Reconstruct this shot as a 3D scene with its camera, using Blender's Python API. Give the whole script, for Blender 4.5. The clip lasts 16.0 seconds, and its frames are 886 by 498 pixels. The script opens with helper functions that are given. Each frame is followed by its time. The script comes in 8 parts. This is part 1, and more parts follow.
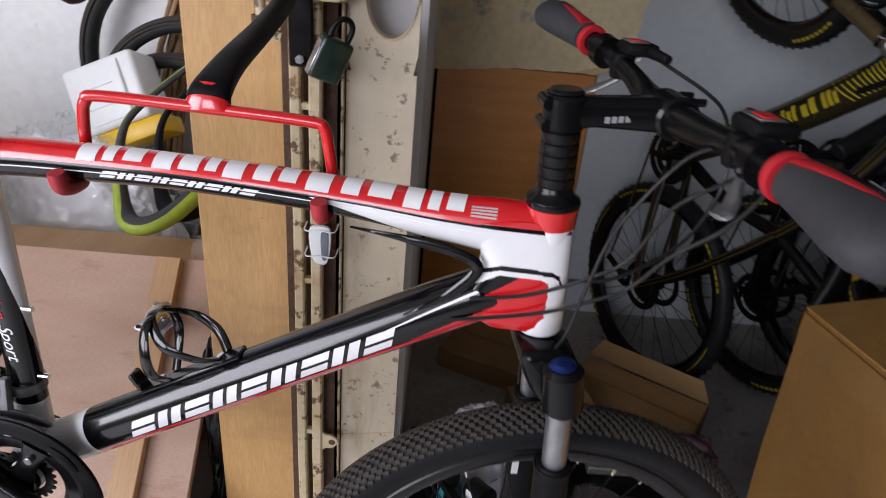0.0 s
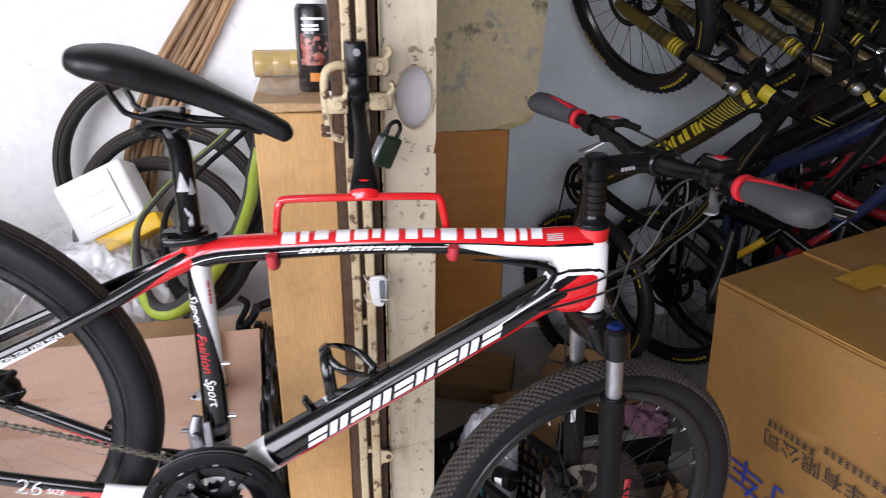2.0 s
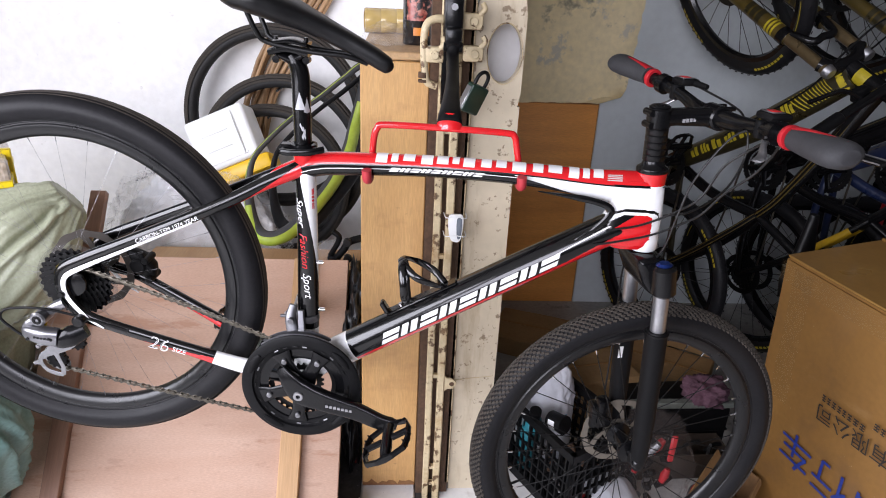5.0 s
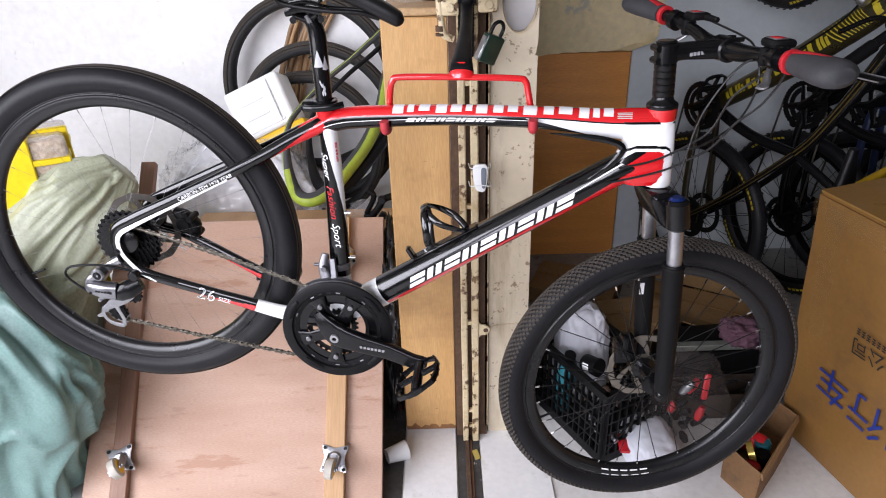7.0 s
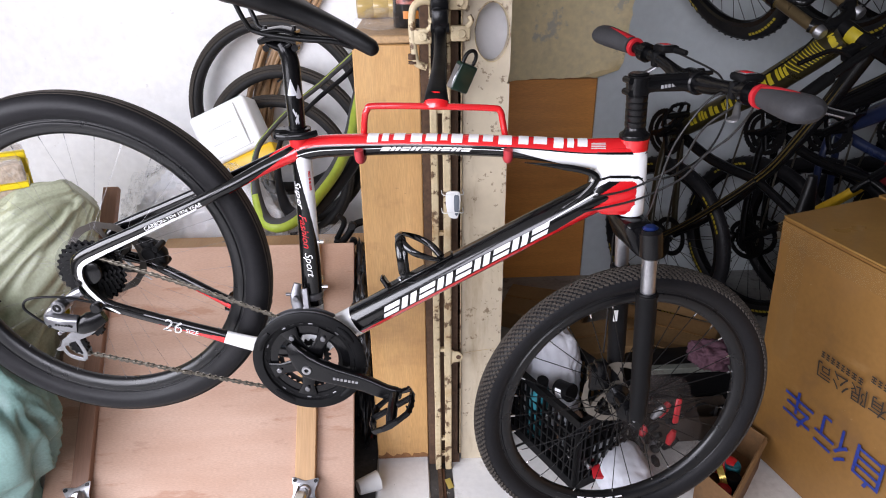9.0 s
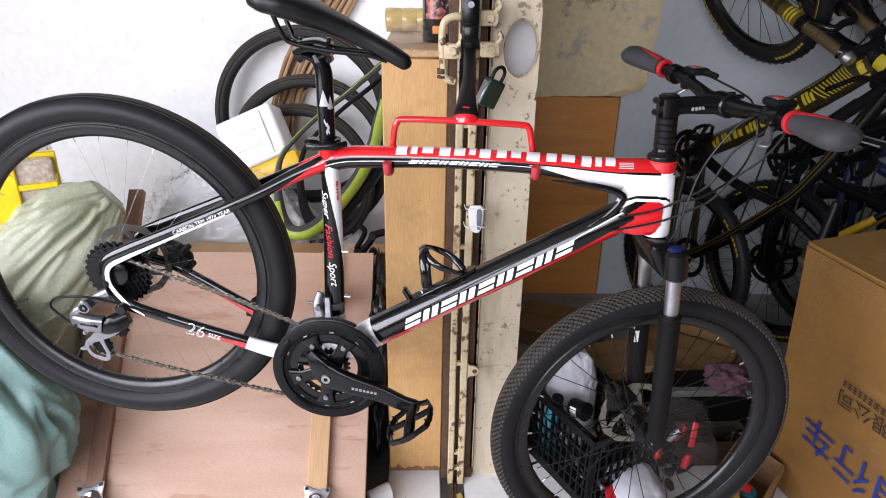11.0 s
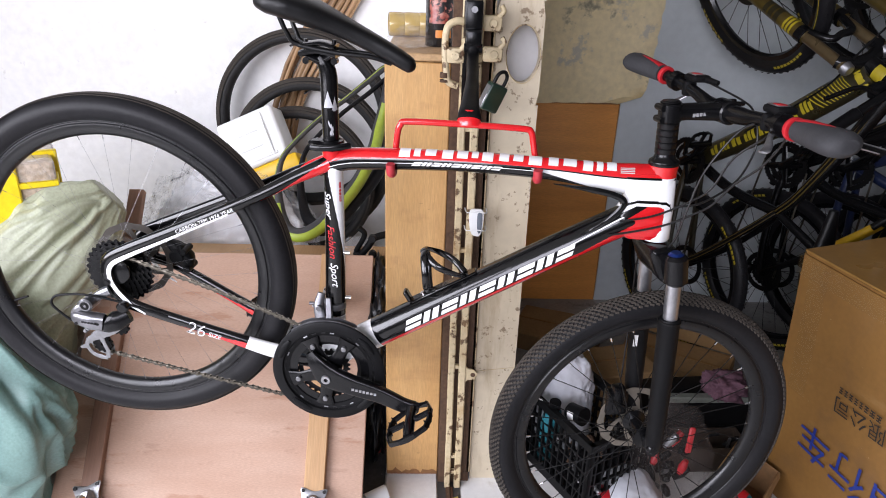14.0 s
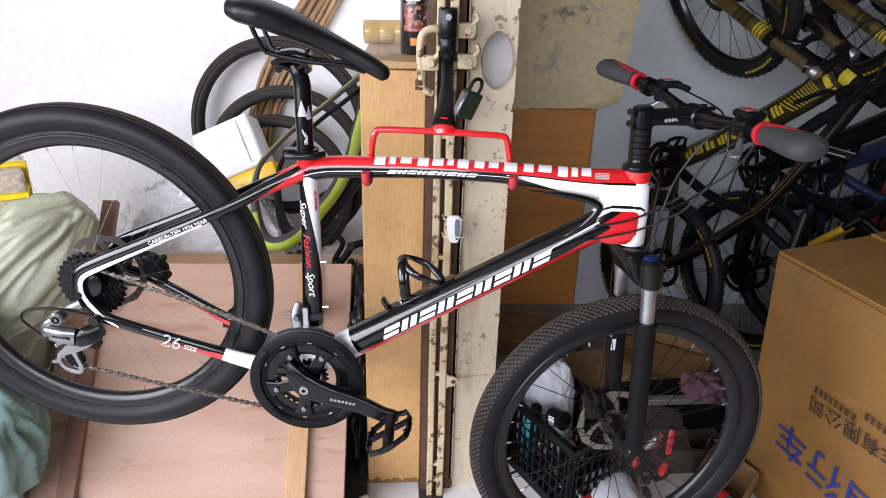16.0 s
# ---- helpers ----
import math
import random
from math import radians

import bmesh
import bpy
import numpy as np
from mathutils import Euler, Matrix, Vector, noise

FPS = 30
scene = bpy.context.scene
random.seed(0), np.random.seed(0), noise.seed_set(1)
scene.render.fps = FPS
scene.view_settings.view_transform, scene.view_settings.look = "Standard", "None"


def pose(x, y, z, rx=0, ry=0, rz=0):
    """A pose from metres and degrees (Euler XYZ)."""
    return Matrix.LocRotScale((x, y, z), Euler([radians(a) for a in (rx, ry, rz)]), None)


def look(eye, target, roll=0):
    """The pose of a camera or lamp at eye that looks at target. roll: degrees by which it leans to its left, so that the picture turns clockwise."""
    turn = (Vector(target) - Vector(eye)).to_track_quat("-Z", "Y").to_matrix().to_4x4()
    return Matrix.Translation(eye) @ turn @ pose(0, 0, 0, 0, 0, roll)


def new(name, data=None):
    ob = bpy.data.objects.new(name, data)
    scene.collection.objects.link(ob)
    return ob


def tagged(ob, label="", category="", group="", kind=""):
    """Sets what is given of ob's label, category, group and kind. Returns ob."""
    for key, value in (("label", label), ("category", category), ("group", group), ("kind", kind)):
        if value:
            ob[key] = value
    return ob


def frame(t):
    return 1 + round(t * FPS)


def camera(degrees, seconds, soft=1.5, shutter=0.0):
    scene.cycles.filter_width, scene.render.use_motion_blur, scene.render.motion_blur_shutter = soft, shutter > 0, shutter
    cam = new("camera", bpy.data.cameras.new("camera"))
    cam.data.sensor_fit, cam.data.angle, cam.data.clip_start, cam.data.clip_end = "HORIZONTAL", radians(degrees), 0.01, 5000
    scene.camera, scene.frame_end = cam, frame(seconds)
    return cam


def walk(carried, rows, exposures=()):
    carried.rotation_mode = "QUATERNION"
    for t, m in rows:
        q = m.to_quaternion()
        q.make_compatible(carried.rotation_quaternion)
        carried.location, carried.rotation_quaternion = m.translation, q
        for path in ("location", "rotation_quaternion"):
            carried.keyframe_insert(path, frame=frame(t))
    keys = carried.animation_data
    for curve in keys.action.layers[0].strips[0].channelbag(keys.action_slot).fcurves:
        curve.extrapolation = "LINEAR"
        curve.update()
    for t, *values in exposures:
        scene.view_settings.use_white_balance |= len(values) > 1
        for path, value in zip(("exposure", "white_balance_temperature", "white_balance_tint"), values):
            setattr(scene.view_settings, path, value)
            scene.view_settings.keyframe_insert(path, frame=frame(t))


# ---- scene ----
cam = camera(69.3, 16.0, soft=1.0, shutter=0.4)
PATH = [
    (0, (0.019, 0.011, 1.404), (0.065, 1.794, 0.499), 5.4),
    (0.5, (-0.022, -0.113, 1.414), (0.183, 1.671, 0.533), 0.6),
    (1, (-0.076, -0.183, 1.446), (0.211, 1.589, 0.563), 0.7),
    (1.5, (-0.178, -0.24, 1.474), (0.144, 1.553, 0.649), -0.5),
    (2, (-0.309, -0.282, 1.504), (0.103, 1.53, 0.763), 0.6),
    (2.5, (-0.414, -0.318, 1.49), (-0.054, 1.505, 0.748), 1.5),
    (3, (-0.477, -0.362, 1.481), (-0.123, 1.461, 0.738), 5.2),
    (3.5, (-0.459, -0.366, 1.467), (-0.153, 1.454, 0.695), 4.7),
    (5.8, (-0.227, -0.493, 1.464), (-0.156, 1.34, 0.666), 1.6),
    (6, (-0.215, -0.494, 1.46), (-0.161, 1.335, 0.654), 1.0),
    (6.5, (-0.21, -0.516, 1.449), (-0.203, 1.28, 0.568), -1.4),
    (7, (-0.252, -0.532, 1.455), (-0.266, 1.259, 0.566), -1.7),
    (7.5, (-0.272, -0.526, 1.461), (-0.271, 1.271, 0.585), -1.8),
    (8, (-0.269, -0.523, 1.463), (-0.201, 1.279, 0.599), -2.1),
    (8.5, (-0.262, -0.521, 1.463), (-0.164, 1.285, 0.611), -1.8),
    (9, (-0.269, -0.514, 1.466), (-0.175, 1.301, 0.632), -0.5),
    (11.5, (-0.296, -0.515, 1.47), (-0.242, 1.32, 0.676), 1.4),
    (12, (-0.301, -0.513, 1.464), (-0.247, 1.324, 0.675), 1.9),
    (12.5, (-0.305, -0.521, 1.465), (-0.247, 1.313, 0.67), 1.8),
    (13, (-0.302, -0.52, 1.462), (-0.252, 1.313, 0.663), 2.4),
    (13.5, (-0.302, -0.523, 1.466), (-0.246, 1.312, 0.672), 1.8),
    (14, (-0.302, -0.523, 1.466), (-0.234, 1.316, 0.683), 1.9),
    (14.5, (-0.301, -0.522, 1.467), (-0.21, 1.32, 0.693), 2.2),
    (15, (-0.296, -0.524, 1.467), (-0.193, 1.322, 0.704), 1.3),
    (15.5, (-0.295, -0.527, 1.469), (-0.178, 1.319, 0.708), 1.7),
    (16, (-0.293, -0.521, 1.468), (-0.168, 1.323, 0.704), 1.7),
]
walk(cam, [(t, look(eye, target, roll)) for t, eye, target, roll in PATH], [(0, -0.29), (0.5, -0.27), (1, -0.14), (1.6, 0.08), (2.6, 0.21), (16, 0.24)])

# ---- world and lights ----
world = bpy.data.worlds.new("sky")
scene.world = world
world.use_nodes = True
wn = world.node_tree.nodes
sky = wn.new("ShaderNodeTexSky")
sky.sky_type, sky.sun_disc = "NISHITA", False
sky.sun_elevation, sky.sun_rotation = radians(40), radians(250)
world.node_tree.links.new(sky.outputs[0], wn["Background"].inputs[0])
wn["Background"].inputs[1].default_value = 0.1


def area_lamp(name, m, w, h, watts, colour=(1, 1, 1)):
    d = bpy.data.lights.new(name, "AREA")
    d.shape, d.size, d.size_y, d.energy, d.color = "RECTANGLE", w, h, watts, colour
    ob = new(name, d)
    ob.matrix_world = m
    return ob


# daylight through the shop front, beside and behind the camera
area_lamp("daylight_shopfront", look((-2.55, -0.9, 1.60), (-0.6, 1.0, 0.6)), 2.2, 1.7, 130, (0.915, 0.912, 1.03))
area_lamp("daylight_rear_opening", look((-1.10, -2.9, 1.93), (0.1, 1.2, 0.7)), 1.6, 1.3, 64, (0.925, 0.90, 1.03))


# ---- materials ----
def mat(name, base, rough=0.6, metal=0.0, alt=None, mix=0.5, scale=8.0, fine=60.0, fine_amt=0.12, bump=0.0, bump_scale=None, coat=0.0, stretch=(1, 1, 1), ramp=(0.35, 0.65), rand=0.0, spec=0.5, rough_var=0.1):
    """A surface with colour variation at two scales, gloss variation and fine relief."""
    m = bpy.data.materials.new(name)
    m.use_nodes = True
    nt = m.node_tree
    N, L = nt.nodes, nt.links.new
    b = N["Principled BSDF"]
    b.inputs["Metallic"].default_value = metal
    b.inputs["Coat Weight"].default_value = coat
    b.inputs["Coat Roughness"].default_value = 0.06
    b.inputs["Specular IOR Level"].default_value = spec
    tc = N.new("ShaderNodeTexCoord")
    mp = N.new("ShaderNodeMapping")
    mp.inputs["Scale"].default_value = stretch
    L(tc.outputs["Object"], mp.inputs["Vector"])
    n1 = N.new("ShaderNodeTexNoise")
    n1.inputs["Scale"].default_value, n1.inputs["Detail"].default_value = scale, 5
    L(mp.outputs[0], n1.inputs["Vector"])
    n2 = N.new("ShaderNodeTexNoise")
    n2.inputs["Scale"].default_value, n2.inputs["Detail"].default_value = fine, 4
    L(mp.outputs[0], n2.inputs["Vector"])
    cr = N.new("ShaderNodeValToRGB")
    cr.color_ramp.elements[0].position, cr.color_ramp.elements[1].position = ramp
    a = alt or tuple(c * 0.7 for c in base)
    cr.color_ramp.elements[0].color = (*base, 1)
    cr.color_ramp.elements[1].color = (*[x * (1 - mix) + y * mix for x, y in zip(base, a)], 1)
    L(n1.outputs["Fac"], cr.inputs[0])
    mr = N.new("ShaderNodeMapRange")
    mr.inputs["From Min"].default_value, mr.inputs["From Max"].default_value = 0.25, 0.75
    mr.inputs["To Min"].default_value, mr.inputs["To Max"].default_value = 1 - fine_amt, 1 + fine_amt
    L(n2.outputs["Fac"], mr.inputs["Value"])
    mul = N.new("ShaderNodeVectorMath")
    mul.operation = "SCALE"
    L(cr.outputs[0], mul.inputs[0])
    L(mr.outputs[0], mul.inputs["Scale"])
    out = mul.outputs[0]
    if rand:
        oi = N.new("ShaderNodeObjectInfo")
        m2 = N.new("ShaderNodeMapRange")
        m2.inputs["To Min"].default_value, m2.inputs["To Max"].default_value = 1 - rand, 1 + rand
        L(oi.outputs["Random"], m2.inputs["Value"])
        s2 = N.new("ShaderNodeVectorMath")
        s2.operation = "SCALE"
        L(out, s2.inputs[0])
        L(m2.outputs[0], s2.inputs["Scale"])
        out = s2.outputs[0]
    L(out, b.inputs["Base Color"])
    r = N.new("ShaderNodeMapRange")
    r.inputs["To Min"].default_value, r.inputs["To Max"].default_value = max(0.03, rough - rough_var), min(1, rough + rough_var)
    L(n1.outputs["Fac"], r.inputs["Value"])
    L(r.outputs[0], b.inputs["Roughness"])
    if bump:
        bp = N.new("ShaderNodeBump")
        bp.inputs["Strength"].default_value, bp.inputs["Distance"].default_value = 0.6, bump
        src = n2
        if bump_scale:
            src = N.new("ShaderNodeTexNoise")
            src.inputs["Scale"].default_value, src.inputs["Detail"].default_value = bump_scale, 6
            L(mp.outputs[0], src.inputs["Vector"])
        L(src.outputs["Fac"], bp.inputs["Height"])
        L(bp.outputs[0], b.inputs["Normal"])
    return m


def stain(m, colour, scale, lo, hi, stretch=(1, 1, 1), amount=0.8, detail=8, seed=0.0):
    """Lays patches of another colour (dirt, rust, flaked paint) over a material made by mat()."""
    nt = m.node_tree
    N, L = nt.nodes, nt.links.new
    b = N["Principled BSDF"]
    src = b.inputs["Base Color"].links[0].from_socket
    tc = N.new("ShaderNodeTexCoord")
    mp = N.new("ShaderNodeMapping")
    mp.inputs["Scale"].default_value = stretch
    mp.inputs["Location"].default_value = (seed, seed * 1.7, seed * 0.6)
    L(tc.outputs["Object"], mp.inputs["Vector"])
    n = N.new("ShaderNodeTexNoise")
    n.inputs["Scale"].default_value, n.inputs["Detail"].default_value, n.inputs["Roughness"].default_value = scale, detail, 0.65
    L(mp.outputs[0], n.inputs["Vector"])
    r = N.new("ShaderNodeMapRange")
    r.inputs["From Min"].default_value, r.inputs["From Max"].default_value = lo, hi
    r.inputs["To Max"].default_value = amount
    L(n.outputs["Fac"], r.inputs["Value"])
    mx = N.new("ShaderNodeMix")
    mx.data_type = "RGBA"
    L(r.outputs[0], mx.inputs["Factor"])
    L(src, mx.inputs["A"])
    mx.inputs["B"].default_value = (*colour, 1)
    L(mx.outputs["Result"], b.inputs["Base Color"])
    return m


def wood(name, base, dark, rings=9.0, stretch=(1, 1, 0.08), rough=0.5, coat=0.0, distort=3.0, rand=0.0):
    m = mat(name, base, rough, alt=dark, mix=0.6, scale=5, fine=180, fine_amt=0.14, stretch=stretch, bump=0.0006, coat=coat, rand=rand)
    nt = m.node_tree
    N, L = nt.nodes, nt.links.new
    b = N["Principled BSDF"]
    src = b.inputs["Base Color"].links[0].from_socket
    mp = [n for n in N if n.type == "MAPPING"][0]
    w = N.new("ShaderNodeTexWave")
    w.inputs["Scale"].default_value, w.inputs["Distortion"].default_value, w.inputs["Detail"].default_value = rings, distort, 3
    w.inputs["Detail Scale"].default_value = 1.2
    L(mp.outputs[0], w.inputs["Vector"])
    r = N.new("ShaderNodeMapRange")
    r.inputs["To Max"].default_value = 0.16
    L(w.outputs["Fac"], r.inputs["Value"])
    mx = N.new("ShaderNodeMix")
    mx.data_type = "RGBA"
    L(r.outputs[0], mx.inputs["Factor"])
    L(src, mx.inputs["A"])
    mx.inputs["B"].default_value = (*dark, 1)
    L(mx.outputs["Result"], b.inputs["Base Color"])
    return m


def clear(name, tint=(1, 1, 1), rough=0.12, alpha=0.35):
    """Thin clear plastic film."""
    m = mat(name, tint, rough, fine_amt=0.03, bump=0.004, bump_scale=9)
    b = m.node_tree.nodes["Principled BSDF"]
    b.inputs["Alpha"].default_value = alpha
    return m


M_WALL = stain(stain(mat("white_limewash", (0.82, 0.812, 0.80), 0.85, alt=(0.75, 0.75, 0.755), scale=2.6, fine=35, fine_amt=0.05, bump=0.003, bump_scale=14), (0.56, 0.53, 0.50), 6.5, 0.55, 0.70, amount=0.24), (0.40, 0.37, 0.33), 19, 0.655, 0.72, amount=0.40)
# back wall of the recess: shade is put into this dark grey
M_BACK = mat("grey_wall_recess_shade", (0.055, 0.054, 0.056), 0.85, alt=(0.035, 0.034, 0.034), scale=2.0, fine=30, fine_amt=0.06, bump=0.002, bump_scale=20)
M_FLOOR = stain(stain(mat("pale_concrete_floor", (0.66, 0.65, 0.625), 0.5, alt=(0.56, 0.55, 0.525), scale=3, fine=50, fine_amt=0.08, bump=0.001, bump_scale=40), (0.2, 0.17, 0.13), 4.5, 0.58, 0.75, amount=0.55), (0.1, 0.09, 0.08), 38, 0.66, 0.72, amount=0.7)
# recess floor: concrete with the shade among the bikes in its colour
M_RECESSFLOOR = stain(mat("concrete_recess_shade", (0.34, 0.33, 0.31), 0.7, alt=(0.22, 0.21, 0.195), scale=5, fine=60, fine_amt=0.15, bump=0.001), (0.05, 0.045, 0.04), 14, 0.58, 0.7, amount=0.7)
# ceiling and walls out of view, coloured dark so that little light bounces back
M_CEIL = mat("darkened_unseen_ceiling", (0.30, 0.29, 0.27), 0.9, scale=2)
M_DIM = mat("darkened_unseen_wall", (0.16, 0.155, 0.15), 0.9, alt=(0.10, 0.10, 0.10), scale=2)
M_POSTER = stain(stain(stain(mat("stained_old_paper", (0.88, 0.74, 0.45), 0.8, alt=(0.76, 0.65, 0.42), scale=4, fine=40, fine_amt=0.1, bump=0.002, bump_scale=25), (0.07, 0.08, 0.085), 7, 0.585, 0.67, amount=0.75, seed=3.1), (0.55, 0.52, 0.44), 7, 0.58, 0.63, amount=0.8, seed=8.0), (0.5, 0.33, 0.07), 2.2, 0.56, 0.7, amount=0.55, seed=1.0)
M_PLY = wood("honey_plywood", (0.60, 0.36, 0.145), (0.47, 0.255, 0.085), rings=2.0, stretch=(2.2, 2.2, 0.22), rough=0.45, coat=0.1, distort=5.0)
stain(M_PLY, (0.30, 0.15, 0.06), 3.5, 0.55, 0.75, stretch=(1, 1, 2.2), amount=0.55, seed=2.0)
stain(M_PLY, (0.10, 0.05, 0.03), 24, 0.68, 0.74, stretch=(1, 1, 2.0), amount=0.6, seed=5.0)
M_PINK = wood("pinkish_plywood", (0.45, 0.297, 0.215), (0.37, 0.218, 0.145), rings=1.6, stretch=(0.6, 2.6, 1), rough=0.6, distort=9.0)
stain(M_PINK, (0.30, 0.14, 0.075), 6, 0.60, 0.64, stretch=(0.35, 1.5, 1), amount=0.6, seed=4.0)
stain(M_PINK, (0.10, 0.05, 0.03), 30, 0.70, 0.74, amount=0.7, seed=7.0)
M_PINK = stain(M_PINK, (0.24, 0.12, 0.075), 12, 0.60, 0.66, stretch=(0.6, 2.4, 1), amount=0.35)
M_SLAT = wood("dark_hardwood", (0.27, 0.15, 0.095), (0.16, 0.08, 0.05), rings=14, stretch=(2, 0.1, 2), rough=0.55)
M_SLAT2 = wood("pale_pine", (0.50, 0.31, 0.15), (0.38, 0.21, 0.09), rings=14, stretch=(2, 0.1, 2), rough=0.55)
M_BROWN = wood("orange_brown_veneer", (0.84, 0.37, 0.095), (0.64, 0.262, 0.062), rings=2.5, stretch=(0.3, 1, 3.5), rough=0.4, coat=0.15)
M_CREAM = stain(stain(mat("cream_gate_paint", (0.60, 0.50, 0.32), 0.55, alt=(0.50, 0.38, 0.20), scale=10, fine=90, fine_amt=0.1, bump=0.001), (0.10, 0.05, 0.022), 34, 0.555, 0.60, amount=0.95), (0.36, 0.21, 0.08), 9, 0.52, 0.68, amount=0.7)
M_RUST = mat("rusted_steel", (0.10, 0.055, 0.03), 0.85, alt=(0.05, 0.028, 0.018), scale=20, fine=120, fine_amt=0.3, bump=0.002)
M_WHITEBOARD = stain(stain(mat("aged_white_door_paint", (0.60, 0.520, 0.385), 0.5, alt=(0.52, 0.43, 0.29), scale=2.4, fine=40, fine_amt=0.05, bump=0.0007), (0.16, 0.10, 0.055), 42, 0.60, 0.65, amount=0.8), (0.34, 0.25, 0.14), 5, 0.53, 0.68, stretch=(3, 3, 0.5), amount=0.6)
M_CARD = stain(stain(stain(mat("cardboard", (0.242, 0.122, 0.031), 0.55, alt=(0.198, 0.095, 0.021), scale=5, fine=70, fine_amt=0.07, bump=0.0012, bump_scale=9, coat=0.25), (0.15, 0.08, 0.035), 5, 0.55, 0.72, amount=0.5), (0.36, 0.22, 0.10), 3.2, 0.58, 0.68, stretch=(1, 1, 2.5), amount=0.35, seed=5.0), (0.42, 0.32, 0.2), 55, 0.69, 0.72, amount=0.7, seed=2.0)
M_CARDOLD = stain(mat("dirty_old_cardboard", (0.19, 0.10, 0.04), 0.75, alt=(0.14, 0.07, 0.025), scale=9, fine=80, fine_amt=0.12, bump=0.001), (0.06, 0.04, 0.02), 12, 0.55, 0.7, amount=0.6)
M_CARD2 = mat("pale_cardboard", (0.27, 0.165, 0.07), 0.7, alt=(0.20, 0.115, 0.045), scale=9, fine=80, fine_amt=0.1, bump=0.0008)
M_CARDTOP = mat("taped_cardboard", (0.33, 0.18, 0.05), 0.30, alt=(0.24, 0.122, 0.032), scale=7, fine=60, fine_amt=0.1, bump=0.001, bump_scale=18, coat=0.4)
M_RUBBER = mat("black_rubber", (0.0095, 0.0093, 0.0105), 0.46, alt=(0.014, 0.0135, 0.0145), scale=14, fine=150, fine_amt=0.2, bump=0.0004, spec=0.15)
M_RUBBERW = mat("faded_black_rubber", (0.018, 0.0175, 0.0175), 0.6, alt=(0.027, 0.026, 0.025), scale=14, fine=150, fine_amt=0.25, bump=0.0005, spec=0.25)
M_RIM = mat("satin_black_rim", (0.006, 0.006, 0.0068), 0.30, scale=30, fine_amt=0.15, spec=0.42)
M_RUBBERD = mat("dusty_tread_rubber", (0.034, 0.028, 0.0225), 0.9, alt=(0.050, 0.041, 0.032), mix=0.6, scale=40, fine=200, fine_amt=0.3, bump=0.0006)
M_RUBBERG = mat("grey_rubber", (0.045, 0.045, 0.047), 0.65, scale=14, fine=150, fine_amt=0.2)
M_LIME = mat("lime_green_rubber", (0.33, 0.42, 0.04), 0.5, alt=(0.24, 0.31, 0.04), scale=14)
M_GBLACK = mat("gloss_black_paint", (0.0025, 0.0025, 0.0028), 0.2, scale=40, coat=0.5, spec=0.3, fine_amt=0.1, rough_var=0.05)
M_RED = mat("gloss_red_paint", (0.62, 0.008, 0.012), 0.25, alt=(0.5, 0.006, 0.01), scale=20, coat=1.0, fine_amt=0.04, rough_var=0.05)
M_WHITE = mat("gloss_white_paint", (0.80, 0.80, 0.80), 0.25, alt=(0.72, 0.73, 0.74), scale=8, coat=0.8, fine_amt=0.02, rough_var=0.05)
M_DECAL = mat("white_decal", (0.82, 0.82, 0.82), 0.35, scale=30, fine_amt=0.02)
M_DECALR = mat("red_decal", (0.60, 0.012, 0.02), 0.35, scale=30, fine_amt=0.02)
M_SATIN = mat("satin_black_metal", (0.004, 0.004, 0.0046), 0.22, scale=30, fine_amt=0.2, spec=0.30)
M_MATTE = mat("matt_black_plastic", (0.005, 0.005, 0.0055), 0.5, scale=30, fine=120, fine_amt=0.25, bump=0.0003, spec=0.14)
M_ALU = mat("brushed_aluminium", (0.40, 0.40, 0.415), 0.34, 0.9, scale=30, fine=140, fine_amt=0.1)
M_CHROME = mat("chrome_steel", (0.75, 0.75, 0.76), 0.12, 1.0, scale=20, fine_amt=0.04, rough_var=0.05)
M_DISC = mat("dull_steel_disc", (0.24, 0.215, 0.18), 0.42, 0.6, scale=30, fine=120, fine_amt=0.1)
M_DISCR = mat("oily_steel_disc", (0.06, 0.052, 0.045), 0.42, 0.6, scale=30, fine=120, fine_amt=0.1)
M_CHAIN = mat("oiled_steel_chain", (0.12, 0.108, 0.088), 0.30, 0.95, scale=60, fine=300, fine_amt=0.3)
M_DARKSTEEL = mat("dark_steel", (0.014, 0.014, 0.0145), 0.4, 0.7, scale=40, fine=120, fine_amt=0.2)
M_GRIP = mat("grey_grip_rubber", (0.030, 0.030, 0.033), 0.75, scale=30, fine=300, fine_amt=0.15, bump=0.0004)
M_GRIPRED = mat("red_grip_rubber", (0.45, 0.012, 0.02), 0.45, scale=30, fine_amt=0.05)
M_BLUE = mat("blue_anodised", (0.008, 0.026, 0.14), 0.3, 0.5, scale=30)
M_SADDLE = mat("black_saddle_leather", (0.005, 0.005, 0.0055), 0.42, scale=30, spec=0.3, fine=260, fine_amt=0.25, bump=0.0003)
M_SMOKE = clear("smoked_plastic", (0.12, 0.12, 0.12), 0.15, 0.13)
M_THIN = clear("thin_clear_film", (0.34, 0.29, 0.27), 0.05, 0.060)
M_FILM = clear("clear_film", (0.88, 0.89, 0.90), 0.10, 0.09)
M_HDPE = mat("white_hdpe", (0.80, 0.81, 0.80), 0.4, alt=(0.74, 0.75, 0.74), scale=6, fine_amt=0.02)
M_YELLOW = mat("yellow_paint", (0.82, 0.50, 0.010), 0.4, scale=9, fine_amt=0.05)
M_TAPEY = mat("yellow_tape", (0.78, 0.60, 0.01), 0.35, alt=(0.62, 0.44, 0.01), scale=14, fine=60, fine_amt=0.08, bump=0.001, bump_scale=30)
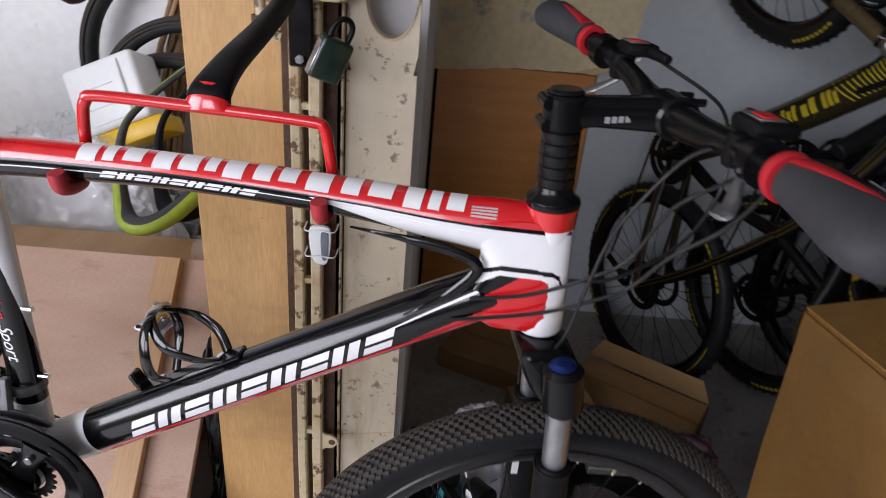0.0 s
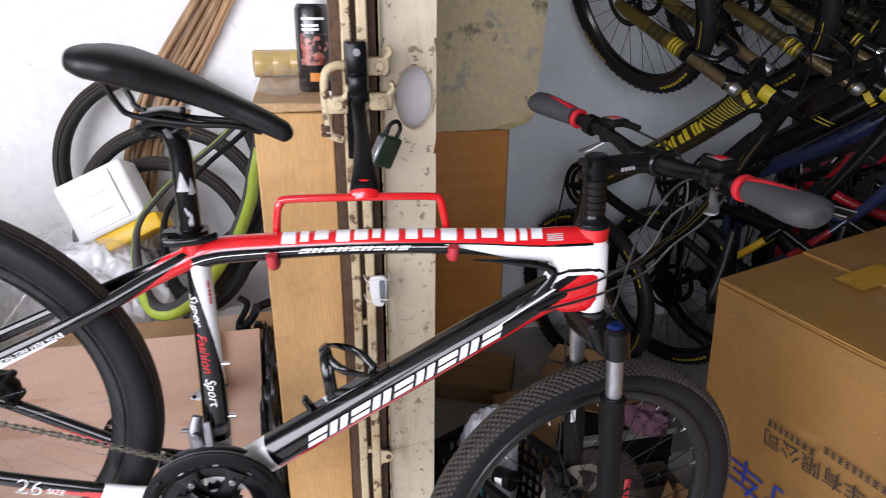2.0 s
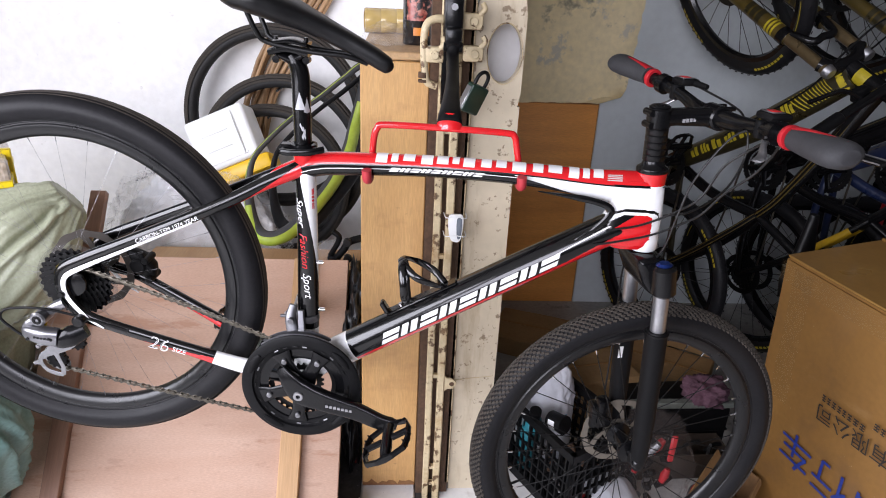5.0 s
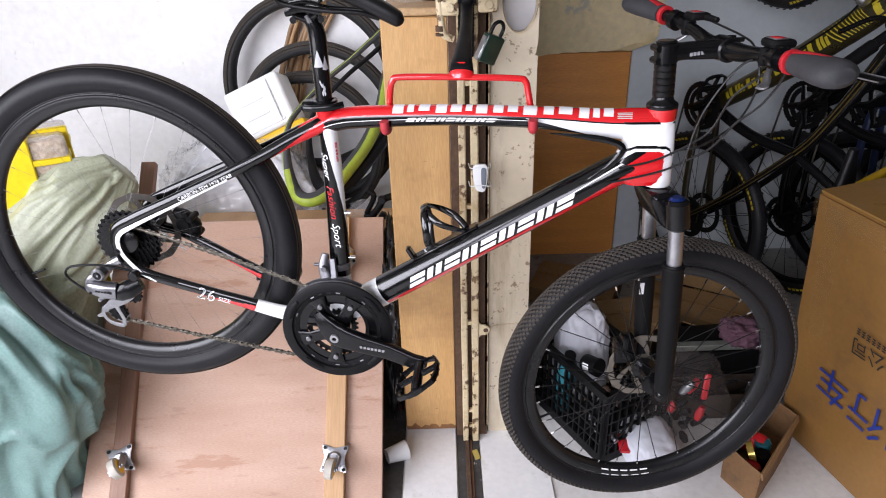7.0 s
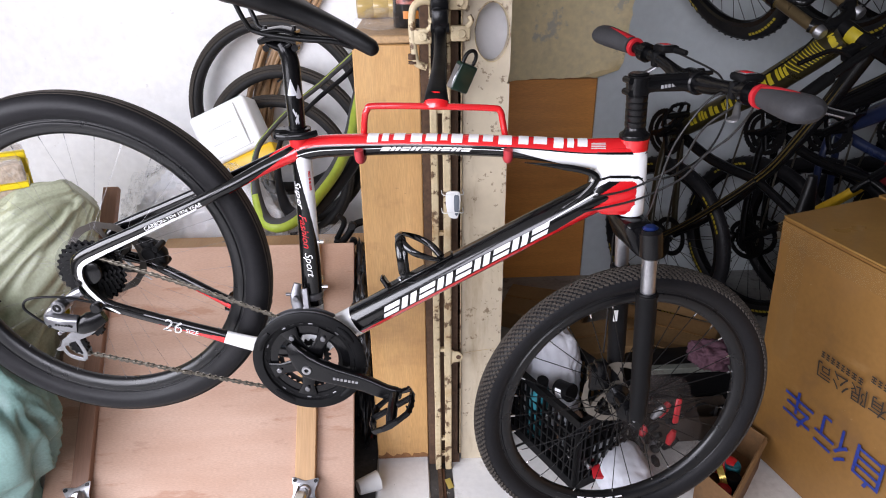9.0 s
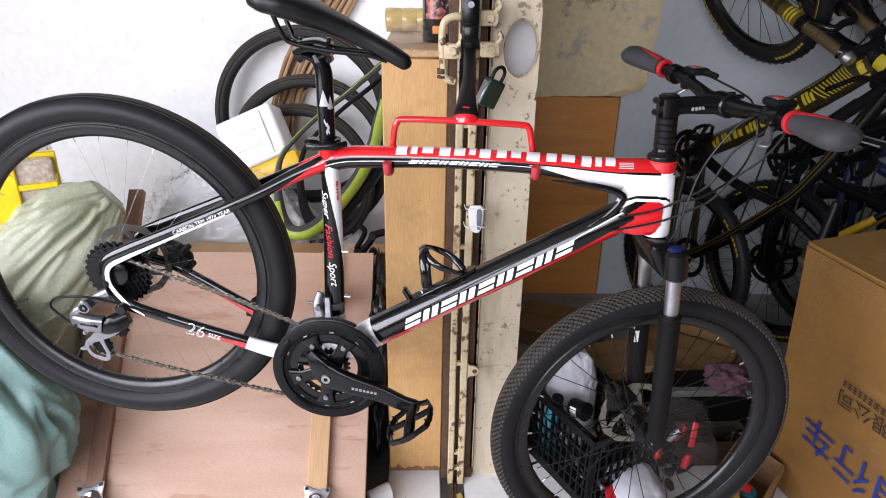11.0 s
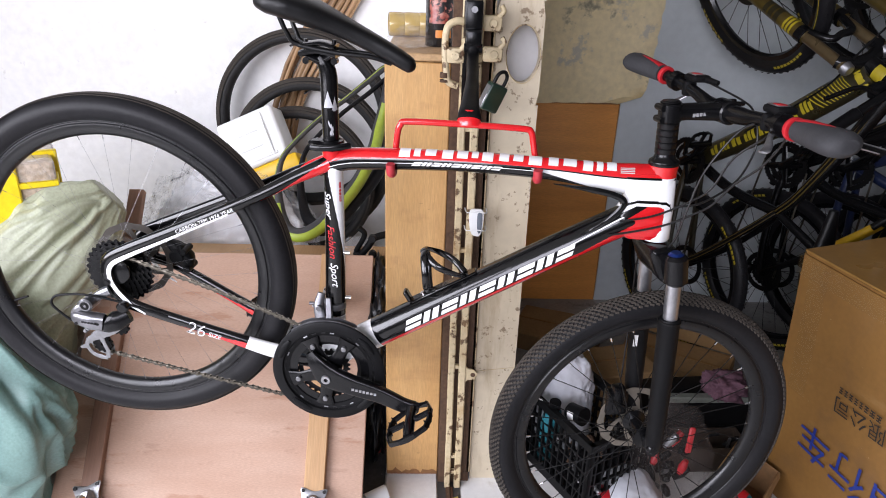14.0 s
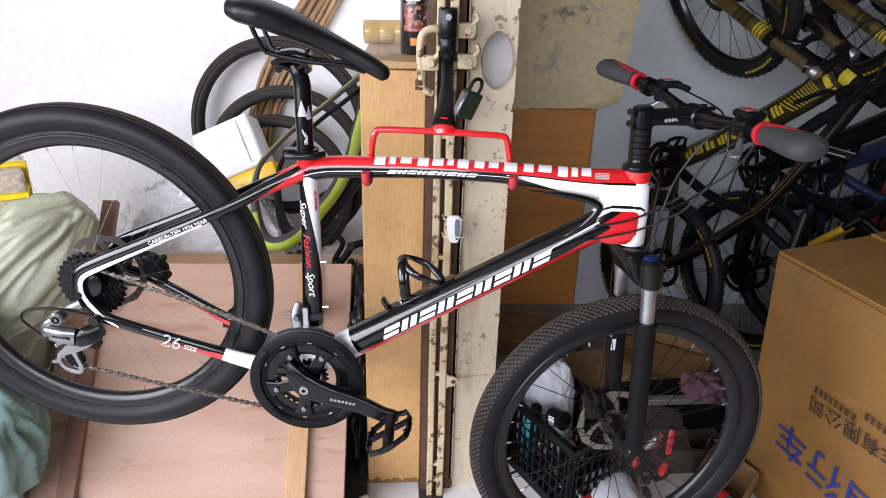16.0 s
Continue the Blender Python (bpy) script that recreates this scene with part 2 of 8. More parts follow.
M_SACK = stain(mat("grey_green_woven_sack", (0.345, 0.36, 0.255), 0.5, alt=(0.235, 0.255, 0.17), scale=6, fine=160, fine_amt=0.15, bump=0.0015, bump_scale=60, stretch=(1, 1, 0.7)), (0.55, 0.56, 0.45), 7, 0.58, 0.7, amount=0.5)
M_SACK2 = stain(mat("teal_woven_sack", (0.145, 0.240, 0.215), 0.45, alt=(0.085, 0.160, 0.142), scale=6, fine=160, fine_amt=0.15, bump=0.0015, bump_scale=60), (0.24, 0.36, 0.33), 6, 0.58, 0.7, amount=0.6)
M_BAMBOO = wood("dry_bamboo", (0.36, 0.22, 0.11), (0.2, 0.11, 0.05), rings=6, stretch=(4, 4, 0.5), rand=0.3)
M_PADLOCK = mat("green_padlock_enamel", (0.012, 0.035, 0.024), 0.3, scale=20, coat=0.4)
M_SILVER = mat("silver_painted_alloy", (0.25, 0.25, 0.265), 0.30, 0.85, scale=30, fine=140, fine_amt=0.08)
M_CAST = mat("grey_cast_alloy", (0.26, 0.26, 0.27), 0.4, 0.85, scale=30, fine=140, fine_amt=0.12)
M_OLIVE = mat("black_gold_flake_paint", (0.020, 0.016, 0.006), 0.3, scale=20, coat=0.4)
M_BIKEGOLD = mat("dull_gold_paint", (0.085, 0.058, 0.010), 0.4, 0.2, scale=20, coat=0.3)
M_BRONZE = mat("bronze_stanchion", (0.14, 0.10, 0.05), 0.3, 0.6, scale=20)
M_BIKEYEL = mat("bike_yellow_decal", (0.38, 0.30, 0.015), 0.4, scale=20)
M_BIKEAMBER = mat("bike_amber_paint", (0.60, 0.36, 0.012), 0.35, scale=20, coat=0.4)
M_BIKEBLUE = mat("dark_blue_paint", (0.012, 0.02, 0.06), 0.3, scale=20, coat=0.6)
M_BIKERED = mat("dark_red_paint", (0.35, 0.008, 0.015), 0.3, scale=20, coat=0.6)
M_TEAL = mat("teal_plastic", (0.02, 0.16, 0.20), 0.4, scale=12)
M_CLOTH = mat("mauve_cloth", (0.11, 0.05, 0.07), 0.9, scale=14, fine=200, fine_amt=0.2)
M_WFILM = mat("white_plastic_film", (0.60, 0.61, 0.65), 0.4, alt=(0.48, 0.49, 0.54), scale=8, bump=0.0018, bump_scale=16, fine_amt=0.04)
M_PAINTW = stain(stain(mat("worn_white_floor_paint", (0.80, 0.80, 0.79), 0.45, alt=(0.72, 0.72, 0.71), scale=5, fine=60, fine_amt=0.05, bump=0.0008, bump_scale=50), (0.45, 0.42, 0.38), 9, 0.60, 0.72, amount=0.6), (0.08, 0.06, 0.05), 60, 0.68, 0.72, amount=0.8)
# floor grime; on the strip beside the dolly its black also stands for shade
M_GRIMESHADE = stain(mat("black_floor_grime_shade", (0.035, 0.032, 0.030), 0.75, alt=(0.09, 0.085, 0.08), scale=12, fine=80, fine_amt=0.3, bump=0.002), (0.5, 0.49, 0.47), 45, 0.66, 0.70, amount=0.8)
M_CABLE = mat("black_cable_sleeve", (0.007, 0.007, 0.0075), 0.36, scale=30, fine_amt=0.1)
M_INK = mat("black_ink", (0.02, 0.017, 0.015), 0.6, scale=60)
M_INKBLUE = mat("blue_ink", (0.015, 0.03, 0.20), 0.5, alt=(0.02, 0.045, 0.24), scale=14)


# ---- mesh helpers ----
def part(name, bm, material, parent=None, label="", sharp=40):
    me = bpy.data.meshes.new(name)
    bm.normal_update()
    bm.to_mesh(me)
    bm.free()
    for m in material if isinstance(material, (list, tuple)) else [material]:
        me.materials.append(m)
    for p in me.polygons:
        p.use_smooth = True
    me.set_sharp_from_angle(angle=radians(sharp))
    ob = new(name, me)
    if parent is not None:
        ob.parent = parent
    if label:
        ob["label"] = label
    return ob


def share(name, src, parent, m=None):
    """Another object on the same mesh."""
    ob = new(name, src.data)
    ob.parent = parent
    if m is not None:
        ob.matrix_local = m
    return ob


def thing(name, m, label, category, group="", kind=""):
    ob = new(name)
    ob.empty_display_size = 0.05
    ob.matrix_world = m
    return tagged(ob, label, category, group, kind)


def box(bm, lo, hi, bevel=0.0, mi=0, segs=1):
    b2 = bmesh.new()
    bmesh.ops.create_cube(b2, size=1)
    for v in b2.verts:
        v.co = Vector([lo[i] + (v.co[i] + 0.5) * (hi[i] - lo[i]) for i in range(3)])
    if bevel:
        bmesh.ops.bevel(b2, geom=b2.edges[:], offset=bevel, segments=segs, affect="EDGES", profile=0.5)
    return merge(bm, b2, mi=mi)


def merge(bm, b2, m=None, mi=0):
    vm = {}
    for v in b2.verts:
        vm[v] = bm.verts.new(m @ v.co if m is not None else v.co)
    out = []
    for f in b2.faces:
        try:
            g = bm.faces.new([vm[v] for v in f.verts])
        except ValueError:
            continue
        g.material_index = mi if mi else f.material_index
        out.append(g)
    b2.free()
    return list(vm.values())


def turned(bm, verts, m):
    for v in verts:
        v.co = m @ v.co


def curve(pts, n=6, closed=False):
    """Points on a smooth curve through pts."""
    P = [Vector(p) for p in pts]
    k = len(P)
    out = []
    for i in range(k if closed else k - 1):
        if closed:
            a, b, c, d = P[i - 1], P[i], P[(i + 1) % k], P[(i + 2) % k]
        else:
            b, c = P[i], P[i + 1]
            a = P[i - 1] if i else b + (b - c)
            d = P[i + 2] if i + 2 < k else c + (c - b)
        for j in range(n):
            t = j / n
            out.append(0.5 * ((2 * b) + (c - a) * t + (2 * a - 5 * b + 4 * c - d) * t * t + (3 * b - a - 3 * c + d) * t ** 3))
    if not closed:
        out.append(P[-1].copy())
    return out


def lerp(vals, n=6):
    out = []
    for a, b in zip(vals, vals[1:]):
        for j in range(n):
            t = j / n
            out.append(tuple(x + (y - x) * t for x, y in zip(a, b)) if isinstance(a, tuple) else a + (b - a) * t)
    out.append(vals[-1])
    return out


def frames(P, side=None, closed=False):
    """Side and up vectors along a line of points."""
    n = len(P)
    T = []
    for i in range(n):
        if closed:
            t = P[(i + 1) % n] - P[i - 1]
        else:
            t = P[min(i + 1, n - 1)] - P[max(i - 1, 0)]
        T.append(t.normalized())
    out = []
    s = Vector(side) if side is not None else T[0].orthogonal().normalized()
    for t in T:
        s = (Vector(side) if side is not None else s)
        s = s - t * s.dot(t)
        s.normalize()
        out.append((s.copy(), t.cross(s)))
    return out


def sweep(bm, pts, rad, segs=12, closed=False, caps=True, side=None, mi=None, power=2.0):
    """A tube along pts. rad: a number, or per point (half width along side, half height). mi: f(i, angle in degrees) gives the material."""
    P = [Vector(p) for p in pts]
    F = frames(P, side, closed)
    rings = []
    for i, p in enumerate(P):
        r = rad[i] if isinstance(rad, (list, tuple)) else rad
        a, b = r if isinstance(r, tuple) else (r, r)
        s, u = F[i]
        ring = []
        for j in range(segs):
            th = 2 * math.pi * j / segs
            c, d = math.cos(th), math.sin(th)
            if power != 2.0:
                c = math.copysign(abs(c) ** (2 / power), c)
                d = math.copysign(abs(d) ** (2 / power), d)
            ring.append(bm.verts.new(p + s * (a * c) + u * (b * d)))
        rings.append(ring)
    n = len(P)
    for i in range(n if closed else n - 1):
        for j in range(segs):
            f = bm.faces.new((rings[i][j], rings[i][(j + 1) % segs], rings[(i + 1) % n][(j + 1) % segs], rings[(i + 1) % n][j]))
            if mi:
                f.material_index = mi(i, 360 * (j + 0.5) / segs)
    if caps and not closed:
        bm.faces.new(rings[0][::-1])
        bm.faces.new(rings[-1])
    return rings


def cyl(bm, a, b, r0, r1=None, segs=16, bevel=0.0):
    a, b = Vector(a), Vector(b)
    r1 = r0 if r1 is None else r1
    if bevel:
        d = (b - a).normalized() * bevel
        sweep(bm, [a, a + d, b - d, b], [r0 - bevel, r0, r1, r1 - bevel], segs)
    else:
        sweep(bm, [a, b], [r0, r1], segs)


def lathe(bm, profile, segs=48, axis="Y", closed=False, mi=None, arc=360.0, start=0.0):
    """Turns (radius, along) pairs about an axis."""
    rings = []
    n = len(profile)
    full = arc >= 360
    k = segs if full else segs + 1
    for j in range(k):
        th = radians(start + arc * j / segs)
        c, s = math.cos(th), math.sin(th)
        ring = []
        for r, h in profile:
            co = {"Y": (r * c, h, r * s), "Z": (r * c, r * s, h), "X": (h, r * c, r * s)}[axis]
            ring.append(bm.verts.new(co))
        rings.append(ring)
    for j in range(k if full else k - 1):
        a, b = rings[j], rings[(j + 1) % k]
        for i in range(n if closed else n - 1):
            q = (a[i], a[(i + 1) % n], b[(i + 1) % n], b[i])
            f = bm.faces.new(q)
            if mi:
                f.material_index = mi(i)
    return rings


def plate(bm, outline, y0, y1, bevel=0.0, segs=2):
    """A flat plate: an outline in x, z, thick from y0 to y1, with rounded rims."""
    b2 = bmesh.new()
    vs = [b2.verts.new((x, y0, z)) for x, z in outline]
    f = b2.faces.new(vs)
    r = bmesh.ops.extrude_face_region(b2, geom=[f])
    for v in r["geom"]:
        if isinstance(v, bmesh.types.BMVert):
            v.co.y = y1
    bmesh.ops.recalc_face_normals(b2, faces=b2.faces[:])
    if bevel:
        rim = [e for e in b2.edges if abs(e.verts[0].co.y - e.verts[1].co.y) < 1e-6]
        bmesh.ops.bevel(b2, geom=rim, offset=bevel, segments=segs, affect="EDGES", profile=0.5)
    bmesh.ops.triangulate(b2, faces=[f for f in b2.faces if len(f.verts) > 4])
    return merge(bm, b2)


def smooth_outline(pts, n=5):
    return [(p.x, p.z) for p in curve([(x, 0, z) for x, z in pts], n, closed=True)]


def lettering(body, size, align="LEFT", shear=0.0, bold=0.0):
    """The built-in font's letters as a flat mesh in x, y."""
    c = bpy.data.curves.new("letters", "FONT")
    c.body, c.size, c.align_x, c.shear, c.offset = body, size, align, shear, bold
    c.resolution_u = 3
    ob = bpy.data.objects.new("letters", c)
    scene.collection.objects.link(ob)
    me = bpy.data.meshes.new_from_object(ob.evaluated_get(bpy.context.evaluated_depsgraph_get()))
    bpy.data.objects.remove(ob)
    bpy.data.curves.remove(c)
    bm = bmesh.new()
    bm.from_mesh(me)
    bpy.data.meshes.remove(me)
    return bm


def wobble(verts, amp, scale, seed=0.0):
    for v in verts:
        v.co += noise.noise_vector(v.co * scale + Vector((seed, seed * 2.1, -seed))) * amp


# ---- setting ----
def slab(name, lo, hi, material, label, category):
    bm = bmesh.new()
    box(bm, lo, hi)
    return tagged(part(name, bm, material), label, category, kind="structure")


slab("floor", (-2.7, -3.1, -0.1), (3.1, 2.5, 0.0), M_FLOOR, "pale worn concrete floor with dirt stains", "floor")
slab("wall_north_left", (-2.6, 2.22, 0.0), (-0.16, 2.36, 2.8), M_WALL, "white limewashed wall with flaking stains", "wall")
slab("wall_return", (-0.16, 1.16, 0.0), (-0.012, 2.35, 2.8), M_WALL, "white limewashed wall end behind the gate post", "wall")
slab("wall_north_back", (-0.16, 2.352, 0.0), (3.1, 2.5, 2.8), M_BACK, "grey back wall, its colour darkened to carry the recess's shade", "wall")
slab("wall_east", (3.0, -3.0, 0.0), (3.1, 2.35, 2.8), M_DIM, "unseen side wall, darkened to limit reflected light", "wall")
slab("ceiling", (-2.7, -3.1, 2.8), (3.1, 2.5, 2.9), M_CEIL, "unseen ceiling, darkened to limit reflected light", "ceiling")


def wall_with_opening(name, lo, hi, axis, a0, a1, z0, z1, label):
    """A wall with one opening from a0 to a1 along x (axis 0) or y (axis 1)."""
    bm = bmesh.new()

    def piece(p0, p1, q0, q1):
        l, h = list(lo), list(hi)
        l[axis], h[axis], l[2], h[2] = p0, p1, q0, q1
        box(bm, l, h)
    piece(lo[axis], a0, lo[2], hi[2])
    piece(a1, hi[axis], lo[2], hi[2])
    piece(a0, a1, lo[2], z0)
    piece(a0, a1, z1, hi[2])
    return tagged(part(name, bm, M_DIM), label, "wall", kind="structure")


# unseen walls that close the room, dark to weaken reflections and fill
wall_with_opening("wall_west", (-2.7, -3.0, 0), (-2.6, 1.75, 2.8), 1, -2.1, 0.3, 0.6, 2.5, "unseen side wall with a wide shop opening, darkened to limit reflected light")
wall_with_opening("wall_south", (-2.7, -3.1, 0), (3.1, -3.0, 2.8), 0, -1.9, 0.7, 1.2, 2.6, "unseen wall with a high opening, darkened to limit reflected light")


# ---- the hanging mountain bike ----
BIKE = pose(0, 0.622, 0, 0, 0, -4.0)
bike = thing("mountain_bike", BIKE, "red, white and black hardtail mountain bike hanging by its top tube", "bicycle")
AX0, AX1 = Vector((0.141, 0, 1.16)), Vector((0.148, 0, 1.018))
STEER = Matrix.Translation(AX1) @ Matrix.Rotation(radians(10.0), 4, (AX0 - AX1).normalized()) @ Matrix.Translation(-AX1)
HUB_F, HUB_R, BB = Vector((0.186, 0, 0.561)), Vector((-0.906, 0, 0.901)), Vector((-0.485, 0, 0.708))
Y = Vector((0, 1, 0))


class Tube:
    """A frame tube in the bike's plane, with its surface for paint and decals."""

    def __init__(self, pts, rad, n=8):
        self.P, self.R = curve(pts, n), lerp(rad, n)
        self.F = frames(self.P, Y)
        d = [0.0]
        for a, b in zip(self.P, self.P[1:]):
            d.append(d[-1] + (b - a).length)
        self.D = d
        self.length = d[-1]

    def at(self, s, th, lift=0.0):
        """The point s metres along, at angle th (90 is the top, 180 the drive side)."""
        i = max(0, min(len(self.D) - 2, next((k for k, v in enumerate(self.D) if v > s), len(self.D)) - 1))
        f = (s - self.D[i]) / (self.D[i + 1] - self.D[i])
        p = self.P[i].lerp(self.P[i + 1], f)
        a = self.R[i][0] * (1 - f) + self.R[i + 1][0] * f + lift
        b = self.R[i][1] * (1 - f) + self.R[i + 1][1] * f + lift
        sd, up = self.F[i][0].lerp(self.F[i + 1][0], f), self.F[i][1].lerp(self.F[i + 1][1], f)
        t = radians(th)
        return p + sd * (a * math.cos(t)) + up * (b * math.sin(t))

    def build(self, name, material, mi=None, segs=32, parent=None, label=""):
        bm = bmesh.new()
        sweep(bm, self.P, self.R, segs, side=Y, mi=mi)
        return part(name, bm, material, parent or bike, label)

    def patch(self, bm, quad, n=6, lift=0.0006):
        """A decal patch: four corners (s, angle)."""
        (a, b, c, d) = quad
        rows = []
        for i in range(n + 1):
            u = i / n
            row = []
            for j in range(n + 1):
                v = j / n
                s = (a[0] * (1 - u) + b[0] * u) * (1 - v) + (d[0] * (1 - u) + c[0] * u) * v
                th = (a[1] * (1 - u) + b[1] * u) * (1 - v) + (d[1] * (1 - u) + c[1] * u) * v
                row.append(bm.verts.new(self.at(s, th, lift)))
            rows.append(row)
        for i in range(n):
            for j in range(n):
                bm.faces.new((rows[i][j], rows[i + 1][j], rows[i + 1][j + 1], rows[i][j + 1]))

    def bars(self, name, s0, s1, th_low, th_high, count, slant, material, parent):
        """A row of slanted marks where a maker's name stands: plain blocks with gaps, no letters."""
        w = (s1 - s0) / count
        for i in range(count):
            a, b = s0 + i * w, s0 + (i + 0.86) * w
            bm = bmesh.new()

            def q(u0, v0, u1, v1):
                def c(u, v):
                    return (a + (b - a) * u + slant * v, th_low + (th_high - th_low) * v)
                self.patch(bm, (c(u0, v0), c(u1, v0), c(u1, v1), c(u0, v1)), 3)
            if i % 2:
                q(0, 0, 0.40, 1)
                q(0.56, 0, 0.96, 1)
            else:
                q(0, 0, 1, 0.42)
                q(0, 0.58, 1, 1)
            part(name, bm, material, parent)


# top tube: red above, black below, white towards the head
tt = Tube([(-0.50, 0, 1.128), (-0.455, 0, 1.143), (-0.40, 0, 1.148), (-0.24, 0, 1.150), (-0.08, 0, 1.144), (0.03, 0, 1.134), (0.09, 0, 1.130), (0.135, 0, 1.127)],
          [(0.019, 0.018), (0.020, 0.021), (0.020, 0.021), (0.021, 0.019), (0.023, 0.020), (0.024, 0.025), (0.025, 0.030), (0.024, 0.033)], 16)


def tt_paint(i, th):
    x = tt.P[i].x
    edge = 166 if x < -0.05 else 166 - (x + 0.05) * 8
    if th < edge and th > 14:
        return 0
    return 1


top_tube = tt.build("top_tube", [M_RED, M_GBLACK], tt_paint, 144)
bm = bmesh.new()
tt.patch(bm, ((0.40, 172), (0.52, 171), (0.52, 238), (0.40, 174)), 16)
tt.patch(bm, ((0.52, 171), (0.632, 169), (0.632, 312), (0.52, 238)), 16)
part("white_wedge", bm, M_WHITE, top_tube)
for k, (u, w) in enumerate(((0.157, 0.020), (0.184, 0.012), (0.205, 0.020), (0.236, 0.020), (0.263, 0.020), (0.290, 0.012), (0.309, 0.020), (0.340, 0.018), (0.366, 0.018), (0.394, 0.024), (0.430, 0.018), (0.457, 0.024), (0.493, 0.018), (0.518, 0.012), (0.537, 0.018))):
    bm = bmesh.new()
    tt.patch(bm, ((u, 154 - 6 * (k % 3)), (u + w, 154 - 6 * (k % 3)), (u + w + 0.002, 84), (u + 0.002, 84)), 6)
    part("name_mark", bm, M_DECAL, top_tube)
tt.bars("small_name_mark", 0.180, 0.345, 200, 178, 9, 0.006, M_DECAL, top_tube)
bm = bmesh.new()
for k in range(4):
    tt.patch(bm, ((0.562, 150 - k * 7), (0.588, 150 - k * 7), (0.589, 146 - k * 7), (0.563, 146 - k * 7)), 3)
part("sticker", bm, mat("sticker_grey", (0.5, 0.5, 0.5), 0.5, scale=60), top_tube, "small grey printed sticker")
bm = bmesh.new()
tt.patch(bm, ((0.02, 186), (0.60, 180), (0.60, 183), (0.02, 190)), 24)
part("pinstripe", bm, M_DECAL, top_tube)

# down tube: black with a red belly
dt = Tube([(-0.487, 0, 0.722), (-0.40, 0, 0.770), (-0.16, 0, 0.910), (0.06, 0, 1.036), (0.125, 0, 1.064)],
          [(0.029, 0.030), (0.030, 0.032), (0.030, 0.031), (0.029, 0.030), (0.026, 0.032)], 48)


def dt_paint(i, th):
    x = dt.P[i].x
    if x < -0.392:
        return 2
    lo = 209 - max(0, x) * 220
    return 1 if lo < th < 330 else 0


down_tube = dt.build("down_tube", [M_GBLACK, M_RED, M_WHITE], dt_paint, 144)
dt.bars("name_mark", 0.172, 0.548, 204, 164, 9, 0.016, M_DECAL, down_tube)
bm = bmesh.new()
dt.patch(bm, ((0.058, 205), (0.082, 205), (0.088, 178), (0.064, 178)), 4)
part("maker_badge", bm, M_DECAL, down_tube, "small white and red badge")
bm = bmesh.new()
dt.patch(bm, ((0.066, 198), (0.082, 198), (0.087, 190), (0.071, 190)), 4, lift=0.0012)
part("badge_bar", bm, M_DECALR, down_tube)
bm = bmesh.new()
dt.patch(bm, ((0.52, 168), (0.66, 146), (0.66, 152), (0.52, 170)), 12)
part("white_flash", bm, M_DECAL, down_tube)

# seat tube and bottom bracket shell
st = Tube([(-0.485, 0, 0.72), (-0.478, 0, 0.83), (-0.473, 0, 1.00), (-0.472, 0, 1.12), (-0.473, 0, 1.166)], [(0.022, 0.024), (0.018, 0.021), (0.017, 0.019), (0.018, 0.018), (0.019, 0.019)], 40)
seat_tube = st.build("seat_tube", [M_GBLACK, M_WHITE, M_RED], lambda i, th: 2 if st.P[i].z > 1.135 else (1 if (st.P[i].z < 0.815 or max(160, 160 + (1.115 - st.P[i].z) * 520) < th < 320) else 0), 160)
bm = bmesh.new()
cyl(bm, BB + Vector((0, -0.037, 0)), BB + Vector((0, 0.037, 0)), 0.024, segs=32, bevel=0.003)
plate(bm, smooth_outline([(-0.508, 0.70), (-0.506, 0.745), (-0.49, 0.757), (-0.45, 0.762), (-0.425, 0.762), (-0.43, 0.735), (-0.46, 0.70), (-0.49, 0.68)]), -0.026, 0.026, 0.008)
part("bottom_bracket_shell", bm, M_WHITE, bike)


def wrapped_text(tube, body, size, s0, th0, flip, material, name, parent, shear=0.0, drift=0.0, stretch=1.0):
    """Letters laid on a tube: along it by their x, round it by their y."""
    b2 = lettering(body, size, shear=shear)
    r = tube.R[len(tube.R) // 2][1]
    for v in b2.verts:
        x, y = v.co.x * stretch, v.co.y
        v.co = tube.at(s0 - x if flip else s0 + x, th0 + drift * x + math.degrees(y / r) * (1 if flip else -1), 0.0008)
    return part(name, b2, material, parent)


for body, s0, m in (("Super", 0.365, M_DECAL), ("Fashion", 0.298, M_DECALR), ("Sport", 0.218, M_DECAL)):
    wrapped_text(st, body, 0.0195, s0, 128 + (0.365 - s0) * 230, True, m, "lettering", seat_tube, 0.3, 230, 1.18)
st.bars("side_mark", 0.345, 0.385, 236, 222, 3, 0, M_DECALR, seat_tube)
for z in (0.855, 0.955):
    bm = bmesh.new()
    cyl(bm, (-0.456, -0.004, z), (-0.444, -0.004, z), 0.004, segs=10)
    part("bottle_bolt", bm, M_CHROME, seat_tube)

# head gusset and head tube
HG = [(1.146, 0.090, 0.160, 0.0225), (1.140, 0.050, 0.165, 0.0248), (1.125, 0.058, 0.167, 0.0258), (1.108, 0.072, 0.168, 0.0262), (1.094, 0.076, 0.169, 0.0265), (1.080, 0.072, 0.170, 0.027), (1.060, 0.062, 0.170, 0.0278), (1.040, 0.060, 0.168, 0.0278), (1.026, 0.072, 0.165, 0.026), (1.018, 0.085, 0.160, 0.022), (1.014, 0.100, 0.152, 0.012)]


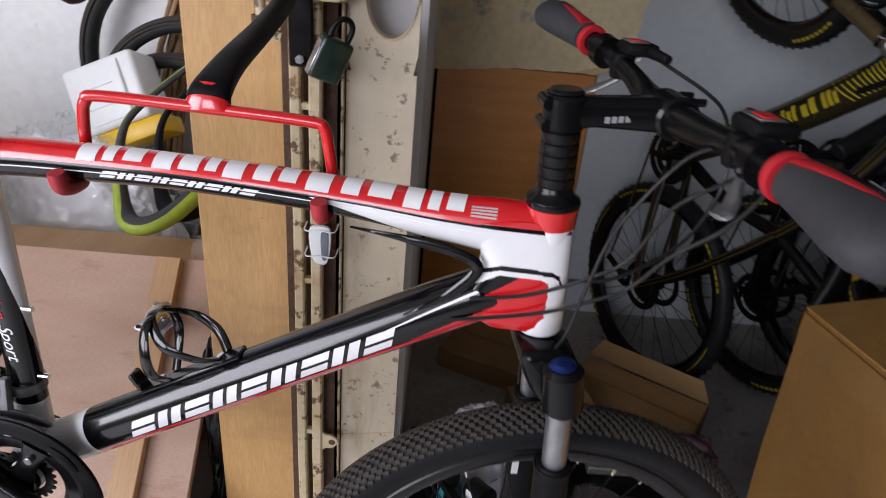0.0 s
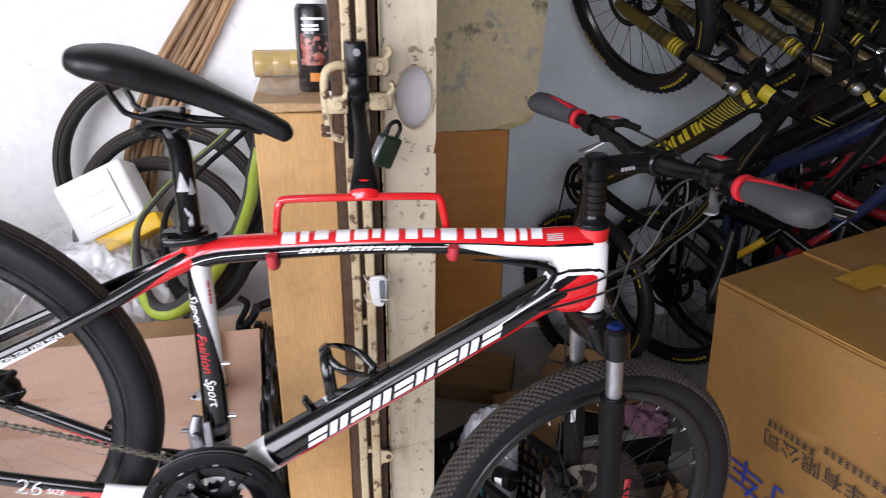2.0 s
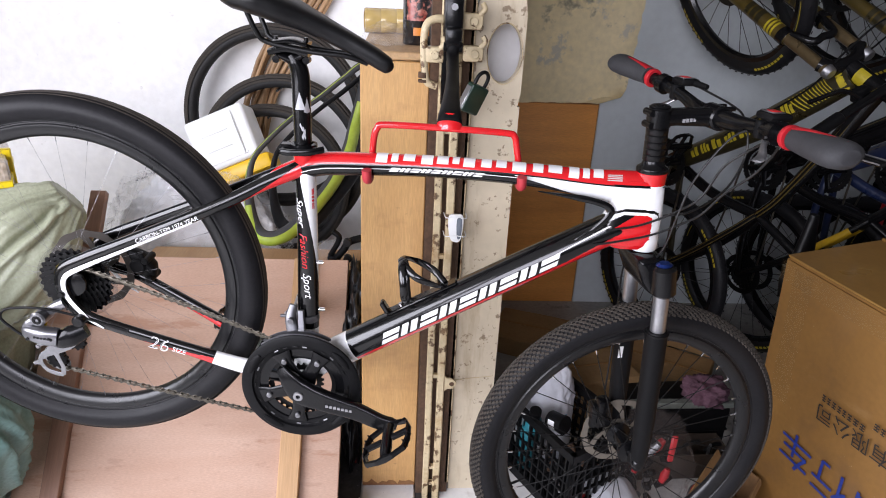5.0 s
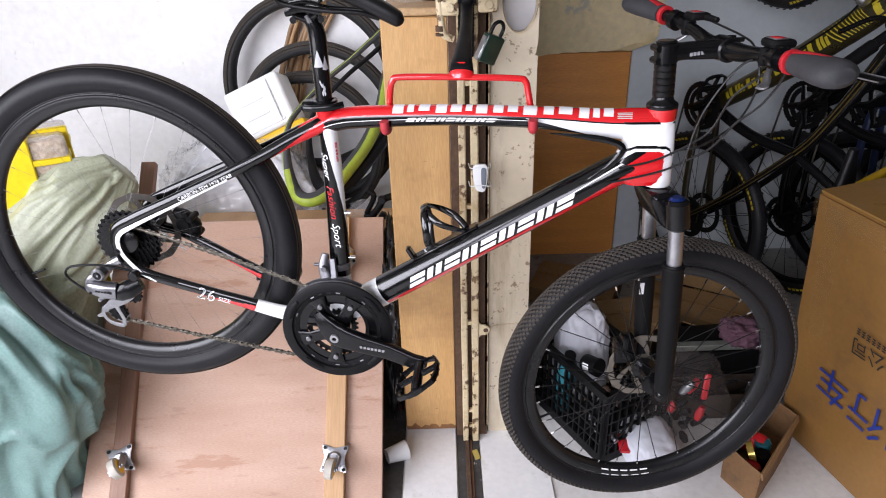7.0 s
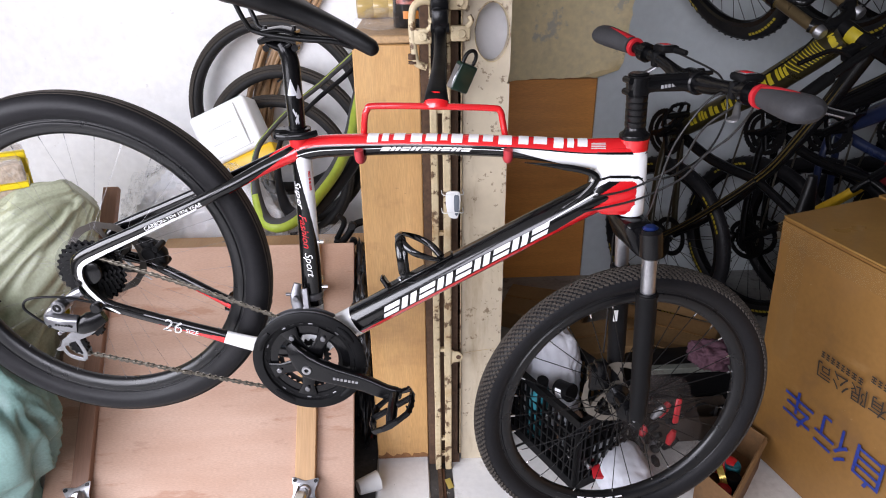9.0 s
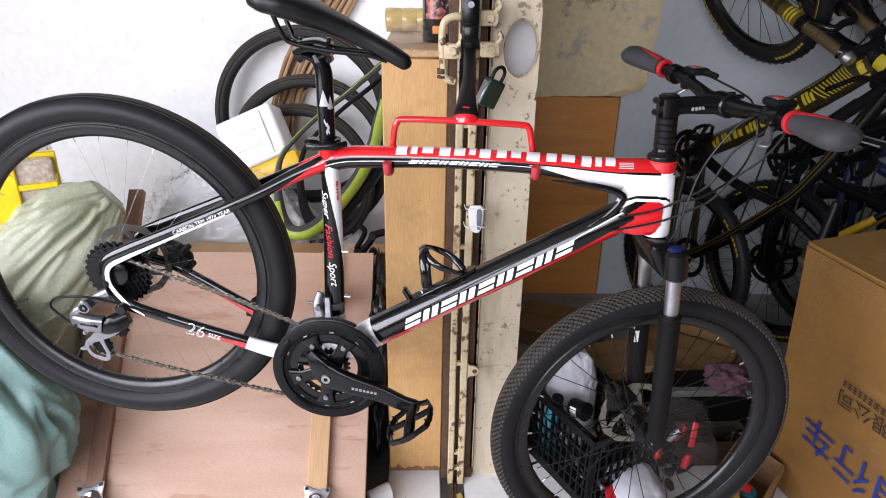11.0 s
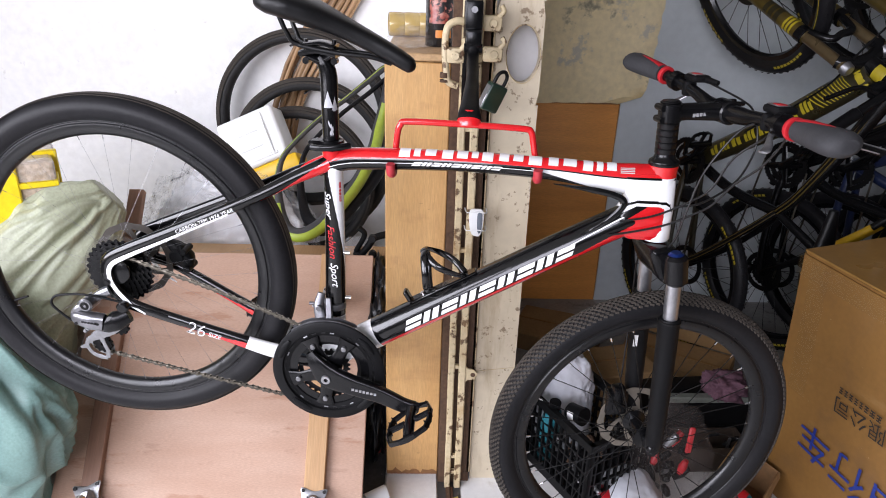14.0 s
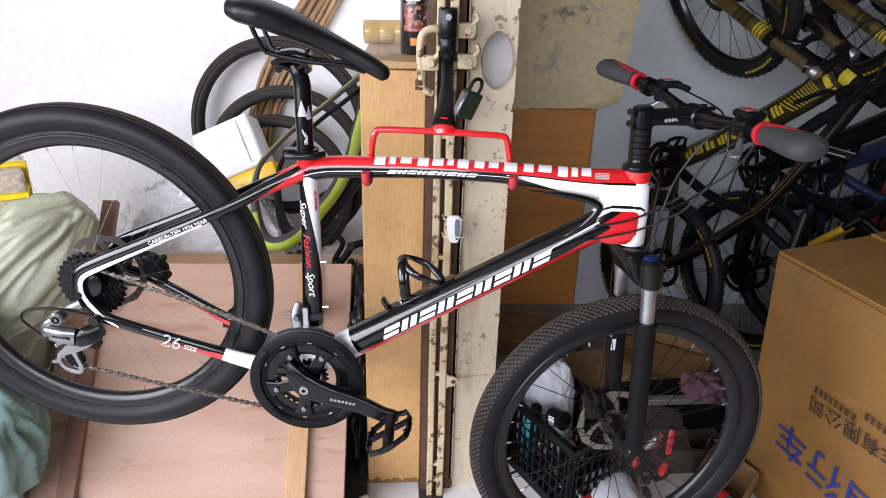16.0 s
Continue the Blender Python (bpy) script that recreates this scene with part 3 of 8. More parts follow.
def head_paint(x, z):
    """Red cap, white body, black keyline round a red lower panel."""
    if z > 1.1395:
        return 1
    if z > 1.1362:
        return 2
    line = np.interp(x, [0.03, 0.06, 0.078, 0.096, 0.13, 0.150, 0.158, 0.162], [1.055, 1.0754, 1.086, 1.0936, 1.0938, 1.0925, 1.088, 1.078])
    if abs(z - line) < 0.0026 and x < 0.163:
        return 2
    if z > line or x > 0.1490:
        return 0
    top = np.interp(x, [0.03, 0.06, 0.096, 0.1146, 0.1400, 0.1468, 0.1490], [1.040, 1.0620, 1.0850, 1.0850, 1.0850, 1.0825, 1.076])
    if z > top:
        return 0
    return 1 if x > 0.055 + max(0.0, z - 1.038) * 1.32 else 2


bm = bmesh.new()
half, fine = 84, lerp(HG, 10)
rings = []
for z, x0, x1, ty in fine:
    ring = []
    for side in (-1, 1):
        for k in range(half):
            u = (2 * (k + 0.5) / half - 1) * -side
            ring.append(bm.verts.new(((x0 + x1) / 2 + (x1 - x0) / 2 * u, side * ty * (1 - abs(u) ** 4.0) ** 0.28, z)))
    rings.append(ring)
cols = 2 * half
for ra, rb in zip(rings, rings[1:]):
    for k in range(cols):
        f = bm.faces.new((ra[k], ra[(k + 1) % cols], rb[(k + 1) % cols], rb[k]))
        c = f.calc_center_median()
        f.material_index = head_paint(c.x, c.z)
bm.faces.new(rings[0][::-1]).material_index = 1
bm.faces.new(rings[-1])
bmesh.ops.recalc_face_normals(bm, faces=bm.faces[:])
gusset = part("head_gusset", bm, [M_WHITE, M_RED, M_GBLACK], bike, "white moulded gusset with a red cap and panel", 60)
pts = [(-0.06, 1.122), (0.0, 1.115), (0.046, 1.107), (0.071, 1.096), (0.070, 1.081), (0.045, 1.054), (0.0, 1.024)]
bm = bmesh.new()
P = [(p.x, -0.0266, p.z) for p in curve([(x, 0, z) for x, z in pts], 6)]
sweep(bm, P, [(0.0024, 0.0060 * min(1.0, 0.12 + k / 9, 0.12 + (len(P) - 1 - k) / 9)) for k in range(len(P))], 8, side=Y)
part("black_line", bm, M_GBLACK, gusset)
bm = bmesh.new()
d = (AX0 - AX1).normalized()
lathe(bm, [(0.0, -0.004), (0.024, -0.004), (0.0265, 0.0), (0.0265, 0.02), (0.0255, 0.05), (0.025, 0.10), (0.0255, 0.121), (0.0265, 0.135), (0.0275, 0.142), (0.024, 0.146), (0, 0.146)], 40, "Z", mi=lambda i: 0 if i < 1 else (1 if i > 5 else 2))
turned(bm, bm.verts, Matrix.Translation(AX1) @ d.to_track_quat("Z", "Y").to_matrix().to_4x4())
part("head_tube", bm, [M_RED, M_RED, M_WHITE], bike)


# stays: a seat stay and a chain stay on each side, joined in a dropout loop
def stays(side):
    def o(x, off, z):
        return (x, -off * side, z)
    seat = Tube([o(-0.474, 0.006, 1.140), o(-0.54, 0.024, 1.112), o(-0.60, 0.042, 1.083), o(-0.665, 0.052, 1.053), o(-0.78, 0.060, 1.003), o(-0.86, 0.064, 0.968), o(-0.900, 0.064, 0.945), o(-0.910, 0.064, 0.915)],
                [(0.013, 0.015), (0.0095, 0.012), (0.0085, 0.011), (0.0085, 0.011), (0.0085, 0.011), (0.0085, 0.012), (0.0085, 0.013), (0.0085, 0.012)])
    a = seat.build("seat_stay", [M_GBLACK], None, 28)
    bm = bmesh.new()
    seat.patch(bm, ((0.004, 40), (0.15, 78), (0.15, 92), (0.004, 215)) if side > 0 else ((0.004, 320), (0.15, 78), (0.15, 92), (0.004, 140)), 20)
    part("red_flash", bm, M_RED, a)
    up = 0.0 if side > 0 else 1.0
    chain_s = Tube([o(-0.910, 0.064, 0.918), o(-0.902, 0.064, 0.885 + 0.020 * up), o(-0.878, 0.064, 0.853 + 0.040 * up), o(-0.83, 0.062, 0.832 + 0.045 * up), o(-0.713, 0.056, 0.790 + 0.020 * up), o(-0.62, 0.046, 0.752 + 0.006 * up), o(-0.56, 0.036, 0.730), o(-0.50, 0.026, 0.712)],
                   [(0.0085, 0.012), (0.0085, 0.013), (0.0085, 0.013), (0.0085, 0.011), (0.009, 0.012), (0.010, 0.016), (0.011, 0.019), (0.012, 0.020)])
    b = chain_s.build("chain_stay", [M_GBLACK, M_RED, M_WHITE], lambda i, th: 2 if 36 < i < 44 else (1 if (27 < i < 37 and 228 - (i - 27) * 7 < th < 330) else 0), 72)
    bm = bmesh.new()
    pts = curve([o(-0.66, 0.0615, 1.046), o(-0.78, 0.0690, 0.992), o(-0.858, 0.0735, 0.957), o(-0.893, 0.0735, 0.937), o(-0.901, 0.0735, 0.912), o(-0.893, 0.0735, 0.885), o(-0.868, 0.0735, 0.852), o(-0.842, 0.0725, 0.832)], 6)
    sweep(bm, pts, [(0.0012, 0.0016 + 0.0028 * min(1, i / 14) * min(1, (len(pts) - 1 - i) / 8)) for i in range(len(pts))], 8, side=Y)
    part("white_line", bm, M_DECAL, a)
    bm = bmesh.new()
    plate(bm, smooth_outline([(-0.898, 0.93), (-0.878, 0.938), (-0.865, 0.925), (-0.868, 0.905), (-0.885, 0.893), (-0.899, 0.90)], 3), -0.066 * side, -0.058 * side, 0.001)
    part("dropout", bm, M_SATIN, b)
    return a, b


seat_stay, chain_stay = stays(1)
stays(-1)


def flat_text(body, size, x, z, angle, off, material, name, parent, shear=0.0, bold=0.0):
    """Upright letters on the drive side, running along the tube."""
    b2 = lettering(body, size, shear=shear, bold=bold)
    m = Matrix.Translation((x, -off, z)) @ Matrix.Rotation(radians(-angle), 4, "Y") @ Matrix.Rotation(radians(90), 4, "X")
    turned(b2, b2.verts, m)
    return part(name, b2, material, parent)


flat_text("CARBON-TEM 1974 YEAR", 0.0110, -0.757, 1.0075, 23.5, 0.0735, M_DECAL, "lettering", seat_stay, 0.1)
flat_text("26", 0.038, -0.768, 0.7940, -17, 0.0685, M_DECAL, "lettering", chain_stay, 0.1)
flat_text("26", 0.036, -0.7672, 0.7948, -17, 0.0689, M_GBLACK, "lettering_core", chain_stay, 0.1, -0.0011)
flat_text("SIZE", 0.014, -0.724, 0.7865, -17, 0.0685, M_DECAL, "lettering", chain_stay, 0.1)


# wheels
def knobs(bm, R, n, rows, h=0.003, a=0.0045, b=0.0025):
    """Small tread blocks across a tyre's crown."""
    for i in range(n):
        for k, (w, skew) in enumerate(rows):
            th = 2 * math.pi * (i + skew) / n
            phi = w / 0.027
            r = R - 0.0265 + 0.0265 * math.cos(phi)
            c = Vector((r * math.cos(th), 0.0265 * math.sin(phi), r * math.sin(th)))
            up = Vector((math.cos(th) * math.cos(phi), math.sin(phi), math.sin(th) * math.cos(phi)))
            tg = Vector((-math.sin(th), 0, math.cos(th)))
            sd = up.cross(tg)
            tw = 0.35 * (1 if k % 2 else -1)
            tg, sd = tg * math.cos(tw) + sd * math.sin(tw), sd * math.cos(tw) - tg * math.sin(tw)
            low = [bm.verts.new(c + tg * (a * x) + sd * (b * y)) for x, y in ((-1, -1), (1, -1), (1, 1), (-1, 1))]
            hi = [bm.verts.new(c + tg * (a * 0.75 * x) + sd * (b * 0.75 * y) + up * h) for x, y in ((-1, -1), (1, -1), (1, 1), (-1, 1))]
            bm.faces.new(hi)
            for j in range(4):
                bm.faces.new((low[j], low[(j + 1) % 4], hi[(j + 1) % 4], hi[j]))


def wheel(name, parent, m, R, tread, rim_mat, spoke_mat=None, hub_half=0.032, disc_side=1, tyre_label="", spoke_r=0.0010):
    bm = bmesh.new()
    rr = R - 0.052
    wall = [(rr + 0.007, 0.0125), (rr + 0.006, 0.0152), (rr + 0.003, 0.0152), (rr + 0.002, 0.0128), (rr - 0.001, 0.0128), (rr - 0.003, 0.0148), (rr - 0.010, 0.0150), (rr - 0.020, 0.0105), (rr - 0.025, 0.0060)]
    lathe(bm, [(r, -h) for r, h in wall] + [(rr - 0.0265, 0)] + wall[::-1] + [(rr - 0.002, 0.011), (rr - 0.004, 0), (rr - 0.002, -0.011)], 128, closed=True)
    rim = part(name, bm, rim_mat, parent)
    rim.matrix_local = m
    bm = bmesh.new()
    prof = [(rr + 0.001, -0.0125), (rr + 0.008, -0.019)]
    for k in range(13):
        a = radians(-115 + 230 * k / 12)
        rib = 0.0006 if k in (2, 10) else 0.0
        prof.append((R - 0.0265 + (0.0265 + rib) * math.cos(a), (0.0265 + rib) * math.sin(a)))
    prof += [(rr + 0.008, 0.019), (rr + 0.001, 0.0125), (rr + 0.006, 0)]
    lathe(bm, prof, 128, closed=True)
    tyre = part("tyre", bm, M_RUBBER, rim, tyre_label)
    if tread:
        bm = bmesh.new()
        knobs(bm, R, 168, [(0.0, 0.0), (0.0056, 0.5), (-0.0056, 0.5), (0.0112, 0.05), (-0.0112, 0.05), (0.0168, 0.55), (-0.0168, 0.55), (0.0222, 0.1), (-0.0222, 0.1), (0.0275, 0.6), (-0.0275, 0.6)], 0.0026, 0.0042, 0.0026)
        tagged(part("tread", bm, M_RUBBERD, rim, "dusty small-block tread", 20), kind="stuff")
    else:
        bm = bmesh.new()
        for w in (-0.013, -0.0065, 0.0, 0.0065, 0.013):
            phi = w / 0.0265
            r = R - 0.0265 + 0.0268 * math.cos(phi)
            h = 0.0268 * math.sin(phi)
            lathe(bm, [(r, h - 0.0030), (r + 0.0006, h - 0.0024), (r + 0.0006, h + 0.0024), (r, h + 0.0030)], 128)
        part("tread", bm, mat("dusty_brown_tread", (0.060, 0.048, 0.038), 0.85, alt=(0.038, 0.031, 0.026), scale=30, fine=160, fine_amt=0.2), rim, "worn smooth tread with brown dust")
    bm = bmesh.new()
    lathe(bm, [(0.006, -hub_half - 0.016), (0.009, -hub_half - 0.014), (0.010, -hub_half - 0.004), (0.026, -hub_half), (0.027, -hub_half + 0.005), (0.015, -hub_half + 0.012), (0.013, 0), (0.015, hub_half - 0.012), (0.027, hub_half - 0.005), (0.026, hub_half), (0.010, hub_half + 0.004), (0.009, hub_half + 0.014), (0.006, hub_half + 0.016)], 28)
    part("hub", bm, M_SATIN, rim)
    for i in range(32):
        s = 1 if i % 2 else -1
        th = 2 * math.pi * i / 32
        lean = radians(62) * (1 if (i // 2) % 2 else -1)
        a = Vector((0.0245 * math.cos(th + lean), s * (hub_half - 0.003), 0.0245 * math.sin(th + lean)))
        b = Vector(((rr - 0.024) * math.cos(th), s * 0.003, (rr - 0.024) * math.sin(th)))
        bm = bmesh.new()
        sweep(bm, [a, b], spoke_r, 6)
        dd = (a - b).normalized()
        sweep(bm, [b - dd * 0.002, b + dd * 0.011], 0.0019 if tread else 0.0008, 6, mi=lambda i, th: 1)
        part("spoke", bm, [spoke_mat or M_DARKSTEEL, M_CHROME if tread else M_SILVER], rim)
    bm = bmesh.new()
    th = radians(200)
    c = Vector(((rr - 0.02) * math.cos(th), 0, (rr - 0.02) * math.sin(th)))
    cyl(bm, c, c * 0.86, 0.003, 0.0022, 8)
    part("valve", bm, M_MATTE, rim)
    # brake disc with cut-outs, one pierced plate
    bm = bmesh.new()
    y = disc_side * (hub_half + 0.008)
    n = 120
    grid = []
    for j in range(n):
        t0 = 2 * math.pi * j / n
        col = []
        for q, (r, sw) in enumerate(((0.020, 0.0), (0.030, 0.0), (0.048, 0.28), (0.066, 0.5), (0.073, 0.5), (0.080, 0.5))):
            a = t0 + sw
            r += 0.0012 * math.sin(12 * a) if q == 5 else 0.0
            col.append([bm.verts.new((r * math.cos(a), y + h, r * math.sin(a))) for h in (-0.0009, 0.0009)])
        grid.append(col)
    for j in range(n):
        a, b = grid[j], grid[(j + 1) % n]
        arm = j % 20 < 5
        for q in range(5):
            solid = q in (0, 3, 4) or arm
            if solid:
                bm.faces.new((a[q][0], a[q + 1][0], b[q + 1][0], b[q][0]))
                bm.faces.new((a[q][1], b[q][1], b[q + 1][1], a[q + 1][1]))
        for q in (0, 5):
            bm.faces.new((a[q][0], b[q][0], b[q][1], a[q][1]))
    part("brake_disc", bm, M_DISC if tread else M_DISCR, rim, "drilled steel brake disc")
    return rim


front_wheel = wheel("front_wheel", bike, STEER @ Matrix.Translation(HUB_F), 0.334, True, M_RIM)
rear_wheel = wheel("rear_wheel", bike, Matrix.Translation(HUB_R), 0.350, False, M_RIM, M_SILVER, hub_half=0.03, spoke_r=0.00022)


def arc_marks(parent, r0, r1, y, a0, a1, count, material, name, slant=0.01, solid=0.8):
    """Plain printed bars round a rim or tyre wall."""
    bm = bmesh.new()
    for i in range(count):
        b0 = a0 + (a1 - a0) * i / count
        b1 = b0 + (a1 - a0) / count * solid
        vs = []
        m = max(3, round(abs(b1 - b0) / 3))
        for k in range(m + 1):
            b = radians(b0 + (b1 - b0) * k / m)
            vs.append((bm.verts.new((r0 * math.cos(b), y[0], r0 * math.sin(b))), bm.verts.new((r1 * math.cos(b + slant), y[1], r1 * math.sin(b + slant)))))
        for p, q in zip(vs, vs[1:]):
            bm.faces.new((p[0], q[0], q[1], p[1]))
    return part(name, bm, material, parent)


arc_marks(front_wheel, 0.2635, 0.2785, (-0.0120, -0.0153), 250, 276, 5, M_DECAL, "rim_mark", 0.018, 0.74)
arc_marks(front_wheel, 0.266, 0.277, (-0.0124, -0.0150), 238, 247, 4, M_CAST, "rim_mark")

# fork: crown, chrome uppers, black lower legs
bm = bmesh.new()
plate(bm, smooth_outline([(0.122, 1.008), (0.172, 1.008), (0.19, 0.985), (0.192, 0.955), (0.175, 0.935), (0.155, 0.940), (0.135, 0.965)], 4), -0.052, 0.052, 0.012, 3)
for s in (-1, 1):
    cyl(bm, (0.163, s * 0.062, 1.005), (0.172, s * 0.062, 0.945), 0.0220, segs=28, bevel=0.006)
crown = part("fork_crown", bm, M_SATIN, bike)
crown.matrix_local = STEER
for s in (-1, 1):
    bm = bmesh.new()
    cyl(bm, (0.163, s * 0.062, 1.003), (0.162, s * 0.062, 1.010), 0.0145, 0.0125, 24, 0.003)
    part("fork_knob", bm, M_BLUE if s < 0 else M_MATTE, crown, "blue adjuster knob" if s < 0 else "")
    bm = bmesh.new()
    cyl(bm, (0.168, s * 0.062, 0.96), (0.178, s * 0.062, 0.83), 0.0142, segs=28)
    part("stanchion", bm, M_ALU, crown, "chromed fork upper tube")
    bm = bmesh.new()
    sweep(bm, [(0.1735, s * 0.062, 0.872), (0.174, s * 0.062, 0.866), (0.174, s * 0.062, 0.862), (0.178, s * 0.062, 0.80), (0.186, s * 0.062, 0.66), (0.190, s * 0.060, 0.585), (0.192, s * 0.058, 0.555), (0.192, s * 0.056, 0.540)],
          [0.0185, 0.0215, 0.0205, 0.0205, 0.0195, 0.0175, 0.015, 0.010], 28)
    box(bm, (0.176, s * 0.047 - 0.006, 0.548), (0.200, s * 0.047 + 0.006, 0.575), 0.003)
    leg = part("fork_leg", bm, M_MATTE, crown)
    bm = bmesh.new()
    lathe(bm, [(0.0205, 0), (0.0222, 0.001), (0.0222, 0.004), (0.0205, 0.005)], 28, "Z")
    turned(bm, bm.verts, Matrix.Translation((0.174, s * 0.062, 0.864)))
    part("seal_ring", bm, M_DARKSTEEL, leg)
    if s > 0:
        bm = bmesh.new()
        plate(bm, [(0.160, 0.775), (0.169, 0.775), (0.169, 0.748), (0.160, 0.748)], s * 0.062 - 0.0225, s * 0.062 - 0.0212)
        part("leg_sticker", bm, M_DECAL, leg, "small white label")
bm = bmesh.new()
box(bm, (0.118, 0.030, 0.575), (0.168, 0.062, 0.635), 0.008, segs=2)
box(bm, (0.130, 0.026, 0.59), (0.158, 0.055, 0.648), 0.006, segs=2)
cyl(bm, (0.15, 0.062, 0.60), (0.15, 0.071, 0.60), 0.012, segs=18)
part("brake_caliper", bm, M_SATIN, crown)
bm = bmesh.new()
cyl(bm, HUB_F + Vector((0, -0.074, 0)), HUB_F + Vector((0, -0.062, 0)), 0.010, 0.012, 18, 0.002)
part("axle_end", bm, M_SATIN, crown)
bm = bmesh.new()
cyl(bm, HUB_F + Vector((0, 0.062, 0)), HUB_F + Vector((0, 0.076, 0)), 0.011, 0.012, 18, 0.002)
sweep(bm, curve([HUB_F + Vector((0, 0.074, 0)), HUB_F + Vector((-0.02, 0.080, 0.01)), HUB_F + Vector((-0.055, 0.078, 0.02))], 4), [(0.004, 0.006)] * 9, 8)
part("axle_release", bm, M_SATIN, crown)

# headset spacers, stem, handlebar
bm = bmesh.new()
U = d


def on_axis(h):
    return AX0 + U * h


lathe(bm, [(0.0, 0.0), (0.027, 0.0), (0.0280, 0.004), (0.0272, 0.008), (0.0205, 0.013), (0.0185, 0.018)] + [p for k in range(5) for p in ((0.0178, 0.021 + k * 0.0115), (0.0190, 0.0225 + k * 0.0115), (0.0190, 0.0310 + k * 0.0115), (0.0178, 0.0322 + k * 0.0115))] + [(0.0, 0.080)], 32, "Z")
turned(bm, bm.verts, Matrix.Translation(AX0) @ U.to_track_quat("Z", "Y").to_matrix().to_4x4())
spacers = part("headset_spacer", bm, M_SATIN, bike)
spacers.matrix_local = STEER
bm = bmesh.new()
cyl(bm, on_axis(0.077), on_axis(0.112), 0.0205, segs=28, bevel=0.003)
cyl(bm, on_axis(0.112), on_axis(0.117), 0.0185, 0.0165, 28, 0.002)
CL = Vector((0.241, 0, 1.258))
sweep(bm, [on_axis(0.095), on_axis(0.096) + Vector((0.03, 0, 0.001)), CL - Vector((0.012, 0, 0))], [(0.018, 0.016), (0.015, 0.0145), (0.019, 0.0165)], 20, side=Y, power=3.0)
cyl(bm, CL + Vector((0, -0.022, 0)), CL + Vector((0, 0.022, 0)), 0.0215, segs=28, bevel=0.003)
for z in (-0.016, 0.016):
    for y in (-0.014, 0.014):
        cyl(bm, CL + Vector((0.012, y, z)), CL + Vector((0.025, y, z)), 0.004, segs=8)
for z in (0.083, 0.104):
    p = on_axis(z) + Vector((-0.018, 0, 0))
    cyl(bm, p + Vector((0, -0.014, 0)), p + Vector((0, 0.014, 0)), 0.006, segs=12)
stem = part("stem", bm, M_SATIN, bike)
stem.matrix_local = STEER
bm = bmesh.new()
for k in range(7):
    x = 0.172 + k * 0.0065
    box(bm, (x, -0.0167, 1.250 + 0.0007 * k), (x + 0.0048, -0.0158, 1.256 + 0.0007 * k))
part("stem_mark", bm, mat("dull_grey_print", (0.30, 0.30, 0.31), 0.4), stem)
bar_pts = [(0.227, -0.328, 1.273), (0.238, -0.20, 1.268), (0.243, -0.115, 1.265), (0.243, -0.06, 1.259), (0.241, 0, 1.258), (0.243, 0.06, 1.260), (0.235, 0.115, 1.277), (0.217, 0.20, 1.294), (0.199, 0.322, 1.309)]
BARP = curve(bar_pts, 6)
bm = bmesh.new()
sweep(bm, BARP, [0.0158 if abs(p.y) < 0.04 else (0.0158 - 0.0047 * min(1, (abs(p.y) - 0.04) / 0.06)) for p in BARP], 18)
handlebar = part("handlebar", bm, M_SATIN, bike)
handlebar.matrix_local = STEER


def bar_at(y):
    y = max(BARP[0].y + 1e-4, min(BARP[-1].y - 1e-4, y))
    for a, b in zip(BARP, BARP[1:]):
        if a.y <= y <= b.y:
            return a.lerp(b, (y - a.y) / (b.y - a.y)), (b - a).normalized()
    return BARP[-1], (BARP[-1] - BARP[-2]).normalized()


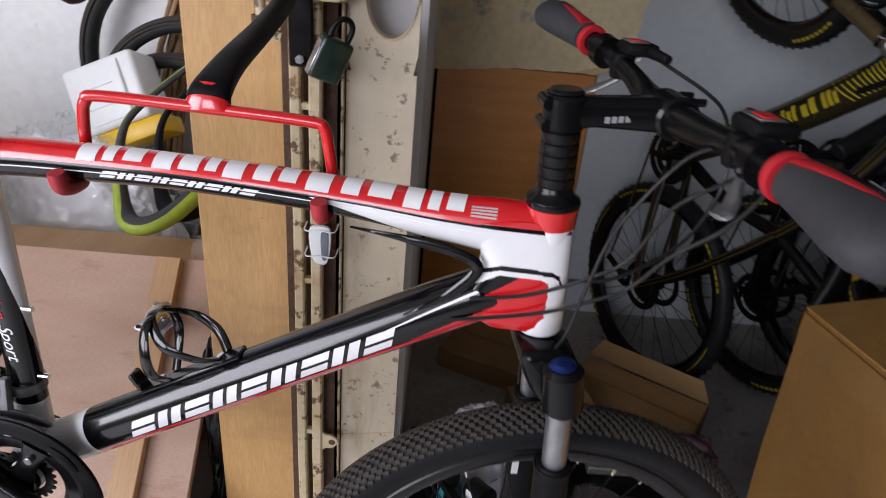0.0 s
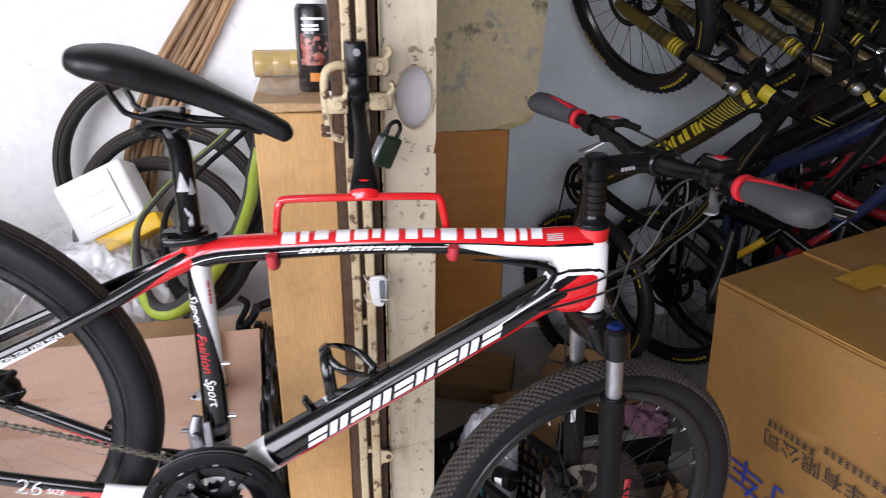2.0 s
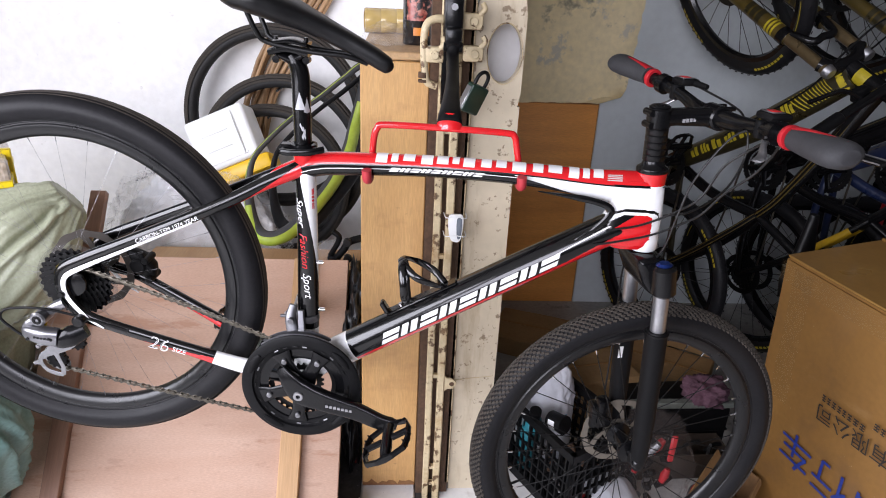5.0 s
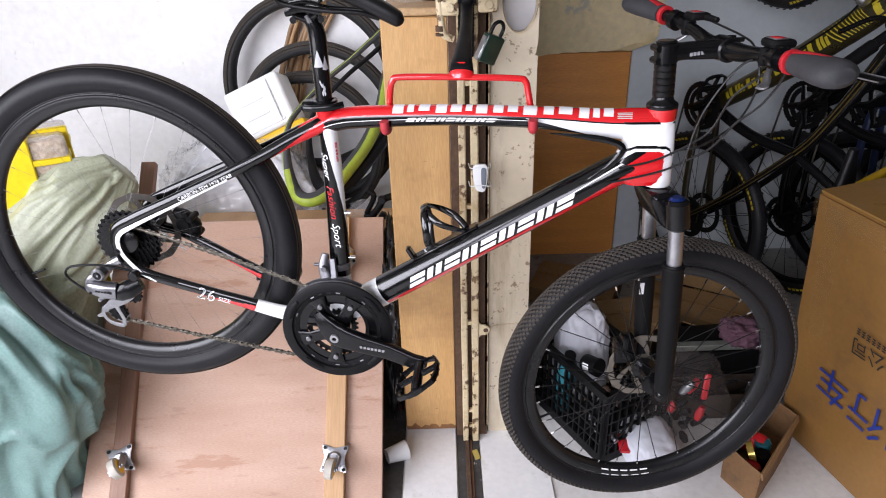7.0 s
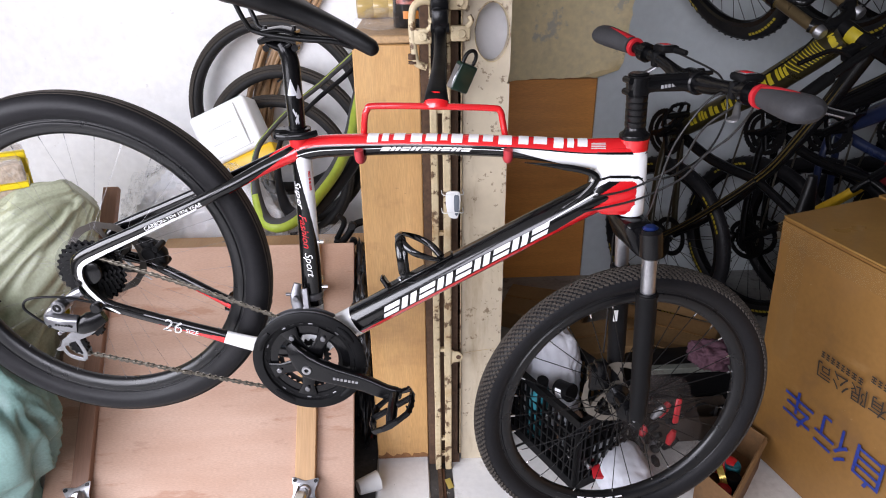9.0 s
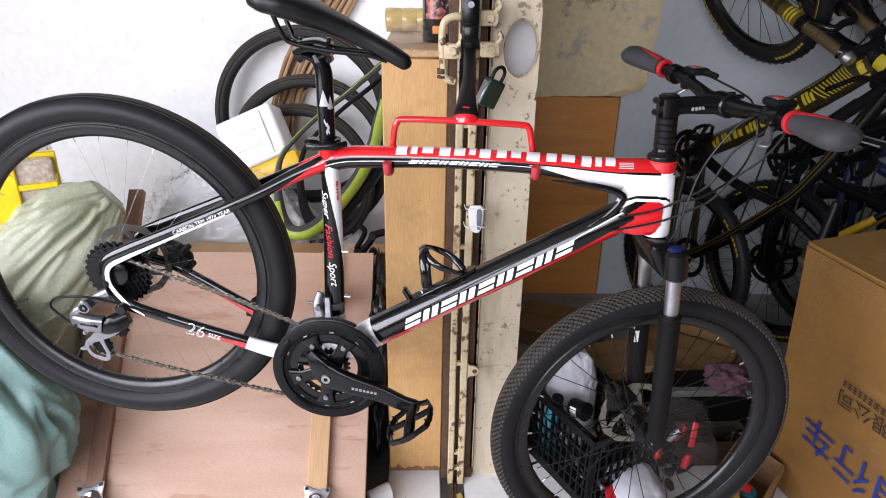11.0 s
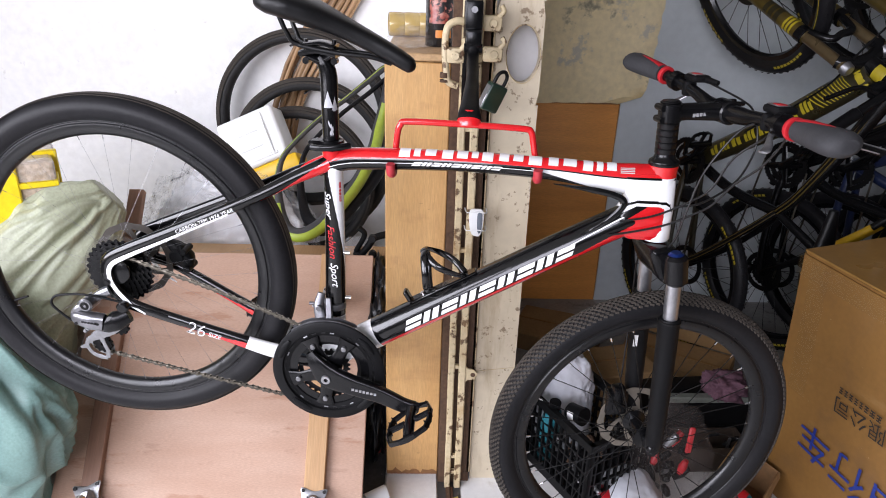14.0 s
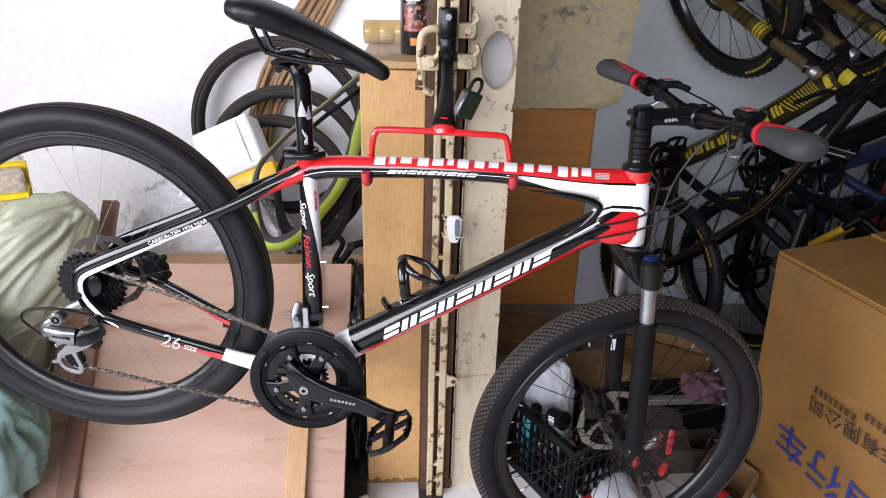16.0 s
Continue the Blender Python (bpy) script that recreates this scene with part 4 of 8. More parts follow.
for s in (-1, 1):
    ys = [0.198, 0.212, 0.225, 0.25, 0.29, 0.312, 0.326, 0.334]
    def along_bar(y):
        p, t = bar_at(s * y)
        return p + t * s * max(0.0, y - (0.328 if s < 0 else 0.322)) * 1.0
    C = [along_bar(y) + Vector((-0.004 * min(1, max(0, (y - 0.22) / 0.08)), 0, 0)) for y in ys]
    bm = bmesh.new()
    sweep(bm, C[1:], [(0.0165, 0.0165), (0.0175, 0.0175), (0.020, 0.019), (0.026, 0.0195), (0.028, 0.019), (0.024, 0.017), (0.014, 0.010)], 24, side=(1, 0, 0.15))
    grip = part("grip", bm, M_GRIP, handlebar, "grey rubber grip with a red flash")
    bm = bmesh.new()
    p, t = bar_at(s * 0.200)
    q = t.to_track_quat("Z", "Y").to_matrix().to_4x4()
    lathe(bm, [(0.012, -0.005), (0.0175, -0.005), (0.0183, -0.003), (0.0183, 0.003), (0.0175, 0.005), (0.012, 0.005)], 24, "Z")
    turned(bm, bm.verts, Matrix.Translation(p) @ q)
    part("lock_ring", bm, M_GRIPRED, grip, "red clamp ring")
    bm = bmesh.new()
    fl = [bar_at(s * y)[0] + Vector((-0.002, 0, dz)) for y, dz in ((0.213, 0.0155), (0.24, 0.0175), (0.28, 0.0178), (0.318, 0.0168))]
    sweep(bm, fl, [(0.010, 0.0025), (0.007, 0.0025), (0.005, 0.0025), (0.002, 0.0015)], 10, side=(1, 0, 0))
    part("red_flash", bm, M_GRIPRED, grip)
    # brake lever and shifter
    p, t = bar_at(s * 0.165)
    bm = bmesh.new()
    q = t.to_track_quat("Z", "Y").to_matrix().to_4x4()
    lathe(bm, [(0.011, -0.008), (0.0185, -0.008), (0.0185, 0.008), (0.011, 0.008)], 20, "Z")
    turned(bm, bm.verts, Matrix.Translation(p) @ q)
    v0 = len(bm.verts)
    sweep(bm, curve([p + Vector((0.014, 0, -0.003)), p + Vector((0.032, s * 0.006, -0.002)), p + Vector((0.044, s * 0.022, 0.002))], 4), 0.0085, 10)
    lever = part("brake_lever", bm, M_SATIN, handlebar)
    bm = bmesh.new()
    drop = 0.0 if s < 0 else -0.012
    LV = curve([p + Vector((0.042, s * 0.012, 0.002 + drop)), p + Vector((0.052, s * 0.05, -0.004 + drop)), p + Vector((0.050, s * 0.10, -0.008 + drop)), p + Vector((0.058, s * 0.145, -0.009 + drop))], 6)
    sweep(bm, LV, [(0.008, 0.003)] * 19, 10, side=(1, 0, 0.3))
    blade = part("lever_blade", bm, M_ALU if s > 0 else M_SATIN, lever)
    for w in (-0.0075, 0.0075):
        bm = bmesh.new()
        sweep(bm, [q + Vector((w, 0, 0.002 + w * 0.3)) for q in LV[4:]], 0.0011, 6)
        part("blade_edge", bm, M_ALU, blade, "bare metal lever edge")
    p2, t2 = bar_at(s * 0.128)
    bm = bmesh.new()
    box(bm, (-0.004, -0.022, 0.012), (0.034, 0.022, 0.026), 0.006, segs=2)
    box(bm, (-0.012, -0.008, -0.016), (0.014, 0.008, 0.014), 0.006, segs=2)
    cyl(bm, (0.024, -s * 0.020, 0.018), (0.030, -s * 0.052, 0.016), 0.0065, 0.005, 12, 0.001)
    turned(bm, bm.verts, Matrix.Translation(p2))
    shifter = part("shifter", bm, M_MATTE, handlebar)
    bm = bmesh.new()
    box(bm, (0.000, -0.016, 0.0255), (0.022, 0.014, 0.0275), 0.0009)
    box(bm, (0.004, -0.012, 0.0272), (0.018, 0.006, 0.0284), 0.0005, mi=1)
    turned(bm, bm.verts, Matrix.Translation(p2))
    part("gear_window", bm, [M_ALU, M_DECALR], shifter, "silver gear window with a red mark")
    bm = bmesh.new()
    sweep(bm, curve([p2 + Vector((0.006, s * 0.006, -0.014)), p2 + Vector((-0.006, s * 0.020, -0.026)), p2 + Vector((-0.014, s * 0.032, -0.034)), p2 + Vector((-0.024, s * 0.040, -0.040)), p2 + Vector((-0.028, s * 0.042, -0.041))], 4), lerp([(0.005, 0.003), (0.006, 0.0028), (0.008, 0.0028), (0.011, 0.0028), (0.006, 0.002)], 4), 14, side=Y)
    part("thumb_lever", bm, M_CAST, shifter, "silver shift paddle")

# saddle and post
bm = bmesh.new()
prof = [(-0.628, 1.436, 0.030, 0.010), (-0.618, 1.434, 0.055, 0.017), (-0.595, 1.428, 0.068, 0.021), (-0.56, 1.417, 0.070, 0.023), (-0.52, 1.402, 0.058, 0.023), (-0.48, 1.387, 0.042, 0.0195), (-0.44, 1.371, 0.030, 0.0175), (-0.40, 1.354, 0.0225, 0.0165), (-0.36, 1.336, 0.0195, 0.0155), (-0.337, 1.3245, 0.0175, 0.0145), (-0.326, 1.319, 0.0155, 0.0135), (-0.3195, 1.316, 0.010, 0.008), (-0.3165, 1.3145, 0.004, 0.003)]
sweep(bm, curve([(x, 0, z) for x, z, a, b in prof], 4), lerp([(a, b) for x, z, a, b in prof], 4), 36, side=Y, power=2.6)
for v in bm.verts:
    if v.co.x < -0.45:
        v.co.z += 0.12 * (abs(v.co.y) ** 1.0) * 0.12 * min(1, (-0.45 - v.co.x) / 0.1)
for v in bm.verts:
    v.co.x = -0.335 + (v.co.x + 0.335) * 0.87
    v.co.z -= 0.012 * max(0.0, min(1.0, (-0.45 - v.co.x) / 0.12)) ** 2
saddle = part("saddle", bm, M_SADDLE, bike, "black leatherette saddle")
for s in (-1, 1):
    bm = bmesh.new()
    sweep(bm, curve([(-0.548, s * 0.033, 1.398), (-0.536, s * 0.029, 1.368), (-0.52, s * 0.022, 1.350), (-0.45, s * 0.022, 1.338), (-0.395, s * 0.016, 1.333), (-0.36, s * 0.008, 1.322)], 6), 0.0042, 10)
    part("saddle_rail", bm, M_DARKSTEEL, saddle)
sp = Tube([(-0.474, 0, 1.150), (-0.474, 0, 1.24), (-0.474, 0, 1.295), (-0.480, 0, 1.318), (-0.487, 0, 1.330)], [(0.0152, 0.0152), (0.0155, 0.0155), (0.0155, 0.0155), (0.016, 0.014), (0.014, 0.012)])
seat_post = sp.build("seat_post", [M_SATIN], None, 32)
bm = bmesh.new()
sp.patch(bm, ((0.092, 215), (0.122, 180), (0.122, 180), (0.092, 150)), 5)
sp.patch(bm, ((0.088, 250), (0.112, 225), (0.088, 205), (0.086, 225)), 5)
sp.patch(bm, ((0.055, 190), (0.066, 175), (0.070, 180), (0.058, 196)), 3)
sp.patch(bm, ((0.040, 205), (0.062, 192), (0.064, 198), (0.044, 212)), 3)
sp.patch(bm, ((0.040, 192), (0.047, 185), (0.060, 208), (0.052, 212)), 3)
part("post_mark", bm, mat("grey_decal", (0.45, 0.45, 0.47), 0.4), seat_post)
bm = bmesh.new()
sweep(bm, curve([(-0.520, 0, 1.334), (-0.49, 0, 1.340), (-0.455, 0, 1.334)], 4), [(0.027, 0.006)] * 9, 14, side=Y, power=3)
sweep(bm, curve([(-0.512, 0, 1.350), (-0.485, 0, 1.353), (-0.458, 0, 1.347)], 4), [(0.027, 0.004)] * 9, 14, side=Y, power=3)
for x in (-0.512, -0.462):
    cyl(bm, (x, 0, 1.318), (x, 0, 1.358), 0.0038, segs=10)
    cyl(bm, (x, -0.009, 1.322), (x, 0.009, 1.322), 0.006, segs=12)
sweep(bm, [(-0.486, 0, 1.322), (-0.506, 0, 1.330)], [(0.014, 0.010), (0.016, 0.006)], 14, side=Y)
sweep(bm, [(-0.484, 0, 1.322), (-0.468, 0, 1.330)], [(0.014, 0.010), (0.016, 0.006)], 14, side=Y)
part("saddle_clamp", bm, M_SATIN, seat_post)
bm = bmesh.new()
lathe(bm, [(0.017, 0.0), (0.0235, 0.001), (0.0235, 0.018), (0.017, 0.019)], 32, "Z")
turned(bm, bm.verts, Matrix.Translation((-0.473, 0, 1.163)))
box(bm, (-0.515, -0.012, 1.164), (-0.492, 0.012, 1.180), 0.003)
cyl(bm, (-0.506, -0.030, 1.172), (-0.506, 0.030, 1.172), 0.005, segs=12)
sweep(bm, curve([(-0.506, -0.029, 1.172), (-0.485, -0.033, 1.172), (-0.455, -0.029, 1.174), (-0.435, -0.018, 1.176)], 5), [(0.003, 0.006)] * 16, 10, side=Y)
part("seat_collar", bm, M_SATIN, bike)

# cranks, rings, pedals
bm = bmesh.new()
lathe(bm, [(0.096, -0.058), (0.114, -0.058), (0.1165, -0.056), (0.1165, -0.052), (0.114, -0.050), (0.096, -0.050), (0.094, -0.054)], 96, closed=True)
turned(bm, bm.verts, Matrix.Translation(BB))
guard = part("chain_guard", bm, M_MATTE, bike, "black plastic chain guard ring")


def toothed(r, teeth, y, inner, mat_, name, parent, c, th=0.002, depth=0.005):
    bm = bmesh.new()
    ring = []
    for i in range(teeth * 4):
        a = 2 * math.pi * i / (teeth * 4)
        rr = r + (depth if i % 4 in (1, 2) else 0)
        ring.append([bm.verts.new((c[0] + q * math.cos(a), y + h, c[2] + q * math.sin(a))) for q, h in ((inner, -th / 2), (rr, -th / 2), (rr, th / 2), (inner, th / 2))])
    n = len(ring)
    for i in range(n):
        a, b = ring[i], ring[(i + 1) % n]
        for k in range(4):
            bm.faces.new((a[k], a[(k + 1) % 4], b[(k + 1) % 4], b[k]))
    return part(name, bm, mat_, parent, sharp=25)


toothed(0.0935, 44, -0.047, 0.066, M_SATIN, "outer_chainring", guard, BB)
toothed(0.066, 32, -0.040, 0.057, M_DARKSTEEL, "middle_chainring", guard, BB)
toothed(0.036, 22, -0.033, 0.026, M_DARKSTEEL, "inner_chainring", guard, BB)
bm = bmesh.new()
SPIDER = (-17, 60, 117, 197, 262)
for k, ang in enumerate(SPIDER[1:]):
    a = radians(ang)
    p1 = BB + Vector((0.083 * math.cos(a), -0.052, 0.083 * math.sin(a)))
    sweep(bm, [BB + Vector((0, -0.054, 0)), BB + Vector((0.036 * math.cos(a), -0.054, 0.036 * math.sin(a))), BB + Vector((0.06 * math.cos(a), -0.053, 0.06 * math.sin(a))), p1], [(0.006, 0.028), (0.005, 0.014), (0.004, 0.0125), (0.003, 0.020)], 14, side=Y, power=2.6)
cyl(bm, BB + Vector((0, -0.072, 0)), BB + Vector((0, -0.035, 0)), 0.023, segs=28, bevel=0.003)
part("spider", bm, M_SATIN, guard)
bm = bmesh.new()
lathe(bm, [(0.083, -0.0505), (0.097, -0.0535), (0.097, -0.0495), (0.083, -0.0475)], 80, closed=True)
turned(bm, bm.verts, Matrix.Translation(BB))
part("guard_web", bm, M_MATTE, guard)
for ang in SPIDER[1:]:
    a = radians(ang)
    bm = bmesh.new()
    p = BB + Vector((0.066 * math.cos(a), 0, 0.066 * math.sin(a)))
    cyl(bm, p + Vector((0, -0.062, 0)), p + Vector((0, -0.054, 0)), 0.0055, segs=14, bevel=0.001)
    cyl(bm, p + Vector((0, -0.0624, 0)), p + Vector((0, -0.0618, 0)), 0.0028, segs=6)
    part("chainring_bolt", bm, M_CAST, guard)
for k in range(30):
    a = radians(12 + 360 * k / 30)
    if k % 5:
        bm = bmesh.new()
        p = BB + Vector((0.0900 * math.cos(a), -0.0536, 0.0900 * math.sin(a)))
        t = Vector((-math.sin(a), 0, math.cos(a)))
        sweep(bm, [p - t * 0.0042, p + t * 0.0042], [(0.0006, 0.0015)] * 2, 8, side=Y)
        part("guard_slot", bm, M_CAST if k % 3 == 0 else M_DARKSTEEL, guard)
for ang in (40, 150, 235, 318):
    bm = bmesh.new()
    a = radians(ang)
    sweep(bm, [BB + Vector((0.1035 * math.cos(a + w), -0.0585, 0.1035 * math.sin(a + w))) for w in (-0.22, -0.11, 0, 0.11, 0.22)], [(0.0025, 0.004), (0.004, 0.0065), (0.0045, 0.007), (0.004, 0.0065), (0.0025, 0.004)], 10, side=Y)
    part("guard_lug", bm, M_MATTE, guard)
PED = Vector((-0.309, -0.094, 0.659))
bm = bmesh.new()
sweep(bm, curve([BB + Vector((-0.034, -0.066, 0.050)), BB + Vector((-0.020, -0.071, 0.030)), BB + Vector((0.004, -0.075, 0.004)), BB + Vector((0.050, -0.080, -0.012)), BB + Vector((0.110, -0.085, -0.029)), PED + Vector((-0.02, 0.002, 0.003)), PED + Vector((0.004, 0, -0.002)), PED + Vector((0.014, 0.001, -0.004))], 5), lerp([(0.006, 0.009), (0.009, 0.017), (0.010, 0.026), (0.0105, 0.021), (0.009, 0.0175), (0.008, 0.0155), (0.008, 0.0145), (0.005, 0.008)], 5), 28, side=Y, power=4.5)
arm = part("crank_arm", bm, M_SATIN, guard)
bm = bmesh.new()
lathe(bm, [(0.0045, -0.0862), (0.0045, -0.0884), (0.0088, -0.0884), (0.0098, -0.0872), (0.0098, -0.080)], 24)
turned(bm, bm.verts, Matrix.Translation(BB))
part("crank_bolt", bm, M_ALU, guard)
bm = bmesh.new()
for k in range(7):
    x = -0.432 + 0.0075 * k
    box(bm, (x, -0.0935, 0.690 - 0.0015 * k), (x + 0.0052, -0.0915, 0.6955 - 0.0015 * k))
part("arm_mark", bm, M_ALU, guard)
bm = bmesh.new()
sweep(bm, curve([BB + Vector((0, 0.050, 0)), BB + Vector((-0.09, 0.068, 0.018)), BB + Vector((-0.175, 0.075, 0.036))], 5), lerp([(0.010, 0.017), (0.0075, 0.015), (0.006, 0.011)], 5), 16, side=Y, power=3)
part("left_crank_arm", bm, M_SATIN, bike)


def pedal(parent, base, s, tilt):
    """A cage pedal whose axle points along y away from the crank."""
    bm = bmesh.new()
    L = 0.092
    for x in (-1, 1):
        sweep(bm, [(x * 0.016, 0.006, 0), (x * 0.040, 0.016, 0), (x * 0.047, 0.034, 0), (x * 0.047, L - 0.022, 0), (x * 0.040, L - 0.002, 0), (x * 0.014, L + 0.006, 0)], [(0.0055, 0.004), (0.0065, 0.0035), (0.0070, 0.0032), (0.0070, 0.0032), (0.0065, 0.0035), (0.0055, 0.004)], 8, side=(0, 0, 1), power=3.0)
        for y, xx in ((0.018, 0.041), (0.030, 0.046), (0.050, 0.047), (0.066, 0.046), (0.080, 0.042)):
            for z in (-1, 1):
                cyl(bm, (x * xx, y, z * 0.006), (x * xx, y, z * 0.0095), 0.0020, 0.0014, 6)
        sweep(bm, [(x * 0.046, 0.046, 0), (x * 0.012, 0.046, 0)], [(0.0065, 0.006)] * 2, 8, side=(0, 0, 1))
    for y in (0.004, L + 0.006):
        sweep(bm, [(-0.018, y, 0), (0, y, 0), (0.018, y, 0)], [(0.0055, 0.004), (0.0075, 0.005), (0.0055, 0.004)], 8, side=(0, 0, 1), power=3.0)
    turned(bm, bm.verts, Matrix.Translation(base) @ Matrix.Rotation(radians(tilt), 4, "Y") @ Matrix.Diagonal((1, s, 1, 1)))
    body = part("pedal", bm, M_SATIN, parent, "black cage pedal")
    bm = bmesh.new()
    sweep(bm, [(0, -0.006, 0), (0, 0.012, 0), (0, 0.03, 0), (0, 0.07, 0), (0, L + 0.002, 0)], [0.0075, 0.011, 0.010, 0.011, 0.009], 16)
    turned(bm, bm.verts, Matrix.Translation(base) @ Matrix.Diagonal((1, s, 1, 1)))
    part("pedal_axle", bm, M_SATIN, body)
    return body


pedal(bike, PED, -1, -34)
pedal(bike, BB + Vector((-0.175, 0.078, 0.036)), 1, 10)

# cassette, chain, derailleurs
cas = None
for k in range(7):
    r = 0.064 - 0.0068 * k
    ob = toothed(r, 30 - 3 * k, -0.024 - 0.0045 * k, r - 0.012, M_DARKSTEEL if k else M_SATIN, "cassette" if cas is None else "cog", bike if cas is None else cas, HUB_R, 0.002, 0.0042)
    cas = cas or ob
bm = bmesh.new()
cyl(bm, HUB_R + Vector((0, -0.056, 0)), HUB_R + Vector((0, -0.016, 0)), 0.016, segs=24)
lathe(bm, [(0.018, -0.022), (0.052, -0.022), (0.052, -0.024), (0.018, -0.024)], 40)
for v in bm.verts[-160:]:
    v.co += HUB_R
part("carrier", bm, M_DARKSTEEL, cas)
bm = bmesh.new()
lathe(bm, [(0.022, -0.019), (0.050, -0.020), (0.073, -0.0215), (0.075, -0.020), (0.050, -0.0185), (0.022, -0.0175)], 64, closed=True)
turned(bm, bm.verts, Matrix.Translation(HUB_R))
part("spoke_guard", bm, M_SMOKE, cas, "clear smoked plastic spoke guard")
arc = arc_marks(cas, 0.052, 0.058, (-0.0262, -0.0262), 120, 165, 7, M_DECAL, "cog_mark")
arc.location = HUB_R
for y0, y1 in ((-0.080, -0.066), (0.066, 0.082)):
    bm = bmesh.new()
    cyl(bm, HUB_R + Vector((0, y0, 0)), HUB_R + Vector((0, y1, 0)), 0.0065, segs=18, bevel=0.0015)
    part("rear_axle_nut", bm, M_SATIN, bike)

link_o, link_i = bmesh.new(), bmesh.new()
for lb, w, hgt in ((link_o, 0.0034, 0.0040), (link_i, 0.0022, 0.0034)):
    for y in (-w, w):
        sweep(lb, [(-0.0092, y, 0), (-0.0064, y, 0), (0, y, 0), (0.0064, y, 0), (0.0092, y, 0)], [(0.0005, 0.0015), (0.0005, hgt), (0.0005, hgt * 0.45), (0.0005, hgt), (0.0005, 0.0015)], 8, side=Y)
    for x in (-0.0064, 0.0064):
        sweep(lb, [(x, -w, 0), (x, w, 0)], 0.0028, 8)
CH = -0.046
top_run = [Vector((-0.868, -0.047, 0.938)), Vector((-0.70, -0.046, 0.876)), Vector((-0.52, CH, 0.800))]
ring_arc = [BB + Vector((0.090 * math.cos(radians(a)), CH, 0.090 * math.sin(radians(a)))) for a in (100, 75, 50, 25, 0, -25, -50, -75, -100, -112)]
low_run = [Vector((-0.63, -0.048, 0.650)), Vector((-0.78, -0.052, 0.688)), Vector((-0.932, -0.056, 0.729))]
cage_run = [Vector((-0.964, -0.056, 0.738)), Vector((-0.966, -0.056, 0.760)), Vector((-0.940, -0.054, 0.780)), Vector((-0.895, -0.051, 0.815)), Vector((-0.900, -0.050, 0.870)), Vector((-0.905, -0.048, 0.905)), Vector((-0.890, -0.047, 0.936))]
CP = curve(top_run + ring_arc + low_run + cage_run, 16, closed=True)
chain = thing("chain", Matrix.Identity(4), "", "")
chain.parent = bike
chain.matrix_world = BIKE
link_o = part("link", link_o, M_CHAIN, chain)
link_i = part("link", link_i, M_CHAIN, chain)
acc, pos, k = 0.0, 0.0, 0
for a, b in zip(CP, CP[1:] + CP[:1]):
    seg = (b - a).length
    while pos <= acc + seg and seg > 0:
        p = a.lerp(b, (pos - acc) / seg)
        t = (b - a).normalized()
        ang = math.atan2(t.z, t.x)
        m = Matrix.Translation(p) @ Matrix.Rotation(-ang, 4, "Y")
        if k < 2:
            (link_o, link_i)[k].matrix_local = m
        else:
            share("link", (link_o, link_i)[k % 2], chain, m)
        k += 1
        pos += 0.0127
    acc += seg

# rear derailleur
bm = bmesh.new()
sweep(bm, curve([(-0.977, -0.090, 0.832), (-0.966, -0.094, 0.831), (-0.940, -0.098, 0.827), (-0.916, -0.094, 0.822)], 5), lerp([(0.007, 0.009), (0.011, 0.0135), (0.013, 0.0170), (0.012, 0.0170)], 5), 18, side=Y, power=3.2)
cyl(bm, (-0.945, -0.100, 0.859), (-0.945, -0.064, 0.859), 0.0140, segs=24, bevel=0.003)
sweep(bm, curve([(-0.905, -0.070, 0.882), (-0.924, -0.072, 0.873), (-0.945, -0.072, 0.859)], 4), [(0.010, 0.010)] * 9, 14, side=Y, power=3)
sweep(bm, curve([(-0.972, -0.088, 0.838), (-0.962, -0.088, 0.850), (-0.945, -0.086, 0.858)], 4), [(0.010, 0.009)] * 9, 12, side=Y, power=3)
cyl(bm, (-0.950, -0.098, 0.808), (-0.950, -0.080, 0.808), 0.006, segs=14, bevel=0.0015)
cyl(bm, (-0.958, -0.096, 0.800), (-0.958, -0.082, 0.800), 0.004, segs=14, bevel=0.001)
derailleur = part("rear_derailleur", bm, M_SILVER, bike, "silver rear derailleur")
bm = bmesh.new()
sweep(bm, curve([(-0.930, -0.088, 0.808), (-0.914, -0.090, 0.815), (-0.895, -0.086, 0.822), (-0.872, -0.078, 0.832)], 5), lerp([(0.008, 0.008), (0.013, 0.017), (0.014, 0.020), (0.010, 0.014)], 5), 18, side=Y, power=2.8)
cyl(bm, (-0.880, -0.088, 0.850), (-0.880, -0.060, 0.850), 0.012, segs=20, bevel=0.003)
part("body", bm, M_SATIN, derailleur, "black derailleur knuckle")
bm = bmesh.new()
lathe(bm, [(0.0035, -0.1000), (0.0035, -0.1014), (0.0060, -0.1014), (0.0060, -0.1004), (0.0085, -0.1004), (0.0085, -0.0995)], 20)
turned(bm, bm.verts, Matrix.Translation((-0.945, 0, 0.859)))
part("pivot_cap", bm, M_DARKSTEEL, derailleur)
bm = bmesh.new()
for k in range(5):
    box(bm, (-0.950 + k * 0.0058, -0.1122, 0.8285 - k * 0.0008), (-0.946 + k * 0.0058, -0.1085, 0.8315 - k * 0.0008))
part("print_bar", bm, M_DARKSTEEL, derailleur)
for x in (-0.964, -0.922):
    bm = bmesh.new()
    cyl(bm, (x, -0.1085, 0.824), (x, -0.102, 0.824), 0.003, segs=8)
    part("pivot_pin", bm, M_DARKSTEEL, derailleur)
bm = bmesh.new()
